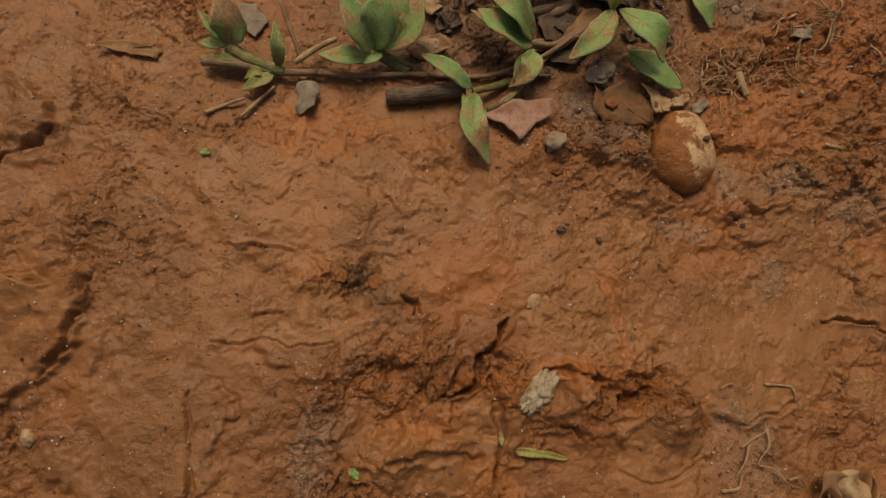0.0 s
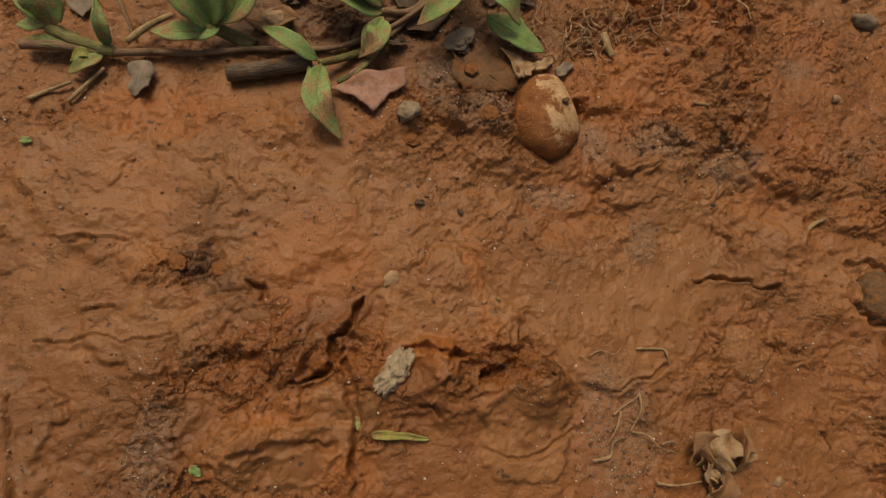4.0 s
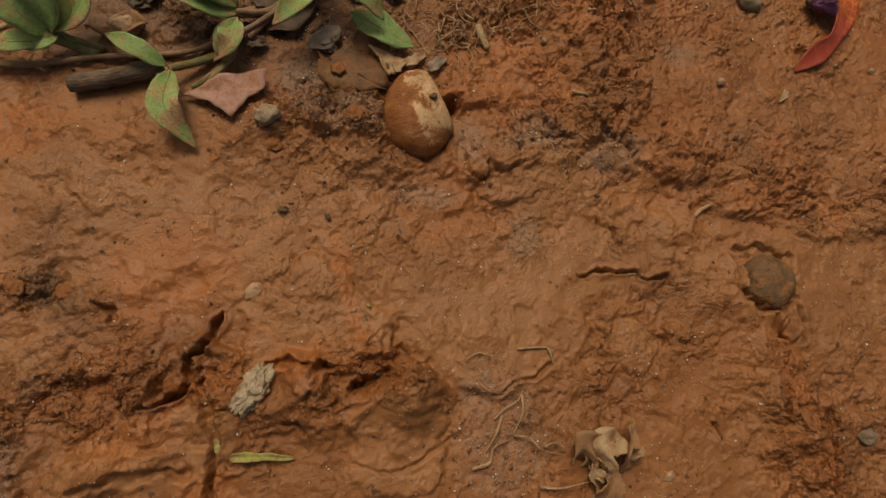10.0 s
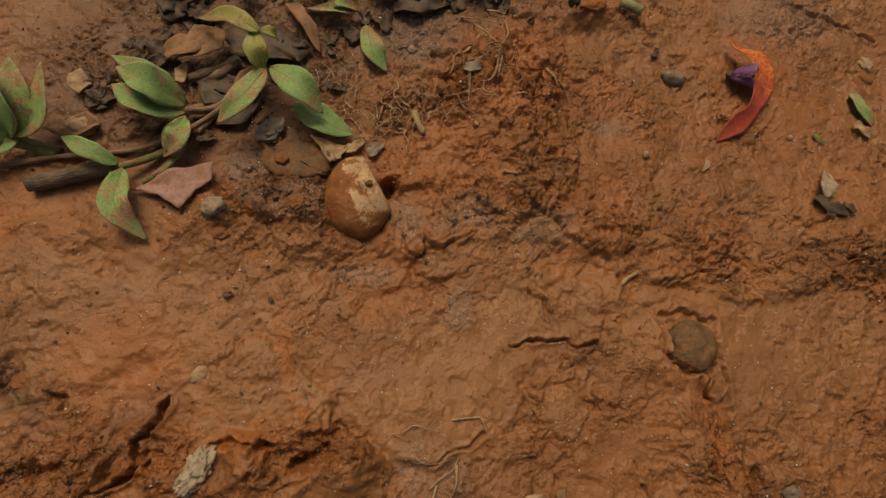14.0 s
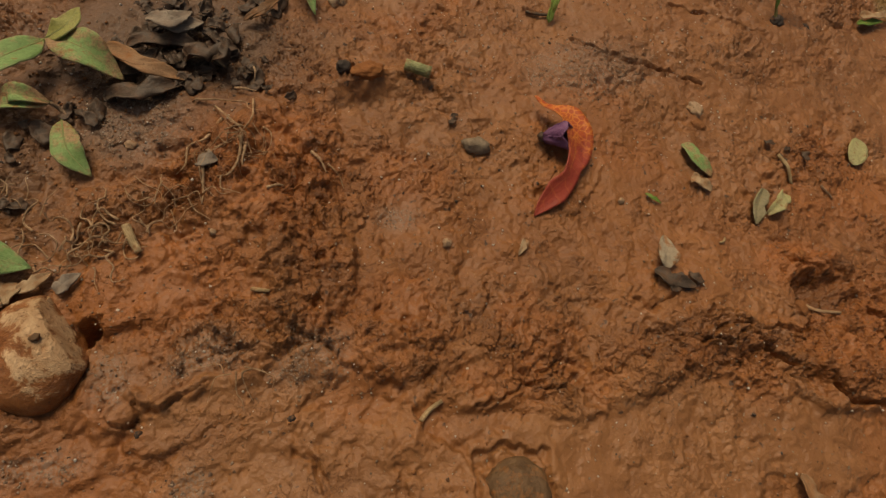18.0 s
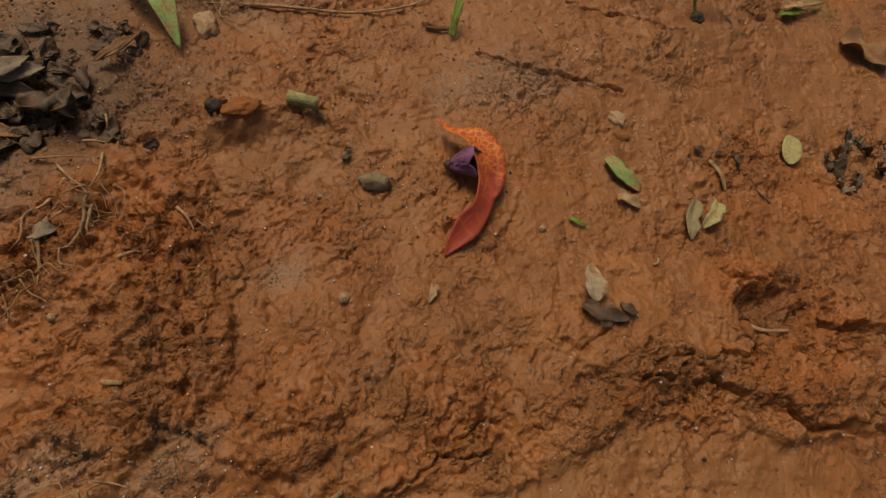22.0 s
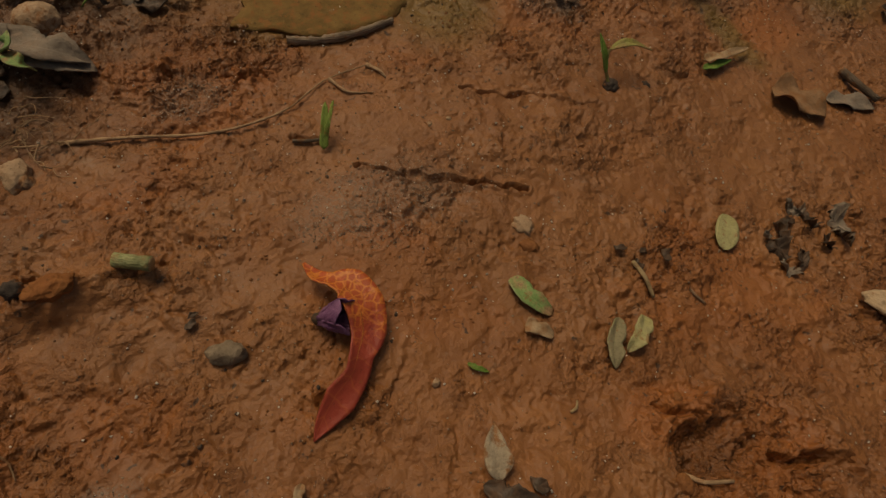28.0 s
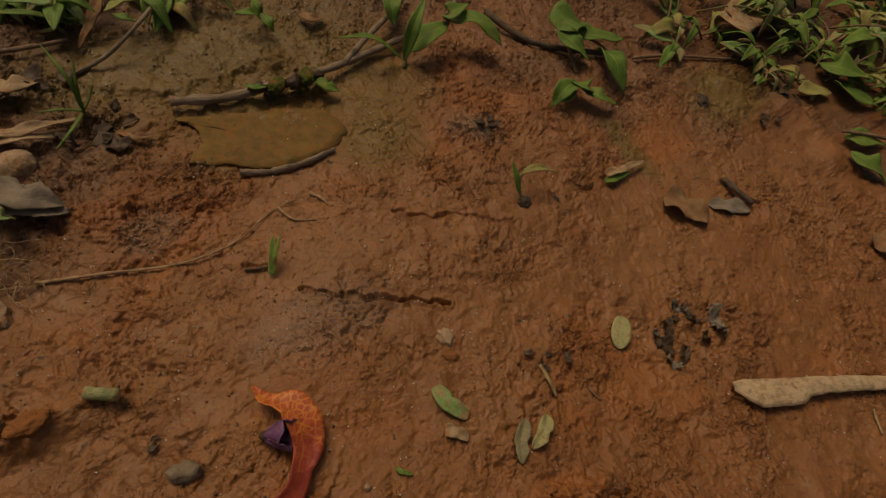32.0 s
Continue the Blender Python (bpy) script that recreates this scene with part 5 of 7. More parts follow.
plant("creeping_plant", (0.1558, 0.1669), "sprawling weed with a long spotted leaf lying on mud",
    [(0.0009, STEM, (up((0.1525, 0.1596), 0.002), up((0.1577, 0.1653), 0.008), up((0.1632, 0.1712), 0.016))),
     (0.0009, STEM, (up((0.1579, 0.1574), 0.002), up((0.1602, 0.1669), 0.008), up((0.1632, 0.1712), 0.016))),
     (0.0014, STEM_GREEN, (up((0.1429, 0.1580), 0.004), up((0.1474, 0.1579), 0.005), up((0.1504, 0.1571), 0.006)))],
    [(GREEN, 0.0086, 0.25, (up((0.1477, 0.1556), 0.005), up((0.1557, 0.1422), 0.009), up((0.1578, 0.1253), 0.002))),
     (OLIVE, 0.0043, 0.25, (up((0.1466, 0.1549), 0.005), up((0.1491, 0.1559), 0.010), up((0.1523, 0.1603), 0.010))),
     (GREEN, 0.0040, 0.3, (up((0.1578, 0.1565), 0.003), up((0.1638, 0.1556), 0.008), up((0.1677, 0.1547), 0.007))),
     (GREEN, 0.0033, 0.3, (up((0.1577, 0.1561), 0.003), up((0.1566, 0.1565), 0.007), up((0.1560, 0.1601), 0.008))),
     (GREEN, 0.0047, 0.2, (up((0.1422, 0.1745), 0.006), up((0.1493, 0.1694), 0.010), up((0.1538, 0.1697), 0.007))),
     (GREEN, 0.0040, 0.2, (up((0.1632, 0.1712), 0.016), up((0.1596, 0.1703), 0.018), up((0.1556, 0.1778), 0.015))),
     (GREEN, 0.0036, 0.2, (up((0.1559, 0.1777), 0.014), up((0.1535, 0.1714), 0.016), up((0.1483, 0.1705), 0.012))),
     (GREEN, 0.0055, 0.2, (up((0.1618, 0.1750), 0.016), up((0.1650, 0.1747), 0.019), up((0.1679, 0.1747), 0.016))),
     (GREEN, 0.0054, 0.2, (up((0.1625, 0.1749), 0.016), up((0.1594, 0.1783), 0.019), up((0.1536, 0.1841), 0.016))),
     (GREEN, 0.0035, 0.2, (up((0.1639, 0.1745), 0.014), up((0.1644, 0.1731), 0.012), up((0.1639, 0.1718), 0.008))),
     (GREEN, 0.0048, 0.35, (up((0.1730, 0.1727), 0.006), up((0.1759, 0.1632), 0.010), up((0.1790, 0.1632), 0.006))),
     (GREEN, 0.0033, 0.3, (up((0.1729, 0.1708), 0.006), up((0.1753, 0.1679), 0.012), up((0.1768, 0.1712), 0.013)))], group="creeping weeds")

# the weedy edge behind the bare flat
plant("seedling", (0.3335, 0.1914), "seedling with a grass blade and broad green leaves",
    [(0.0010, STEM_GREEN, (up((0.3323, 0.1899), 0.000), up((0.3350, 0.1939), 0.004), up((0.3370, 0.1954), 0.007))),
     (0.0007, STEM, (up((0.3370, 0.1954), 0.007), up((0.3470, 0.1978), 0.010), up((0.3604, 0.2004), 0.012)))],
    [(FRESH, 0.0037, 0.4, (up((0.3327, 0.1927), 0.003), up((0.3188, 0.1974), 0.014), up((0.3075, 0.2070), 0.010))),
     (FRESH, 0.0063, 0.4, (up((0.3325, 0.1912), 0.003), up((0.3368, 0.1949), 0.018), up((0.3462, 0.2035), 0.024))),
     (FRESH, 0.0127, 0.25, (up((0.3365, 0.1941), 0.006), up((0.3447, 0.1947), 0.012), up((0.3600, 0.1997), 0.012))),
     (FRESH, 0.0118, 0.25, (up((0.3613, 0.2002), 0.012), up((0.3712, 0.1916), 0.016), up((0.3786, 0.1812), 0.010))),
     (FRESH, 0.0097, 0.25, (up((0.3462, 0.2314), 0.010), up((0.3358, 0.2131), 0.016), up((0.3337, 0.2052), 0.010))),
     (FRESH, 0.0093, 0.25, (up((0.3591, 0.2007), 0.012), up((0.3599, 0.1998), 0.018), up((0.3719, 0.2037), 0.018)))], group="weeds along the edge")
plant("seedling", (0.2855, 0.2353), "small fresh green seedling at the weedy edge",
    [(0.0007, STEM_GREEN, (up((0.2859, 0.2333), 0.0), up((0.2849, 0.2323), 0.003), up((0.2840, 0.2309), 0.006)))],
    [(FRESH, 0.0054, 0.25, (up((0.2841, 0.2307), 0.005), up((0.2826, 0.2325), 0.009), up((0.2826, 0.2386), 0.010))),
     (FRESH, 0.0049, 0.25, (up((0.2834, 0.2310), 0.008), up((0.2845, 0.2259), 0.008), up((0.2856, 0.2234), 0.004))),
     (FRESH, 0.0043, 0.25, (up((0.2827, 0.2293), 0.008), up((0.2775, 0.2294), 0.010), up((0.2724, 0.2345), 0.006)))], group="weeds along the edge")
plant("seedling", (0.4143, 0.1630), "young weed with pale drooping green leaves",
    [(0.0009, STEM, (up((0.4132, 0.1593), 0.0), up((0.4172, 0.1719), 0.006), up((0.4166, 0.1816), 0.012))),
     (0.0008, STEM, (up((0.4402, 0.1571), 0.002), up((0.4356, 0.1707), 0.008), up((0.4181, 0.1812), 0.012)))],
    [(FRESH, 0.0200, 0.25, (up((0.4121, 0.1807), 0.012), up((0.4187, 0.1823), 0.016), up((0.4341, 0.1792), 0.012))),
     (FRESH, 0.0123, 0.25, (up((0.4121, 0.1807), 0.012), up((0.4141, 0.1700), 0.010), up((0.4203, 0.1611), 0.003))),
     (FRESH, 0.0131, 0.25, (up((0.4190, 0.1775), 0.012), up((0.4335, 0.1737), 0.012), up((0.4566, 0.1715), 0.006))),
     (FRESH, 0.0152, 0.2, (up((0.4337, 0.1657), 0.008), up((0.4262, 0.1521), 0.010), up((0.4278, 0.1395), 0.002))),
     (FRESH, 0.0100, 0.3, (up((0.4079, 0.1536), 0.003), up((0.3933, 0.1478), 0.009), up((0.3861, 0.1452), 0.003))),
     (FRESH, 0.0096, 0.3, (up((0.4044, 0.1536), 0.004), up((0.4034, 0.1454), 0.010), up((0.4073, 0.1427), 0.006))),
     (FRESH, 0.0084, 0.3, (up((0.4064, 0.1499), 0.005), up((0.4090, 0.1388), 0.007), up((0.4191, 0.1350), 0.003))),
     (FRESH, 0.0067, 0.3, (up((0.4022, 0.1493), 0.005), up((0.3931, 0.1454), 0.006), up((0.3905, 0.1468), 0.003)))], group="weeds along the edge")
plant("creeping_plant", (0.5571, 0.0604), "green weed leaves hanging over the bank edge",
    [(0.0011, STEM, (up((0.5775, 0.0536), 0.004), up((0.5554, 0.0661), 0.006), up((0.5398, 0.0737), 0.006)))],
    [(FRESH, 0.0163, 0.25, (up((0.5361, 0.0628), 0.003), up((0.5338, 0.0523), 0.004), up((0.5405, 0.0388), 0.001))),
     (FRESH, 0.0131, 0.25, (up((0.5428, 0.0712), 0.003), up((0.5505, 0.0658), 0.005), up((0.5672, 0.0570), 0.002))),
     (OLIVE, 0.0118, 0.25, (up((0.5421, 0.1068), 0.003), up((0.5515, 0.1027), 0.004), up((0.5625, 0.0965), 0.003))),
     (FRESH, 0.0155, 0.25, (up((0.5735, 0.1015), 0.003), up((0.5702, 0.0922), 0.006), up((0.5879, 0.0780), 0.002))),
     (FRESH, 0.0224, 0.25, (up((0.5749, 0.1170), 0.004), up((0.5778, 0.1050), 0.009), up((0.6044, 0.0907), 0.004)))], group="weeds along the edge")
plant("sprout", (0.3414, 0.1069), "tiny sprout rising from a dark seed",
    [(0.0006, STEM_GREEN, (up((0.3410, 0.1069), 0.001), up((0.3409, 0.1114), 0.005), up((0.3423, 0.1145), 0.009)))],
    [(FRESH, 0.0031, 0.4, (up((0.3400, 0.1095), 0.004), up((0.3392, 0.1134), 0.009), up((0.3394, 0.1189), 0.013))),
     (OLIVE, 0.0037, 0.3, (up((0.3423, 0.1145), 0.009), up((0.3488, 0.1134), 0.011), up((0.3587, 0.1094), 0.009)))], "sprout")
single("seed", lump(up((0.3423, 0.1065), 0.0002), 0.0030, 0.0026, 0.0022, 0, 0.25, 1.6, 4, seed=9), CHAR, "dark seed coat at the foot of a sprout", "seed")
tuft = holder("grass_tuft", (0.2067, 0.2038), "thin tuft of green grass", "grass")
for pts, w in (((up((0.2070, 0.2051), 0.0), up((0.2065, 0.2077), 0.014), up((0.2026, 0.2203), 0.020)), 9), ((up((0.2070, 0.2051), 0.0), up((0.2082, 0.2065), 0.012), up((0.2101, 0.2119), 0.018)), 7),
               ((up((0.2070, 0.2051), 0.0), up((0.2102, 0.2041), 0.007), up((0.2129, 0.2050), 0.012)), 8), ((up((0.2070, 0.2051), 0.0), up((0.2012, 0.2033), 0.006), up((0.1928, 0.2065), 0.004)), 6),
               ((up((0.2070, 0.2051), 0.0), up((0.2016, 0.1941), 0.006), up((0.1942, 0.1898), 0.002)), 7)):
    part("blade", blade(pts, w * 0.00019, 0.4, 0, (0.45, 0.6), nu=10, nv=2), FRESH, tuft)


plant("seedling", (0.2031, 0.2600), "low weed with long narrow green leaves",
    [(0.0008, STEM, (up((0.2117, 0.2468), 0.0), up((0.2091, 0.2471), 0.004), up((0.2081, 0.2494), 0.006)))],
    [(FRESH, 0.0037, 0.25, (up((0.2088, 0.2506), 0.005), up((0.2013, 0.2518), 0.008), up((0.1896, 0.2574), 0.005))),
     (FRESH, 0.0047, 0.25, (up((0.2084, 0.2507), 0.005), up((0.2134, 0.2504), 0.009), up((0.2210, 0.2586), 0.008))),
     (FRESH, 0.0031, 0.25, (up((0.2083, 0.2500), 0.005), up((0.2128, 0.2476), 0.006), up((0.2171, 0.2476), 0.003))),
     (FRESH, 0.0056, 0.25, (up((0.2532, 0.2531), 0.008), up((0.2480, 0.2431), 0.009), up((0.2423, 0.2411), 0.003))),
     (FRESH, 0.0037, 0.25, (up((0.2296, 0.2494), 0.004), up((0.2331, 0.2438), 0.006), up((0.2373, 0.2431), 0.003))),
     (OLIVE, 0.0022, 0.25, (up((0.2090, 0.2478), 0.003), up((0.2060, 0.2459), 0.004), up((0.2029, 0.2473), 0.002)))], group="weeds along the edge")


def weed(at, count, size, seed, label, mats):
    """A low weed: leaning stems, each with leaves in pairs."""
    rnd = random.Random(seed)
    h = holder("weed", at, label, "weed", "weeds along the edge")
    for s in range(count):
        a, ln = rnd.uniform(0, 6.28), size * rnd.uniform(0.8, 1.6)
        foot = up((at[0] + rnd.uniform(-1, 1) * size * 0.5, at[1] + rnd.uniform(-1, 1) * size * 0.5), 0)
        top = foot + Vector((math.cos(a) * ln, math.sin(a) * ln, ln * rnd.uniform(0.2, 0.6)))
        mid = foot.lerp(top, 0.5) + Vector((0, 0, ln * 0.15))
        part("stem", tube((foot, mid, top), 0.0007, 6, 6, 0.1, 0.7, s), STEM if rnd.random() < 0.5 else STEM_GREEN, h)
        for k in range(rnd.randint(3, 5)):
            p = foot.lerp(top, 0.25 + 0.75 * k / 5)
            b, ll = a + rnd.uniform(-1.7, 1.7), size * rnd.uniform(0.55, 1.05)
            d = Vector((math.cos(b), math.sin(b), 0))
            part("leaf", blade((p, p + d * ll * 0.5 + Vector((0, 0, ll * rnd.uniform(0.05, 0.35))), p + d * ll + Vector((0, 0, ll * rnd.uniform(-0.35, 0.2)))), ll * rnd.uniform(0.27, 0.40), 0.25, 0.25, (0.8, 1.1), seed=k, lean=rnd.uniform(-35, 35), nu=12, nv=4, ragged=0.15), rnd.choice(mats), h)
    return h


EDGE = (
    ((0.2015, 0.2708), 4, 0.020), ((0.2268, 0.2742), 4, 0.022), ((0.2504, 0.2710), 4, 0.020), ((0.1935, 0.2590), 3, 0.014), ((0.1772, 0.2382), 3, 0.02), ((0.2677, 0.2796), 4, 0.018), ((0.2117, 0.2721), 4, 0.018), ((0.2376, 0.2699), 4, 0.018), ((0.1900, 0.2701), 4, 0.018),
    ((0.5037, 0.1792), 3, 0.024), ((0.5462, 0.1843), 3, 0.030), ((0.5465, 0.1399), 3, 0.022), ((0.5875, 0.1687), 4, 0.030), ((0.5894, 0.1355), 4, 0.026),
    ((0.6328, 0.1576), 4, 0.032), ((0.6061, 0.1097), 4, 0.024), ((0.5478, 0.1224), 3, 0.016), ((0.5773, 0.1036), 3, 0.018), ((0.6560, 0.1283), 4, 0.030), ((0.7100, 0.1579), 4, 0.036), ((0.6558, 0.0949), 4, 0.030), ((0.7416, 0.1243), 4, 0.036),
    ((0.5077, 0.2150), 3, 0.030), ((0.4501, 0.2706), 3, 0.030), ((0.3818, 0.2873), 3, 0.030), ((0.5955, 0.2020), 4, 0.036), ((0.3403, 0.2990), 3, 0.030), ((0.5785, 0.1180), 3, 0.018), ((0.6080, 0.0840), 3, 0.016), ((0.5117, 0.1670), 3, 0.016), ((0.6474, 0.0464), 3, 0.02),
)
for k, (at, n, size) in enumerate(EDGE):
    weed(at, n, size, 70 + k, "low green weed with narrow leaves at the path's edge", (FRESH, FRESH, FRESH, GREEN, OLIVE))


# ---- fallen leaves, twigs, roots ----
def fallen(name, mat, width, pts, label, category="leaf", fold=0.2, shape=(0.8, 0.8), wave=0.35, ragged=0.42, lean=0.0, thick=0.0003, seed=2):
    return single(name, blade(pts, width, fold, wave, shape, ragged=ragged, seed=seed, lean=lean, thick=thick), mat, label, category)


def scrap(mat, outline, label, height=0.0012, curl=0.12, seed=1, ragged=0.03, thick=0.0004, name="fallen_leaf", category="leaf"):
    return single(name, patch(outline, height, curl, thick, seed, ragged=ragged), mat, label, category)


scrap(PINK, [(0.0095, 0.0419), (0.0156, 0.0441), (0.0201, 0.0471), (0.0323, 0.0482), (0.0317, 0.0425), (0.0271, 0.0399), (0.0222, 0.0341), (0.0164, 0.0389)], "dusty pink fallen leaf lying flat on mud", 0.0022, 0.10, 4, 0.012)
scrap(TAN, [(-0.0086, 0.0814), (-0.0045, 0.0825), (-0.0018, 0.0773), (-0.0054, 0.0739), (-0.0081, 0.0765)], "pale tan torn leaf in litter", 0.003, 0.15, 5)
scrap(TAN, [(0.0220, 0.0813), (0.0267, 0.0826), (0.0251, 0.0757), (0.0223, 0.0767)], "small tan leaf scrap in litter", 0.003, 0.15, 6)
scrap(BROWN, [(-0.0147, 0.0628), (-0.0026, 0.0677), (0.0018, 0.0628), (-0.0086, 0.0596)], "brown leaf base showing through litter", 0.002, 0.2, 7)
scrap(MUDDY, [(0.0472, 0.0544), (0.0576, 0.0567), (0.0683, 0.0491), (0.0659, 0.0425), (0.0531, 0.0425), (0.0471, 0.0462)], "dark wet rotting leaf pressed in mud", 0.0010, 0.25, 8, 0.07)
scrap(TAN, [(0.0619, 0.0554), (0.0679, 0.0537), (0.0739, 0.0513), (0.0707, 0.0468), (0.0675, 0.0467)], "pale torn leaf against the nut", 0.002, 0.2, 9, 0.05)
scrap(LITTER, [(0.0282, 0.0770), (0.0368, 0.0797), (0.0434, 0.0754), (0.0378, 0.0676), (0.0303, 0.0680)], "dark leaf mould under the weeds", 0.002, 0.15, 10, 0.06)
scrap(LITTER, [(0.0377, 0.0965), (0.0574, 0.0972), (0.0657, 0.0872), (0.0597, 0.0810), (0.0388, 0.0859)], "dark leaf mould under the weeds", 0.002, 0.15, 11, 0.06)
scrap(BROWN, [(-0.1029, 0.0570), (-0.0961, 0.0588), (-0.0842, 0.0575), (-0.0854, 0.0541), (-0.0957, 0.0551)], "thin brown flake of dried mud", 0.001, 0.1, 12)
scrap(GREY, [(-0.0643, 0.0746), (-0.0589, 0.0766), (-0.0555, 0.0692), (-0.0588, 0.0632), (-0.0633, 0.0685)], "grey torn leaf scrap among weeds", 0.001, 0.15, 13, 0.06)
single("stone", lump(up((-0.0054, 0.0646), 0.0004), 0.0050, 0.0034, 0.0034, 10, 0.2, 1.5, 4, seed=31), STONE_PALE, "pale orange-tinted stone behind the runner", "stone")
fallen("fallen_leaf", GREY, 0.0076, (up((-0.0415, 0.0506), 0.002), up((-0.0423, 0.0451), 0.003), up((-0.0443, 0.0400), 0.001)), "grey curled scrap of leaf under the runner")
fallen("fallen_leaf", BROWN, 0.0066, (up((0.0490, 0.0792), 0.004), up((0.0419, 0.0728), 0.006), up((0.0373, 0.0698), 0.002)), "brown spotted dead leaf on litter")
fallen("fallen_leaf", BROWN, 0.0073, (up((0.0383, 0.0908), 0.006), up((0.0328, 0.0854), 0.008), up((0.0227, 0.0859), 0.003)), "rolled brown dead leaf on litter")
fallen("fallen_leaf", BROWN, 0.0055, (up((0.0584, 0.1064), 0.003), up((0.0638, 0.0964), 0.006), up((0.0679, 0.0864), 0.001)), "twisted brown leaf strip")
fallen("fallen_leaf", BROWN, 0.0059, (up((0.0986, 0.1161), 0.004), up((0.1078, 0.1086), 0.006), up((0.1170, 0.1059), 0.001)), "long brown curled dead leaf")
fallen("fallen_leaf", GREY, 0.0080, (up((0.1109, 0.1285), 0.004), up((0.1170, 0.1234), 0.006), up((0.1240, 0.1264), 0.003)), "grey torn dead leaf on dark litter", ragged=0.6)
fallen("fallen_leaf", TAN, 0.0039, (up((0.0719, 0.0498), 0.002), up((0.0755, 0.0506), 0.003), up((0.0792, 0.0532), 0.001)), "pale torn leaf scrap beside the nut")
fallen("fallen_leaf", GREY, 0.0062, (up((0.0468, 0.0587), 0.001), up((0.0503, 0.0599), 0.002), up((0.0538, 0.0622), 0.001)), "dull grey leaf fragment in mud")
single("clod", lump(up((0.0524, 0.0492), 0.0022), 0.0022, 0.0018, 0.0006, 20, 0.4, 1.8, 3, seed=15), CLOD, "flat crumb of mud on a rotting leaf", "clod")
fallen("fallen_leaf", GREY, 0.0043, (up((0.0797, 0.0479), 0.001), up((0.0819, 0.0492), 0.002), up((0.0855, 0.0515), 0.001)), "grey scrap of leaf beside the nut")
fallen("fallen_leaf", BROWN, 0.0096, (up((0.0196, 0.0855), 0.004), up((0.0296, 0.0872), 0.008), up((0.0382, 0.0933), 0.004)), "curled tan-brown dead leaf")
fallen("fallen_leaf", LITTER, 0.0086, (up((0.0321, 0.0636), 0.001), up((0.0408, 0.0655), 0.002), up((0.0476, 0.0723), 0.001)), "dark rotting leaf under the weeds", wave=0.4)
fallen("fallen_leaf", GREY, 0.0076, (up((0.0447, 0.0576), 0.001), up((0.0500, 0.0587), 0.002), up((0.0541, 0.0634), 0.001)), "grey leaf scrap in the shade")
fallen("fallen_leaf", GREY, 0.0070, (up((0.1086, 0.1276), 0.005), up((0.1157, 0.1226), 0.008), up((0.1212, 0.1301), 0.004)), "grey torn dead leaf over black litter", ragged=0.7)
fallen("fallen_leaf", BROWN, 0.0059, (up((0.0958, 0.1197), 0.003), up((0.1059, 0.1108), 0.005), up((0.1158, 0.1065), 0.001)), "pointed brown dead leaf on litter", shape=(0.5, 0.8))
fallen("fallen_leaf", MUDDY, 0.0040, (up((0.1374, 0.1264), 0.002), up((0.1414, 0.1273), 0.004), up((0.1479, 0.1335), 0.003)), "small curled tan leaf on litter")
fallen("fallen_leaf", LITTER, 0.0084, (up((0.1166, 0.1127), 0.002), up((0.1244, 0.1117), 0.006), up((0.1282, 0.1098), 0.001)), "black rotting leaf litter on soil", wave=0.8, ragged=0.9)
fallen("fallen_leaf", LITTER, 0.0066, (up((0.1017, 0.1207), 0.002), up((0.1127, 0.1202), 0.004), up((0.1223, 0.1177), 0.001)), "black rotting leaf litter on soil", wave=0.5, ragged=0.6)
fallen("fallen_leaf", LITTER, 0.0036, (up((0.1239, 0.1097), 0.003), up((0.1278, 0.1085), 0.009), up((0.1296, 0.1168), 0.005)), "upright torn blackened leaf in litter", wave=0.4, ragged=0.6)
fallen("fallen_leaf", LITTER, 0.0075, (up((0.0945, 0.1037), 0.002), up((0.1048, 0.1020), 0.004), up((0.1154, 0.1043), 0.001)), "dark decaying leaf edge in soil", wave=0.5, ragged=0.6)
fallen("fallen_leaf", GREY, 0.0104, (up((0.1734, 0.1773), 0.004), up((0.1830, 0.1683), 0.008), up((0.1921, 0.1674), 0.001)), "broad grey dead leaf over the litter", wave=0.3)
fallen("fallen_leaf", GREY, 0.0098, (up((0.1646, 0.1925), 0.004), up((0.1704, 0.1810), 0.007), up((0.1740, 0.1756), 0.002)), "folded grey-brown dead leaf", wave=0.3)
fallen("fallen_leaf", GREY, 0.0157, (up((0.1686, 0.1814), 0.003), up((0.1809, 0.1701), 0.006), up((0.1923, 0.1641), 0.001)), "large grey dead leaf with a pale midrib", wave=0.3)
fallen("fallen_leaf", MUDDY, 0.0030, (up((0.1356, 0.1262), 0.002), up((0.1426, 0.1288), 0.004), up((0.1481, 0.1341), 0.002)), "narrow brown strip of dead leaf")
fallen("fallen_leaf", TAN, 0.0086, (up((0.1788, 0.2214), 0.003), up((0.1891, 0.2177), 0.006), up((0.1973, 0.2209), 0.002)), "pale tan dead leaf at the edge", ragged=0.5)
fallen("fallen_leaf", TAN, 0.0048, (up((0.1754, 0.2028), 0.003), up((0.1900, 0.1982), 0.006), up((0.2042, 0.2011), 0.003)), "frayed tan strip of dead grass sheath", shape=(0.4, 0.4), wave=0.6, seed=3)
fallen("fallen_leaf", TAN, 0.0040, (up((0.1746, 0.2004), 0.002), up((0.1888, 0.1957), 0.004), up((0.2002, 0.1971), 0.002)), "frayed tan strip of dead grass sheath", shape=(0.4, 0.4), wave=0.6, seed=5)
fallen("fallen_leaf", BROWN, 0.0030, (up((0.2142, 0.1931), 0.001), up((0.2188, 0.1879), 0.003), up((0.2250, 0.1876), 0.001)), "curled brown scrap of leaf", wave=0.5)
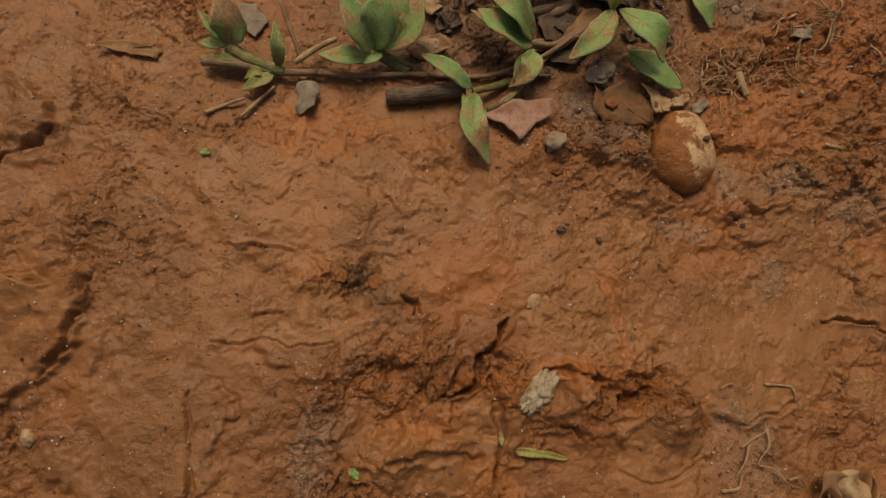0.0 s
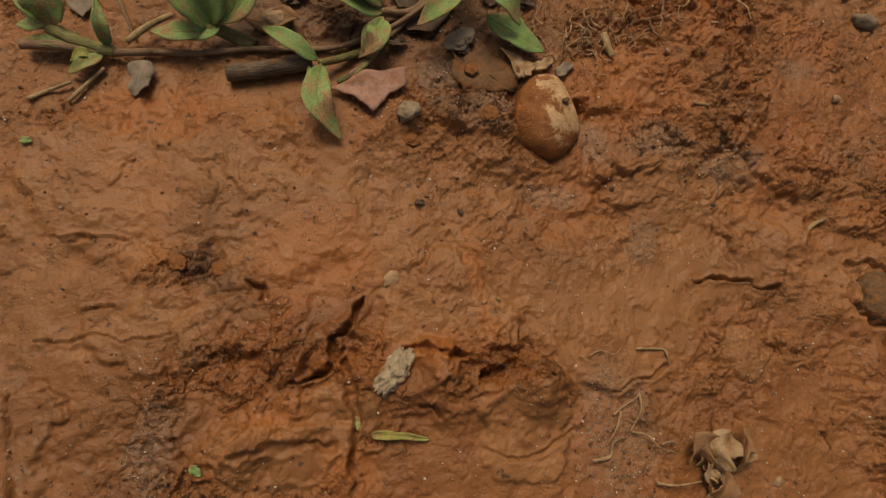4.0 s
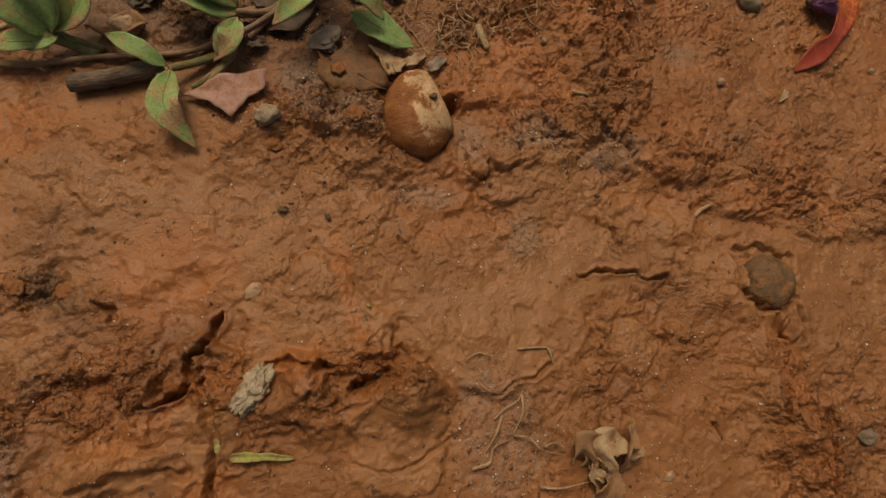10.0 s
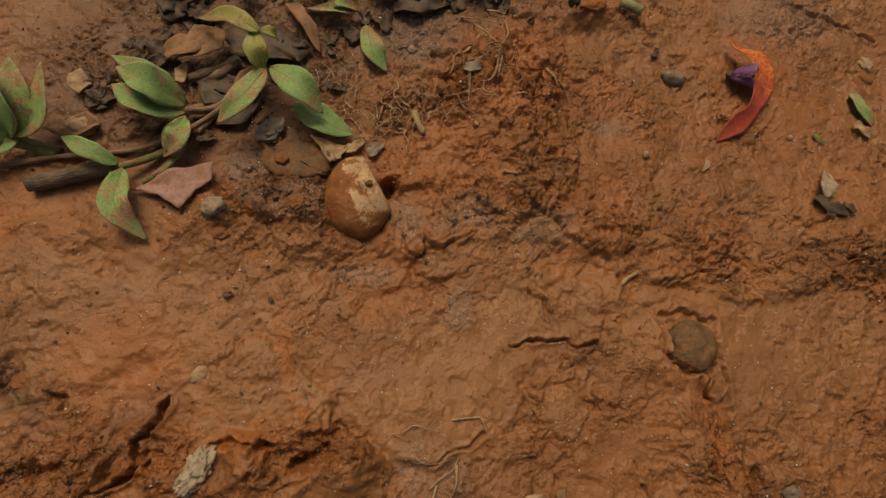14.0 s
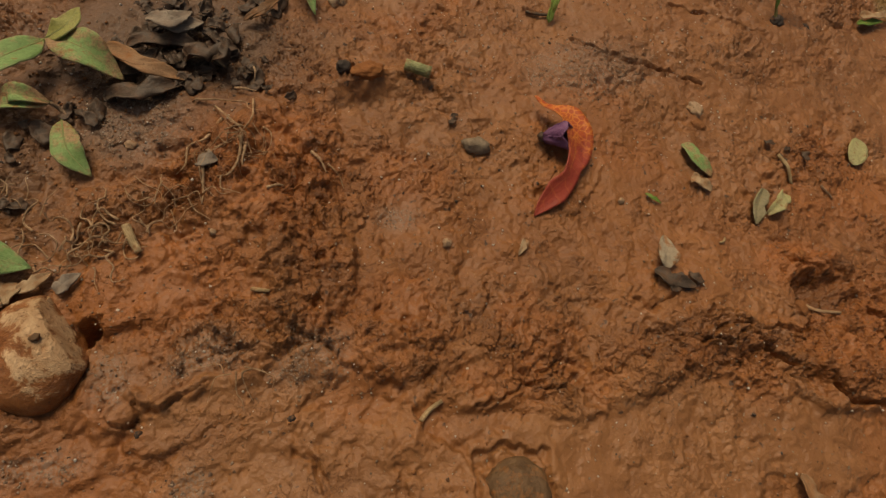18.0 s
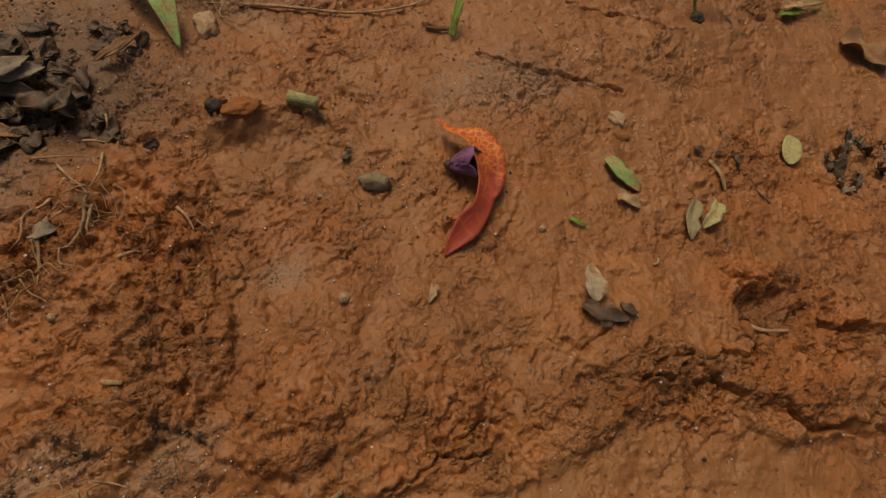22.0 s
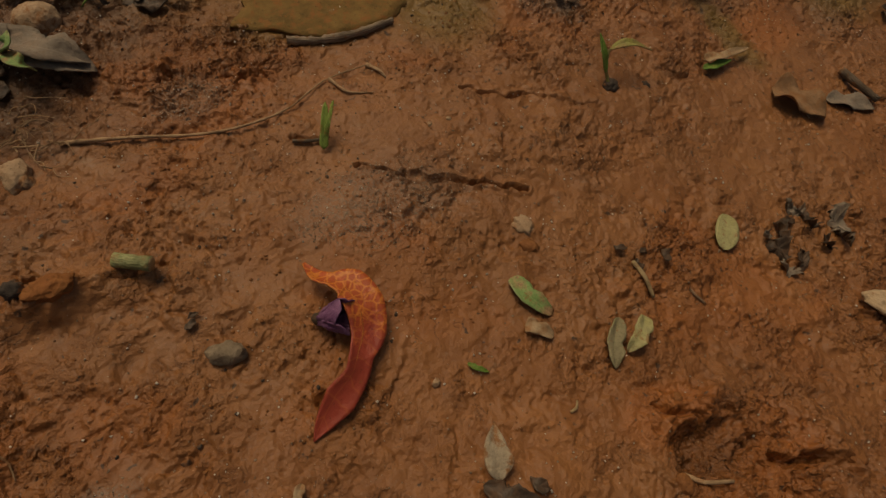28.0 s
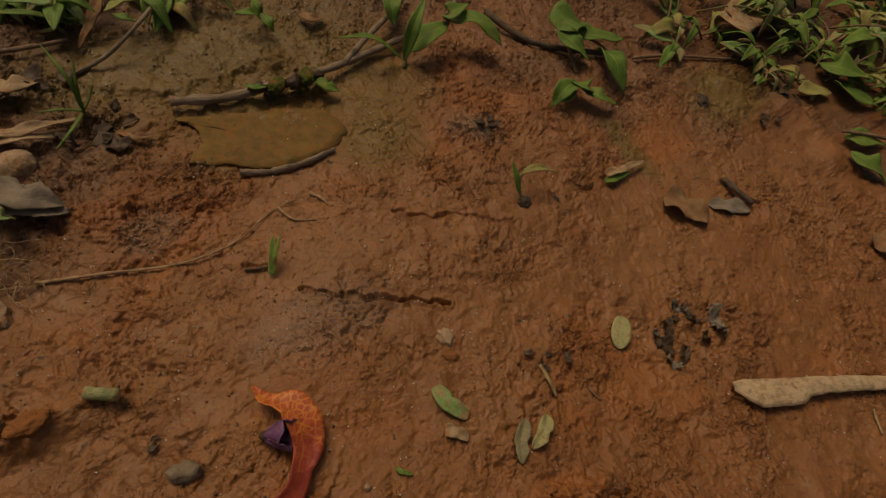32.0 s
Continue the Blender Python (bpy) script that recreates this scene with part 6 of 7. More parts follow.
fallen("fallen_leaf", BROWN, 0.0166, (up((0.4044, 0.0832), 0.0016), up((0.4107, 0.0737), 0.0022), up((0.4163, 0.0646), 0.0008)), "curled brown dead leaf with a notched edge", fold=0.3, shape=(0.6, 0.5))
fallen("fallen_leaf", GREY, 0.0101, (up((0.4242, 0.0712), 0.0008), up((0.4338, 0.0661), 0.0014), up((0.4438, 0.0601), 0.0008)), "flat grey dead leaf on soil")
fallen("fallen_leaf", TAN, 0.0048, (up((0.3860, 0.1039), 0.003), up((0.3961, 0.1028), 0.004), up((0.4105, 0.1027), 0.003)), "narrow pale dry leaf strip", shape=(0.5, 0.6))
fallen("fallen_leaf", FRESH, 0.0041, (up((0.3845, 0.1015), 0.001), up((0.3892, 0.1003), 0.003), up((0.4000, 0.1010), 0.002)), "narrow green leaf scrap on soil")
fallen("fallen_leaf", BROWN, 0.0066, (up((0.3003, 0.2312), 0.002), up((0.3039, 0.2261), 0.004), up((0.3109, 0.2291), 0.001)), "small pale brown fallen leaf")
fallen("fallen_leaf", BROWN, 0.0142, (up((0.4897, 0.0179), 0.002), up((0.4957, 0.0167), 0.005), up((0.5133, 0.0124), 0.001)), "brown dead leaf at the verge")
fallen("fallen_leaf", PALE_OLIVE, 0.0086, (up((0.3495, 0.0484), 0.001), up((0.3434, 0.0436), 0.002), up((0.3391, 0.0393), 0.0008)), "small oval yellow-green leaflet lying flat", fold=0.1, shape=(0.9, 0.55), wave=0.05, ragged=0.0)
fallen("fallen_leaf", GREEN, 0.0064, (up((0.2700, 0.0589), 0.001), up((0.2710, 0.0516), 0.003), up((0.2753, 0.0450), 0.0008)), "torn piece of fresh green leaf", fold=0.15, shape=(0.8, 0.5), wave=0.2, ragged=0.3)
fallen("fallen_leaf", TAN, 0.0049, (up((0.2662, 0.0455), 0.001), up((0.2686, 0.0432), 0.002), up((0.2716, 0.0397), 0.0008)), "buff scrap of dry leaf", shape=(0.5, 0.35))
fallen("fallen_leaf", SAGE, 0.0056, (up((0.2908, 0.0360), 0.002), up((0.2850, 0.0305), 0.002), up((0.2826, 0.0250), 0.0008)), "olive-tan dry bract on bare mud", fold=0.4)
fallen("fallen_leaf", PALE_OLIVE, 0.0056, (up((0.2986, 0.0331), 0.001), up((0.2926, 0.0298), 0.003), up((0.2877, 0.0271), 0.0008)), "pale folded leaflet beside a bract", fold=0.3)
fallen("fallen_leaf", CHIP, 0.0073, (up((0.2456, 0.0285), 0.001), up((0.2416, 0.0228), 0.004), up((0.2395, 0.0168), 0.002)), "pointed pale bract with a dusty surface", fold=0.35, shape=(1.5, 0.9), wave=0.2, ragged=0.15)
fallen("fallen_leaf", LITTER, 0.0060, (up((0.2359, 0.0179), 0.001), up((0.2391, 0.0133), 0.002), up((0.2455, 0.0092), 0.001)), "grey withered scrap under a bract", ragged=0.6)
fallen("fallen_leaf", FRESH, 0.0017, (up((0.2475, 0.0437), 0.001), up((0.2489, 0.0414), 0.0015), up((0.2514, 0.0393), 0.0006)), "sliver of green leaf on mud", fold=0.3)
fallen("fallen_leaf", TAN, 0.0026, (up((0.2015, 0.0367), 0.001), up((0.1999, 0.0350), 0.002), up((0.1977, 0.0325), 0.0006)), "thin tan bract on mud")
fallen("fallen_leaf", OLIVE, 0.0025, (up((0.0183, -0.0551), 0.001), up((0.0254, -0.0560), 0.002), up((0.0334, -0.0576), 0.0008)), "pale green strip of leaf blade", fold=0.35, shape=(0.5, 0.5))
fallen("fallen_leaf", GREEN, 0.0024, (up((-0.0254, -0.0593), 0.0008), up((-0.0242, -0.0602), 0.001), up((-0.0228, -0.0616), 0.0006)), "tiny green leaf scrap on mud")
fallen("fallen_leaf", GREEN, 0.0022, (up((-0.0706, 0.0261), 0.0006), up((-0.0690, 0.0257), 0.001), up((-0.0675, 0.0257), 0.0005)), "tiny green leaf scrap on mud")
fallen("fallen_leaf", GREEN, 0.0019, (up((0.0147, -0.0504), 0.0006), up((0.0149, -0.0520), 0.001), up((0.0150, -0.0540), 0.0005)), "tiny green leaf scrap on mud")
fallen("fallen_leaf", OLIVE, 0.0009, (up((0.0546, -0.0213), 0.0006), up((0.0550, -0.0218), 0.001), up((0.0556, -0.0223), 0.0005)), "tiny yellow-green leaf scrap")
fallen("fallen_leaf", TAN, 0.0289, (up((0.5339, 0.1687), 0.006), up((0.5406, 0.1591), 0.010), up((0.5794, 0.1682), 0.006)), "withered cream leaf caught among weeds")
fallen("fallen_leaf", BROWN, 0.0052, (up((0.2282, 0.2514), 0.012), up((0.2213, 0.2434), 0.009), up((0.2132, 0.2363), 0.002)), "hanging brown withered leaf")
fallen("fallen_leaf", GREY, 0.0051, (up((0.1158, 0.0765), 0.001), up((0.1183, 0.0752), 0.002), up((0.1213, 0.0747), 0.001)), "small grey leaf flake among roots")
fallen("fallen_leaf", BROWN, 0.0052, (up((0.2532, -0.0461), 0.001), up((0.2535, -0.0527), 0.003), up((0.2601, -0.0603), 0.001)), "narrow brown dry leaf on the flat")

# dry crumpled leaf with curled lobes
curl = holder("crumpled_leaf", (0.1141, -0.0709), "crumpled tan dead leaf with curled torn lobes", "leaf")
for mat, w, pts, lean in ((BROWN, 46, (up((0.1060, -0.0685), 0.001), up((0.1080, -0.0649), 0.006), up((0.1130, -0.0637), 0.003)), 15), (TAN, 52, (up((0.1112, -0.0704), 0.001), up((0.1122, -0.0660), 0.007), up((0.1196, -0.0645), 0.003)), -20),
                          (BROWN, 36, (up((0.1198, -0.0737), 0.001), up((0.1193, -0.0669), 0.007), up((0.1247, -0.0616), 0.003)), 30), (BROWN, 44, (up((0.1099, -0.0818), 0.001), up((0.1133, -0.0774), 0.004), up((0.1178, -0.0725), 0.002)), 0),
                          (TAN, 22, (up((0.1105, -0.0769), 0.001), up((0.1096, -0.0719), 0.004), up((0.1101, -0.0677), 0.003)), 20)):
    part("lobe", blade(pts, w * 0.000165, 0.35, 0.6, (0.7, 0.5), ragged=0.7, lean=lean, seed=w), mat, curl)
rnd = random.Random(61)
for k in range(7):
    x, y = (0.1161, -0.0711)
    x, y, a = x + rnd.gauss(0, 0.0045), y + rnd.gauss(0, 0.0050), rnd.uniform(0, 6.28)
    ln = rnd.uniform(0.004, 0.007)
    part("lobe", blade((up((x, y), 0.0006), up((x + 0.5 * ln * math.cos(a), y + 0.5 * ln * math.sin(a)), rnd.uniform(0.002, 0.005)), up((x + ln * math.cos(a), y + ln * math.sin(a)), rnd.uniform(0.001, 0.004))), ln * rnd.uniform(0.5, 0.8), 0.4, 0.7, (0.7, 0.5), ragged=0.8, lean=rnd.uniform(-30, 30), seed=k + 90), BROWN if k % 2 else TAN, curl)

# crumbly chip of fibre
single("bark_chip", lump(up((0.0250, -0.0396), 0.0014), 0.0032, 0.0062, 0.0022, 142, 0.45, 2.8, 5, seed=6), CHIP, "crumbly pale chip of bark on the mud", "bark")

# twigs, branch and bark
single("twig", tube((up((-0.0188, 0.0457), 0.003), up((-0.0084, 0.0471), 0.003), up((0.0049, 0.0495), 0.003)), 0.0024, 12, 10, 0.10, 0.95, 3), BARK_DARK, "short dark weathered twig under the weeds", "twig")
single("twig", tube((up((0.0262, 0.0777), 0.002), up((0.0340, 0.0802), 0.003), up((0.0418, 0.0836), 0.003)), 0.0016, 10, 8, 0.12, 0.9, 4), BARK_DARK, "grey dead twig among litter", "twig")
single("twig", tube((up((0.0308, 0.0783), 0.002), up((0.0369, 0.0794), 0.003), up((0.0419, 0.0840), 0.002)), 0.0016, 10, 8, 0.12, 0.9, 4), STEM, "brown dead twig among the weeds", "twig")
for pts, r, mat, label in (
    ((up((-0.0706, 0.0384), 0.001), up((-0.0657, 0.0414), 0.001), up((-0.0601, 0.0435), 0.002)), 0.0006, STRAW, "pale dry piece of straw"),
    ((up((-0.0607, 0.0378), 0.001), up((-0.0563, 0.0429), 0.001), up((-0.0517, 0.0477), 0.002)), 0.0006, STRAW, "pale dry piece of straw"),
    ((up((-0.0462, 0.0557), 0.003), up((-0.0398, 0.0599), 0.004), up((-0.0344, 0.0643), 0.003)), 0.0010, STRAW, "split pale straw stalk"),
    ((up((0.0966, 0.0620), 0.001), up((0.0975, 0.0580), 0.0015), up((0.0988, 0.0541), 0.001)), 0.0012, STRAW, "short pale grass stalk"),
    ((up((0.0945, -0.0378), 0.0006), up((0.0991, -0.0380), 0.0008), up((0.1031, -0.0384), 0.0006)), 0.0004, STRAW, "thin pale straw on mud"),
    ((up((0.1033, -0.0385), 0.0006), up((0.1039, -0.0405), 0.0008), up((0.1043, -0.0428), 0.0005)), 0.0003, STRAW, "thin pale straw on mud"),
    ((up((0.1567, -0.0044), 0.0008), up((0.1596, -0.0025), 0.001), up((0.1631, -0.0013), 0.0008)), 0.0007, STRAW, "short curved straw on mud"),
    ((up((0.3072, 0.0482), 0.001), up((0.3059, 0.0421), 0.0015), up((0.3061, 0.0366), 0.0008)), 0.0007, STRAW, "thin dry stalk on the mud"),
    ((up((0.3187, 0.0338), 0.0005), up((0.3187, 0.0310), 0.0008), up((0.3197, 0.0281), 0.0005)), 0.0004, STEM, "thin brown thread of straw"),
    ((up((0.2643, 0.0216), 0.0005), up((0.2662, 0.0218), 0.0008), up((0.2677, 0.0230), 0.0005)), 0.0004, STRAW, "thin curved straw on mud"),
    ((up((0.2811, -0.0034), 0.001), up((0.2836, -0.0068), 0.0015), up((0.2890, -0.0096), 0.001)), 0.0006, ROOT, "pale bent rootlet on soil"),
    ((up((0.2334, 0.1224), 0.001), up((0.2378, 0.1210), 0.001), up((0.2414, 0.1200), 0.001)), 0.0006, BARK_DARK, "thin dark twig on mud"),
    ((up((0.4185, -0.0283), 0.001), up((0.4156, -0.0315), 0.001), up((0.4117, -0.0353), 0.001)), 0.0005, STRAW, "thin dry stalk on mud"),
    ((up((0.4418, 0.0796), 0.002), up((0.4425, 0.0716), 0.003), up((0.4463, 0.0626), 0.002)), 0.0016, BARK_DARK, "grey dead twig on the soil"),
    ((up((0.2083, 0.2240), 0.001), up((0.2210, 0.2253), 0.004), up((0.2339, 0.2305), 0.010), up((0.2486, 0.2467), 0.012)), 0.0009, BARK_PALE, "bare dead stalk leaning in the weeds"),
    ((up((0.1887, 0.2401), 0.002), up((0.1995, 0.2390), 0.003), up((0.2111, 0.2418), 0.002)), 0.0010, STEM, "brown dead stalk in weeds"),
    ((up((0.3921, 0.2115), 0.004), up((0.3965, 0.1963), 0.003), up((0.4097, 0.1831), 0.002), up((0.4497, 0.1631), 0.002)), 0.0018, BARK_DARK, "dark fallen twig below the weeds"),
    ((up((0.4550, 0.1593), 0.002), up((0.4764, 0.1542), 0.003), up((0.5219, 0.1398), 0.002)), 0.0010, STEM, "brown dead runner under weeds"),
    ((up((0.3697, 0.2140), 0.003), up((0.3791, 0.2213), 0.004), up((0.3900, 0.2302), 0.004)), 0.0014, BARK_PALE, "pale dead twig end"),
    ((up((0.1235, 0.0381), 0.001), up((0.1253, 0.0371), 0.001), up((0.1276, 0.0360), 0.001)), 0.0006, STRAW, "short pale straw on soil"),
):
    single("stalk", tube(pts, r, 8, 10, 0.10, 0.8, 7), mat, label, "stalk")

# green stalk pieces
g = holder("green_stalk", (0.2418, 0.1183), "split green grass stalk standing in mud", "grass")
part("strip", blade((up((0.2405, 0.1166), 0.001), up((0.2426, 0.1211), 0.005), up((0.2452, 0.1266), 0.009)), 0.0026, 0.5, 0, (0.35, 0.3), nu=10, nv=4), PALE_STALK, g)
part("strip", blade((up((0.2412, 0.1176), 0.001), up((0.2438, 0.1211), 0.006), up((0.2476, 0.1264), 0.009)), 0.0014, 0.5, 0, (0.35, 0.3), nu=10, nv=2), PALE_STALK, g)
cap = holder("stem_piece", (0.1855, 0.1009), "cut piece of green stem lying on mud", "stem")
foot_a, foot_b = up((0.1816, 0.1022), 0.0022), up((0.1888, 0.0979), 0.0020)
foot_a.z = foot_b.z = max(foot_a.z, foot_b.z)
part("stem", tube((foot_a, foot_b), 0.0018, 14, 8, 0.03, 1.06, 2), STEM_PALE, cap)
part("cut_end", tube((foot_b, foot_b.lerp(foot_a, -0.035)), 0.00188, 14, 4, 0.02, 0.85, 3), STRAW, cap, "pale cut end")


def slab_of_bark():
    rows = []
    rnd = random.Random(3)
    a, b = up((0.3687, 0.0074), 0.002), up((0.4804, -0.0474), 0.003)
    along = (b - a)
    across = Vector((-along.y, along.x, 0)).normalized()
    for i in range(29):
        t = i / 28
        c = a + along * t + Vector((0, 0, 0.0012 * math.sin(5 * t)))
        lo = -0.0042 - 0.0012 * math.sin(7 * t + 1) - (0.0028 if 0.05 < t < 0.22 else 0) + rnd.uniform(-0.0004, 0.0004)
        hi = 0.0016 + 0.0006 * math.sin(4 * t) + rnd.uniform(-0.0003, 0.0003)
        if i == 0:
            lo, hi = -0.0012, 0.0008
        rows.append([c + across * (lo + (hi - lo) * j / 6) + Vector((0, 0, 0.0008 * math.sin(math.pi * j / 6) + rnd.uniform(-1, 1) * 0.0001)) for j in range(7)])
    return single("bark_strip", shell(bmesh.new(), rows, 0.0016), BARK_STRIP, "long buff strip of bark lying on mud", "bark")


BARK_STRIP = grained("buff_bark", (0.430, 0.300, 0.180), (0.620, 0.470, 0.310), 420, 14, 0.8)
slab_of_bark()

branch = holder("fallen_branch", (0.2792, 0.1990), "fallen lichen-grown dead branch on the mud", "branch")
part("limb", tube((up((0.2349, 0.1983), 0.004), up((0.2549, 0.1955), 0.004), up((0.2776, 0.1950), 0.005), up((0.3037, 0.1974), 0.005), up((0.3398, 0.2041), 0.004)), 0.0019, 12, 30, 0.20, 0.8, 5), BARK_PALE, branch)
part("fork", tube((up((0.3064, 0.1974), 0.005), up((0.3218, 0.2065), 0.006), up((0.3394, 0.2177), 0.006), up((0.3567, 0.2318), 0.005)), 0.0014, 10, 14, 0.12, 0.8, 6), BARK_PALE, branch)
for k, (p, r) in enumerate(((up((0.2667, 0.1940), 0.006), 0.0024), (up((0.2741, 0.1923), 0.006), 0.0030), (up((0.2812, 0.1923), 0.007), 0.0026), (up((0.2876, 0.1930), 0.007), 0.0030), (up((0.2718, 0.1937), 0.003), 0.0026), (up((0.2838, 0.1926), 0.003), 0.0026), (up((0.2919, 0.1942), 0.006), 0.0022))):
    part("lichen", lump(p, r * 1.4, r, r * 0.8, 20 * k, 0.6, 2.6, 3, seed=k + 3), MOSS if k % 2 else LITTER, branch)
fallen("fallen_leaf", FRESH, 0.0066, (up((0.2900, 0.1911), 0.005), up((0.2932, 0.1863), 0.006), up((0.2978, 0.1848), 0.003)), "small green leaf stuck to the branch")
fallen("fallen_leaf", FRESH, 0.0031, (up((0.2626, 0.1949), 0.007), up((0.2651, 0.1924), 0.008), up((0.2698, 0.1920), 0.007)), "narrow green leaf on the branch")


CRUST = mottled("mossy_crust", (0.125, 0.078, 0.024), (0.235, 0.142, 0.048), 160, 0.85)
scrap(CRUST, [(0.2335, 0.1935), (0.2400, 0.1865), (0.2390, 0.1780), (0.2315, 0.1705), (0.2440, 0.1662), (0.2560, 0.1592), (0.2700, 0.1575), (0.2830, 0.1592), (0.2930, 0.1660), (0.2900, 0.1790), (0.2740, 0.1850), (0.2540, 0.1880)], "thin olive mossy crust lifted off the mud", -0.0001, 0.0, 4, 0.018, 0.0010, "mossy_crust", "crust")
single("bark_edge", tube((up((0.2471, 0.1617), 0.0006), up((0.2571, 0.1574), 0.0012), up((0.2700, 0.1564), 0.0016), up((0.2831, 0.1583), 0.0010)), 0.0014, 10, 30, 0.20, 0.9, 5, oval=0.7), BARK_PALE, "greyish broken strip of bark on a mossy plate", "bark")


def roots(at, label, runs, r=0.00065):
    h = holder("root_tangle", at, label, "root")
    for k, pts in enumerate(runs):
        part("root", tube(pts, 0.7 * r * (0.8 + 0.15 * (k % 4)), 6, 6 * len(pts), 0.22, 0.35, k), ROOT, h)
    return h


roots((0.2132, 0.1334), "long pale surface root creeping over mud", ((up((0.1777, 0.1425), 0.0008), up((0.1876, 0.1399), 0.0012), up((0.1980, 0.1378), 0.001), up((0.2087, 0.1347), 0.0012), up((0.2183, 0.1323), 0.001), up((0.2293, 0.1325), 0.0012), up((0.2379, 0.1350), 0.001), up((0.2442, 0.1384), 0.0012), up((0.2529, 0.1422), 0.001), up((0.2660, 0.1423), 0.001)), (up((0.2529, 0.1422), 0.001), up((0.2562, 0.1350), 0.0008), up((0.2630, 0.1310), 0.0005)), (up((0.2660, 0.1425), 0.0008), up((0.2688, 0.1388), 0.0006), up((0.2696, 0.1358), 0.0005))), 0.0010)
roots((0.0867, -0.0571), "pale fine roots in ashy sand", ((up((0.0853, -0.0553), 0.001), up((0.0890, -0.0530), 0.002), up((0.0924, -0.0516), 0.002), up((0.0942, -0.0496), 0.001)), (up((0.0941, -0.0503), 0.001), up((0.0931, -0.0547), 0.002), up((0.0913, -0.0583), 0.001), up((0.0896, -0.0603), 0.0005)), (up((0.0875, -0.0548), 0.001), up((0.0850, -0.0589), 0.002), up((0.0816, -0.0629), 0.001)), (up((0.0773, -0.0668), 0.0005), up((0.0820, -0.0659), 0.001), up((0.0837, -0.0624), 0.002), up((0.0882, -0.0613), 0.001)), (up((0.0899, -0.0603), 0.001), up((0.0938, -0.0613), 0.003), up((0.0965, -0.0646), 0.003), up((0.1030, -0.0670), 0.002)), (up((0.0978, -0.0641), 0.002), up((0.1007, -0.0636), 0.003), up((0.1036, -0.0664), 0.001)), (up((0.0950, -0.0741), 0.001), up((0.1009, -0.0749), 0.002), up((0.1091, -0.0746), 0.002))), 0.00062)
roots((0.1280, 0.0811), "branching pale rootlets on red soil", ((up((0.1228, 0.0947), 0.001), up((0.1255, 0.0881), 0.002), up((0.1287, 0.0823), 0.002), up((0.1283, 0.0787), 0.001), up((0.1294, 0.0762), 0.0005)), (up((0.1335, 0.0936), 0.001), up((0.1322, 0.0859), 0.002), up((0.1289, 0.0822), 0.002)), (up((0.1284, 0.0804), 0.001), up((0.1265, 0.0740), 0.001), up((0.1234, 0.0698), 0.001), up((0.1201, 0.0701), 0.0005)), (up((0.1242, 0.0900), 0.001), up((0.1190, 0.0849), 0.001), up((0.1144, 0.0834), 0.001), up((0.1120, 0.0800), 0.0005)), (up((0.1137, 0.0827), 0.001), up((0.1125, 0.0780), 0.001), up((0.1097, 0.0757), 0.0005)), (up((0.1185, 0.0808), 0.001), up((0.1200, 0.0775), 0.001), up((0.1202, 0.0757), 0.0005)), (up((0.1172, 0.0737), 0.001), up((0.1162, 0.0675), 0.001), up((0.1153, 0.0634), 0.0005)), (up((0.1463, 0.0757), 0.001), up((0.1479, 0.0718), 0.001), up((0.1488, 0.0676), 0.0005)), (up((0.1498, 0.0705), 0.001), up((0.1523, 0.0674), 0.001), up((0.1528, 0.0632), 0.0005)), (up((0.1291, 0.1010), 0.001), up((0.1318, 0.0988), 0.002), up((0.1348, 0.0975), 0.001)), (up((0.1353, 0.1097), 0.001), up((0.1357, 0.1049), 0.003), up((0.1344, 0.1020), 0.001)), (up((0.1321, 0.0640), 0.0005), up((0.1350, 0.0651), 0.001), up((0.1365, 0.0651), 0.0005)), (up((0.1179, 0.0975), 0.001), up((0.1239, 0.0961), 0.002), up((0.1289, 0.0949), 0.001)), (up((0.1292, 0.0785), 0.001), up((0.1273, 0.0731), 0.0008), up((0.1274, 0.0711), 0.0005))), 0.00064)
rnd = random.Random(17)
centre = (0.0901, 0.0611)
tangle = []
for k in range(26):
    a, n = rnd.uniform(0, 6.28), rnd.randint(3, 5)
    p = Vector((centre[0] + rnd.gauss(0, 0.007), centre[1] + rnd.gauss(0, 0.004), 0))
    run = []
    for s in range(n + 2):
        run.append(up((p.x, p.y), rnd.uniform(0.0003, 0.0026)))
        a += rnd.uniform(-1.5, 1.5)
        p += Vector((math.cos(a), math.sin(a), 0)) * rnd.uniform(0.0016, 0.0038)
    tangle.append(run)
roots(centre, "matted tangle of pale dry rootlets", tangle, 0.00040)
for at, n, sx, sy in (((0.1255, 0.0803), 14, 0.008, 0.010), ((0.1096, 0.0696), 12, 0.014, 0.010), ((0.1694, 0.1511), 16, 0.012, 0.008), ((0.1740, 0.1405), 8, 0.006, 0.006), ((0.1532, 0.1772), 10, 0.014, 0.010), ((0.0719, 0.0758), 8, 0.012, 0.010), ((0.1295, 0.0831), 6, 0.01, 0.006), ((0.0774, -0.0424), 4, 0.006, 0.004), ((0.1174, 0.0174), 5, 0.004, 0.002)):
    some = []
    for k in range(n):
        a = rnd.uniform(0, 6.28)
        p = Vector((at[0] + rnd.gauss(0, sx * 0.6), at[1] + rnd.gauss(0, sy * 0.6), 0))
        run = []
        for s in range(4):
            run.append(up((p.x, p.y), rnd.uniform(0.0006, 0.0028)))
            a += rnd.uniform(-1.3, 1.3)
            p += Vector((math.cos(a), math.sin(a), 0)) * rnd.uniform(0.002, 0.0045)
        some.append(run)
    roots(at, "scattered fine brown rootlets in the soil", some, 0.00028)

# dark leaf crumbs
heap = holder("leaf_crumbs", (0.3707, 0.0328), "dark shrivelled leaf fragments on bare soil", "leaf")
rnd = random.Random(23)


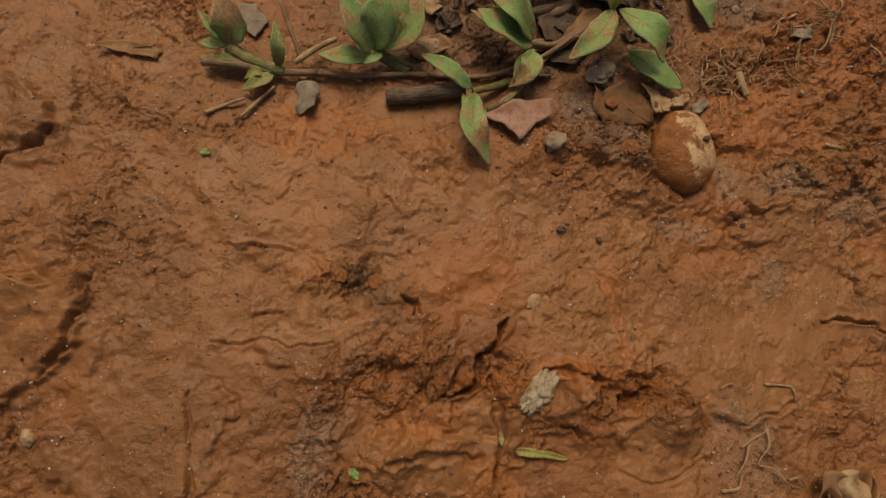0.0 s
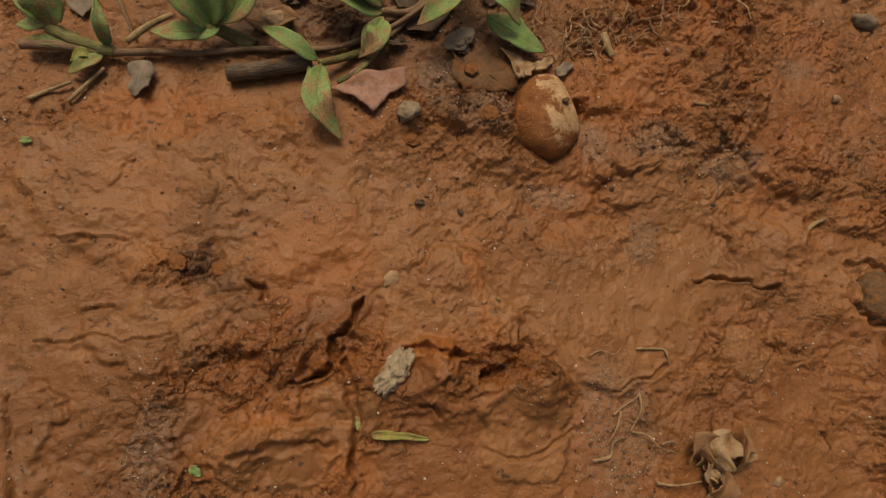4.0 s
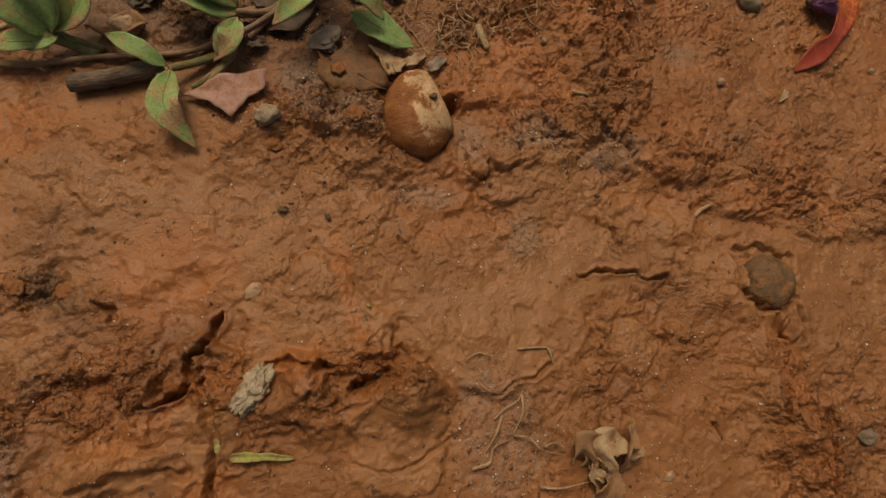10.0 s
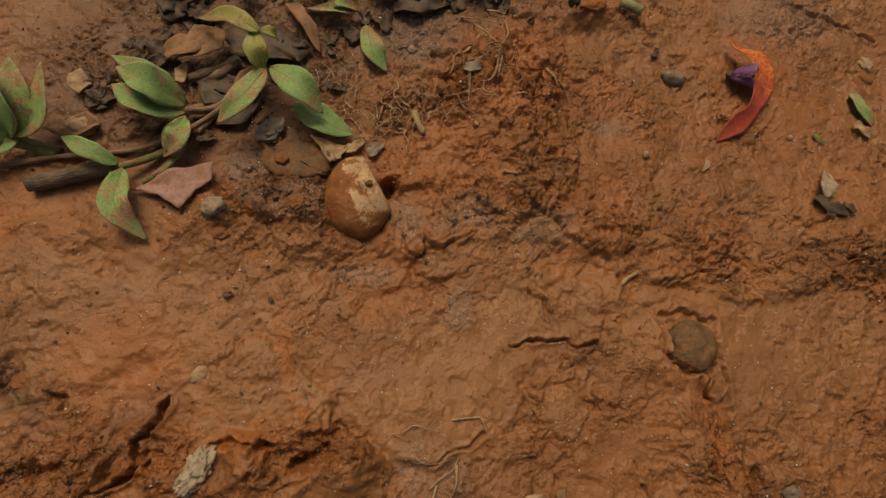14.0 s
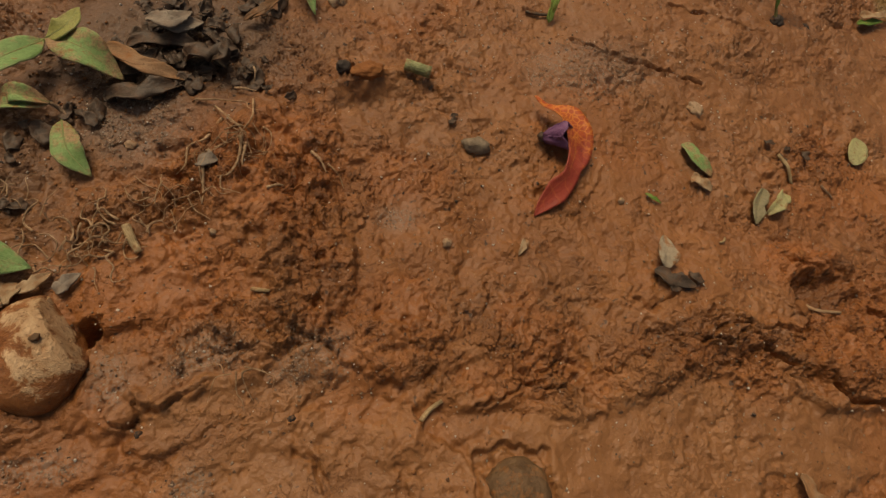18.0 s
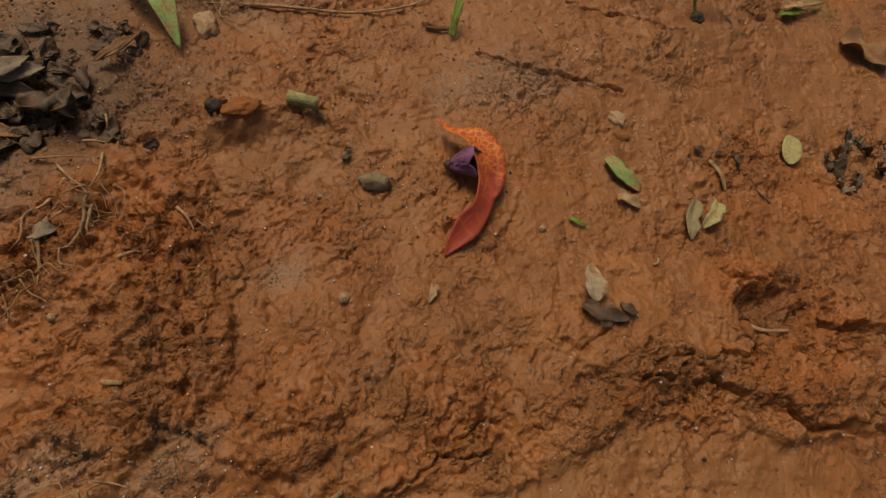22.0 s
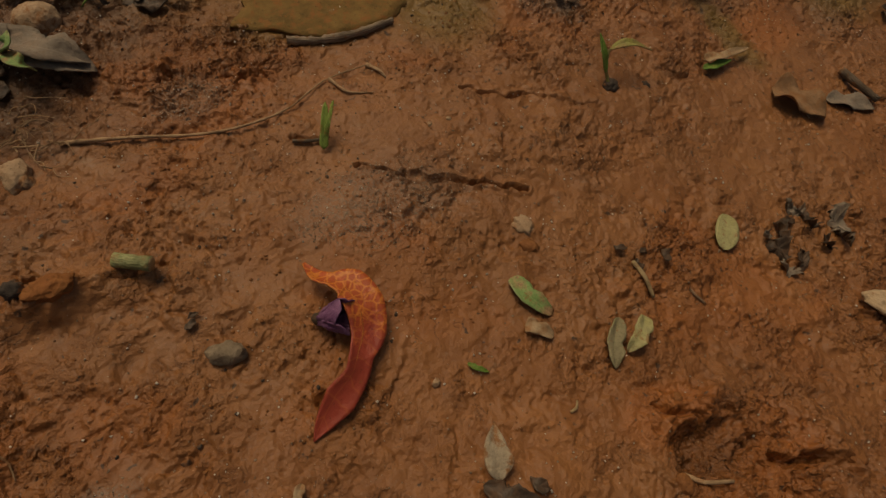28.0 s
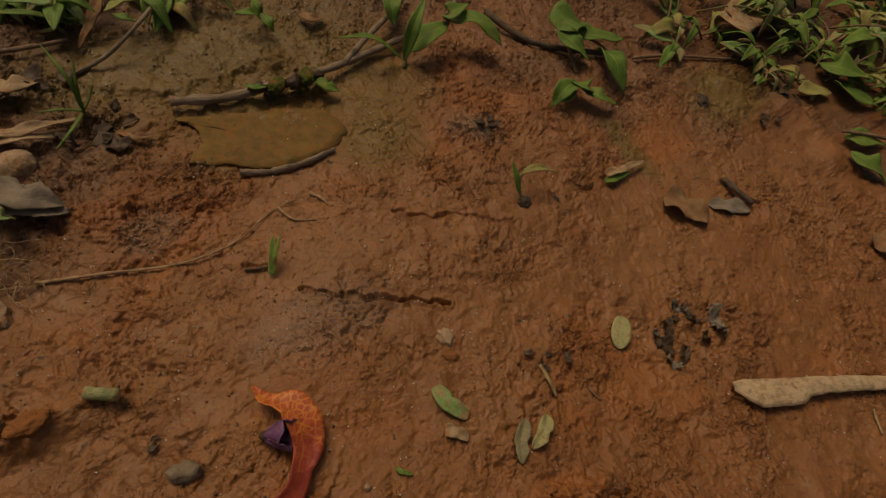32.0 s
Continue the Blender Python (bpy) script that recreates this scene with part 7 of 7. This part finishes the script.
def torn(x, y, size, seed):
    """The outline of a small torn fragment."""
    r = random.Random(seed)
    a0, n, squash = r.uniform(0, 6.28), r.randint(5, 7), r.uniform(0.35, 0.8)
    ca, sa = math.cos(a0), math.sin(a0)
    pts = []
    for k in range(n):
        a, q = 6.28 * k / n, size * r.uniform(0.55, 1.15)
        u, v = math.cos(a) * q, math.sin(a) * q * squash
        pts.append((x + u * ca - v * sa, y + u * sa + v * ca))
    return pts


for k, (x, y, r) in enumerate(((*(0.3730, 0.0401), 4), (*(0.3628, 0.0367), 5), (*(0.3747, 0.0335), 4), (*(0.3825, 0.0292), 5), (*(0.3564, 0.0318), 5), (*(0.3614, 0.0248), 4), (*(0.3561, 0.0251), 4), (*(0.3739, 0.0261), 4), (*(0.3806, 0.0249), 3), (*(0.3567, 0.0371), 3))):
    part("fragment", patch(torn(x, y, r * 0.0011, k), 0.0010, 0.7, 0.0003, k + 3, ragged=0.14), LITTER if k % 3 else GREY, heap)
for (x, y), n, size in (((0.3113, 0.0476), 3, 2.6), ((0.3742, 0.0383), 3, 3), ((0.2433, 0.0122), 2, 3), ((0.1449, 0.1318), 5, 4), ((0.2100, 0.1955), 8, 4.5), ((0.0408, 0.0059), 1, 2), ((0.1932, 0.0812), 2, 2), ((0.3097, 0.0497), 2, 2.4), ((0.0904, 0.1009), 6, 4),
                  ((0.1286, 0.1249), 10, 4), ((0.1118, 0.1251), 9, 4.5), ((0.1199, 0.1120), 12, 4), ((0.1250, 0.1160), 12, 3.5), ((0.1340, 0.1070), 8, 3), ((0.1160, 0.1050), 8, 3.5), ((0.1220, 0.1380), 9, 4), ((0.1420, 0.1370), 5, 3), ((0.1037, 0.1072), 6, 4), ((0.1389, 0.0972), 4, 3), ((0.3465, 0.1458), 3, 4), ((0.4985, 0.1002), 3, 4), ((0.0340, 0.0075), 1, 2), ((0.0560, 0.0860), 8, 4), ((0.0660, 0.0760), 6, 3.5), ((0.0150, 0.0880), 8, 4.5), ((0.0780, 0.0920), 6, 4), ((0.0480, 0.0600), 5, 3), ((0.0268, 0.0599), 5, 4), ((0.1121, 0.1176), 7, 5), ((0.0307, 0.1056), 8, 6), ((0.1660, 0.1712), 8, 5), ((-0.0010, 0.0772), 7, 5), ((0.0383, 0.0756), 5, 4), ((0.1964, 0.2294), 6, 7), ((0.5350, 0.1123), 6, 6)):
    for k in range(n):
        px, py = x + rnd.gauss(0, 0.0012 * size), y + rnd.gauss(0, 0.0009 * size)
        single("leaf_fragment", patch(torn(px, py, size * 0.001 * rnd.uniform(0.6, 1.1), k + int(1e5 * abs(x))), 0.0006 + 0.00025 * size * rnd.random(), 0.38, 0.00025, k + 2, 3, 0.08), LITTER, "dark rotting leaf fragment on soil", "leaf", group="dark leaf fragments")


# ---- the red leaf and the flower ----
RIB = grained("orange_rib", (0.420, 0.120, 0.030), (0.600, 0.220, 0.060), rough=0.5)


def red_leaf():
    """A torn strip of leaf standing on its edge, curled round."""
    run = ((up((0.2070, 0.0436), 0.0006), 0.3, 12), (up((0.2108, 0.0462), 0.0022), 4.6, 16), (up((0.2158, 0.0490), 0.0030), 8.0, 20), (up((0.2212, 0.0522), 0.0036), 6.4, 30), (up((0.2242, 0.0560), 0.0042), 6.2, 22),
           (up((0.2280, 0.0605), 0.0050), 9.0, 14), (up((0.2298, 0.0668), 0.0060), 10.2, 8), (up((0.2285, 0.0728), 0.0064), 9.6, 8), (up((0.2248, 0.0762), 0.0062), 4.6, 25), (up((0.2224, 0.0788), 0.0056), 4.6, 30), (up((0.2210, 0.0835), 0.0048), 0.8, 20))
    pts = bend([p for p, _, _ in run], 60)
    rows = []
    for i, p in enumerate(pts):
        s = i / 60 * (len(run) - 1)
        n = min(int(s), len(run) - 2)
        t = s - n
        w = (run[n][1] * (1 - t) + run[n + 1][1] * t) * 0.001
        lean = radians(run[n][2] * (1 - t) + run[n + 1][2] * t)
        ahead = (pts[min(i + 1, 60)] - pts[max(i - 1, 0)]).normalized()
        out = ahead.cross(Vector((0, 0, 1))).normalized()
        side = out * math.cos(lean) + Vector((0, 0, -1)) * math.sin(lean)
        arch = ahead.cross(side)
        row = [p + side * (w * (j / 8 - 0.5)) + arch * (0.10 * w * math.sin(math.pi * j / 8) ) for j in range(9)]
        rows.append(row)
    h = holder("red_leaf", (pts[20].x, pts[20].y), "curled red and orange strip of fallen leaf", "leaf")
    part("blade", shell(bmesh.new(), rows, 0.00035), RED, h)
    part("midrib", tube([r[3] + Vector((0, 0, 0.0001)) for r in rows[22:50:3]], 0.00016, 6, 40, 0.1, 0.6, 2), RIB, h, "thin orange midrib")
    return h


red_leaf()


def flower():
    base = up((0.2222, 0.0668), 0.0)
    h = holder("fallen_flower", (base.x, base.y), "wilted purple fallen flower resting on mud", "flower")
    rnd = random.Random(4)
    mouth = Vector((0.55, -0.35, 0.45)).normalized()
    a = mouth.cross(Vector((0, 0, 1))).normalized()
    b = a.cross(mouth)
    foot = base + Vector((-0.003, 0.002, 0.0028))
    for k in range(4):
        th = k * math.pi / 2
        rows = []
        for i in range(9):
            t = i / 8
            row = []
            for j in range(7):
                f = th + (j / 6 - 0.5) * (2.0 - 0.35 * t)
                r = 0.0012 + 0.0030 * t ** 0.8 + 0.0005 * math.sin(5 * f + 3 * t)
                tip = 0.0085 * t * (1 - 0.18 * (2 * j / 6 - 1) ** 2)
                row.append(foot + mouth * tip + (a * math.cos(f) + b * math.sin(f)) * r + Vector((rnd.uniform(-1, 1), rnd.uniform(-1, 1), rnd.uniform(-1, 1))) * 0.00015)
            rows.append(row)
        part("petal", shell(bmesh.new(), rows, 0.0003), PETAL, h)
    part("calyx", lump(foot - mouth * 0.0006, 0.0016, 0.0016, 0.0014, 0, 0.2, 1.5, 3), LITTER, h)
    return h


flower()


# ---- loose grains: past counting ----
def grains(name, count, lo, hi, seed, mat, label, crowd, squash=0.7, tries=6, lift=0.15):
    """One mesh of many small angular grains, thicker where crowd is high."""
    rng = np.random.RandomState(seed)
    bm = bmesh.new()
    bmesh.ops.create_icosphere(bm, subdivisions=1, radius=1.0)
    base = np.array([v.co[:] for v in bm.verts])
    tris = np.array([[v.index for v in f.verts] for f in bm.faces])
    bm.free()
    px, py = rng.uniform(-0.15, 0.51, count * tries), rng.uniform(-0.09, 0.29, count * tries)
    i, j = np.searchsorted(GX, px), np.searchsorted(GY, py)
    keep = np.nonzero(rng.uniform(0, 1, count * tries) < crowd[j, i])[0][:count]
    px, py, z = px[keep], py[keep], Z[j[keep], i[keep]]
    n = len(keep)
    r = lo + (hi - lo) * rng.uniform(0, 1, n) ** 3
    v = base[None] * (1 + 0.5 * rng.uniform(-1, 1, (n, len(base), 1))) * r[:, None, None] * np.array([1, 1, squash])
    v += np.stack([px, py, z + r * lift], -1)[:, None]
    f = tris[None] + (np.arange(n) * len(base))[:, None, None]
    mesh = bpy.data.meshes.new(name)
    mesh.vertices.add(n * len(base))
    mesh.vertices.foreach_set("co", v.astype(np.float32).ravel())
    mesh.loops.add(f.size)
    mesh.loops.foreach_set("vertex_index", f.ravel().astype(np.int32))
    mesh.polygons.add(f.size // 3)
    mesh.polygons.foreach_set("loop_start", np.arange(0, f.size, 3, dtype=np.int32))
    mesh.update(calc_edges=True)
    mesh.materials.append(mat)
    return tagged(new(name, mesh), label, "soil", kind="stuff")


rough_spots = np.clip((1 - 0.8 * LAYERS["smooth"]) * ease(-0.2, 0.7, octaves(X, Y, 0.02, 3, first=4)), 0.03, 1)
grains("soil_crumbs", 14000, 0.00012, 0.00055, 3, CLOD, "loose crumbs of red soil", rough_spots, 0.5)
grains("dark_crumbs", 3600, 0.00012, 0.0006, 4, CHAR, "dark specks of humus and charcoal", np.clip(0.25 * rough_spots + LAYERS["dark"], 0.02, 1))
grains("sand_grains", 22000, 0.00011, 0.00034, 5, GRIT, "pale grains of quartz sand", np.clip(0.30 * rough_spots + 1.0 * LAYERS["ash"], 0.14, 1), 0.9)
grains("ashy_sand", 12000, 0.00009, 0.00027, 6, GRIT, "pale sand washed into the hollows", LAYERS["ash"] * ease(-0.1, 0.5, octaves(X, Y, 0.005, 2, first=3)), 0.9, 60)
grains("humus_sand", 5000, 0.00009, 0.00028, 7, CHAR, "dark grains washed into the hollows", LAYERS["ash"] * ease(-0.1, 0.5, octaves(X, Y, 0.004, 2, first=6)), 0.8, 60)
clusters = ease(0.15, 0.65, octaves(X, Y, 0.011, 3, 0.6, first=7))
grains("quartz_grains", 4200, 0.00017, 0.00040, 9, QUARTZ, "scattered white quartz grains", np.clip(0.10 + 0.9 * clusters + 0.8 * LAYERS["ash"], 0.05, 1) * near, 0.8, 12, 0.45)
grains("dark_grit", 1600, 0.00010, 0.00034, 12, CHAR, "dark grit lying in the dents of the mud", np.clip(0.05 + 0.9 * ease(0.25, 0.7, octaves(X, Y, 0.009, 3, 0.6, first=2)), 0, 1) * near, 0.7, 12)
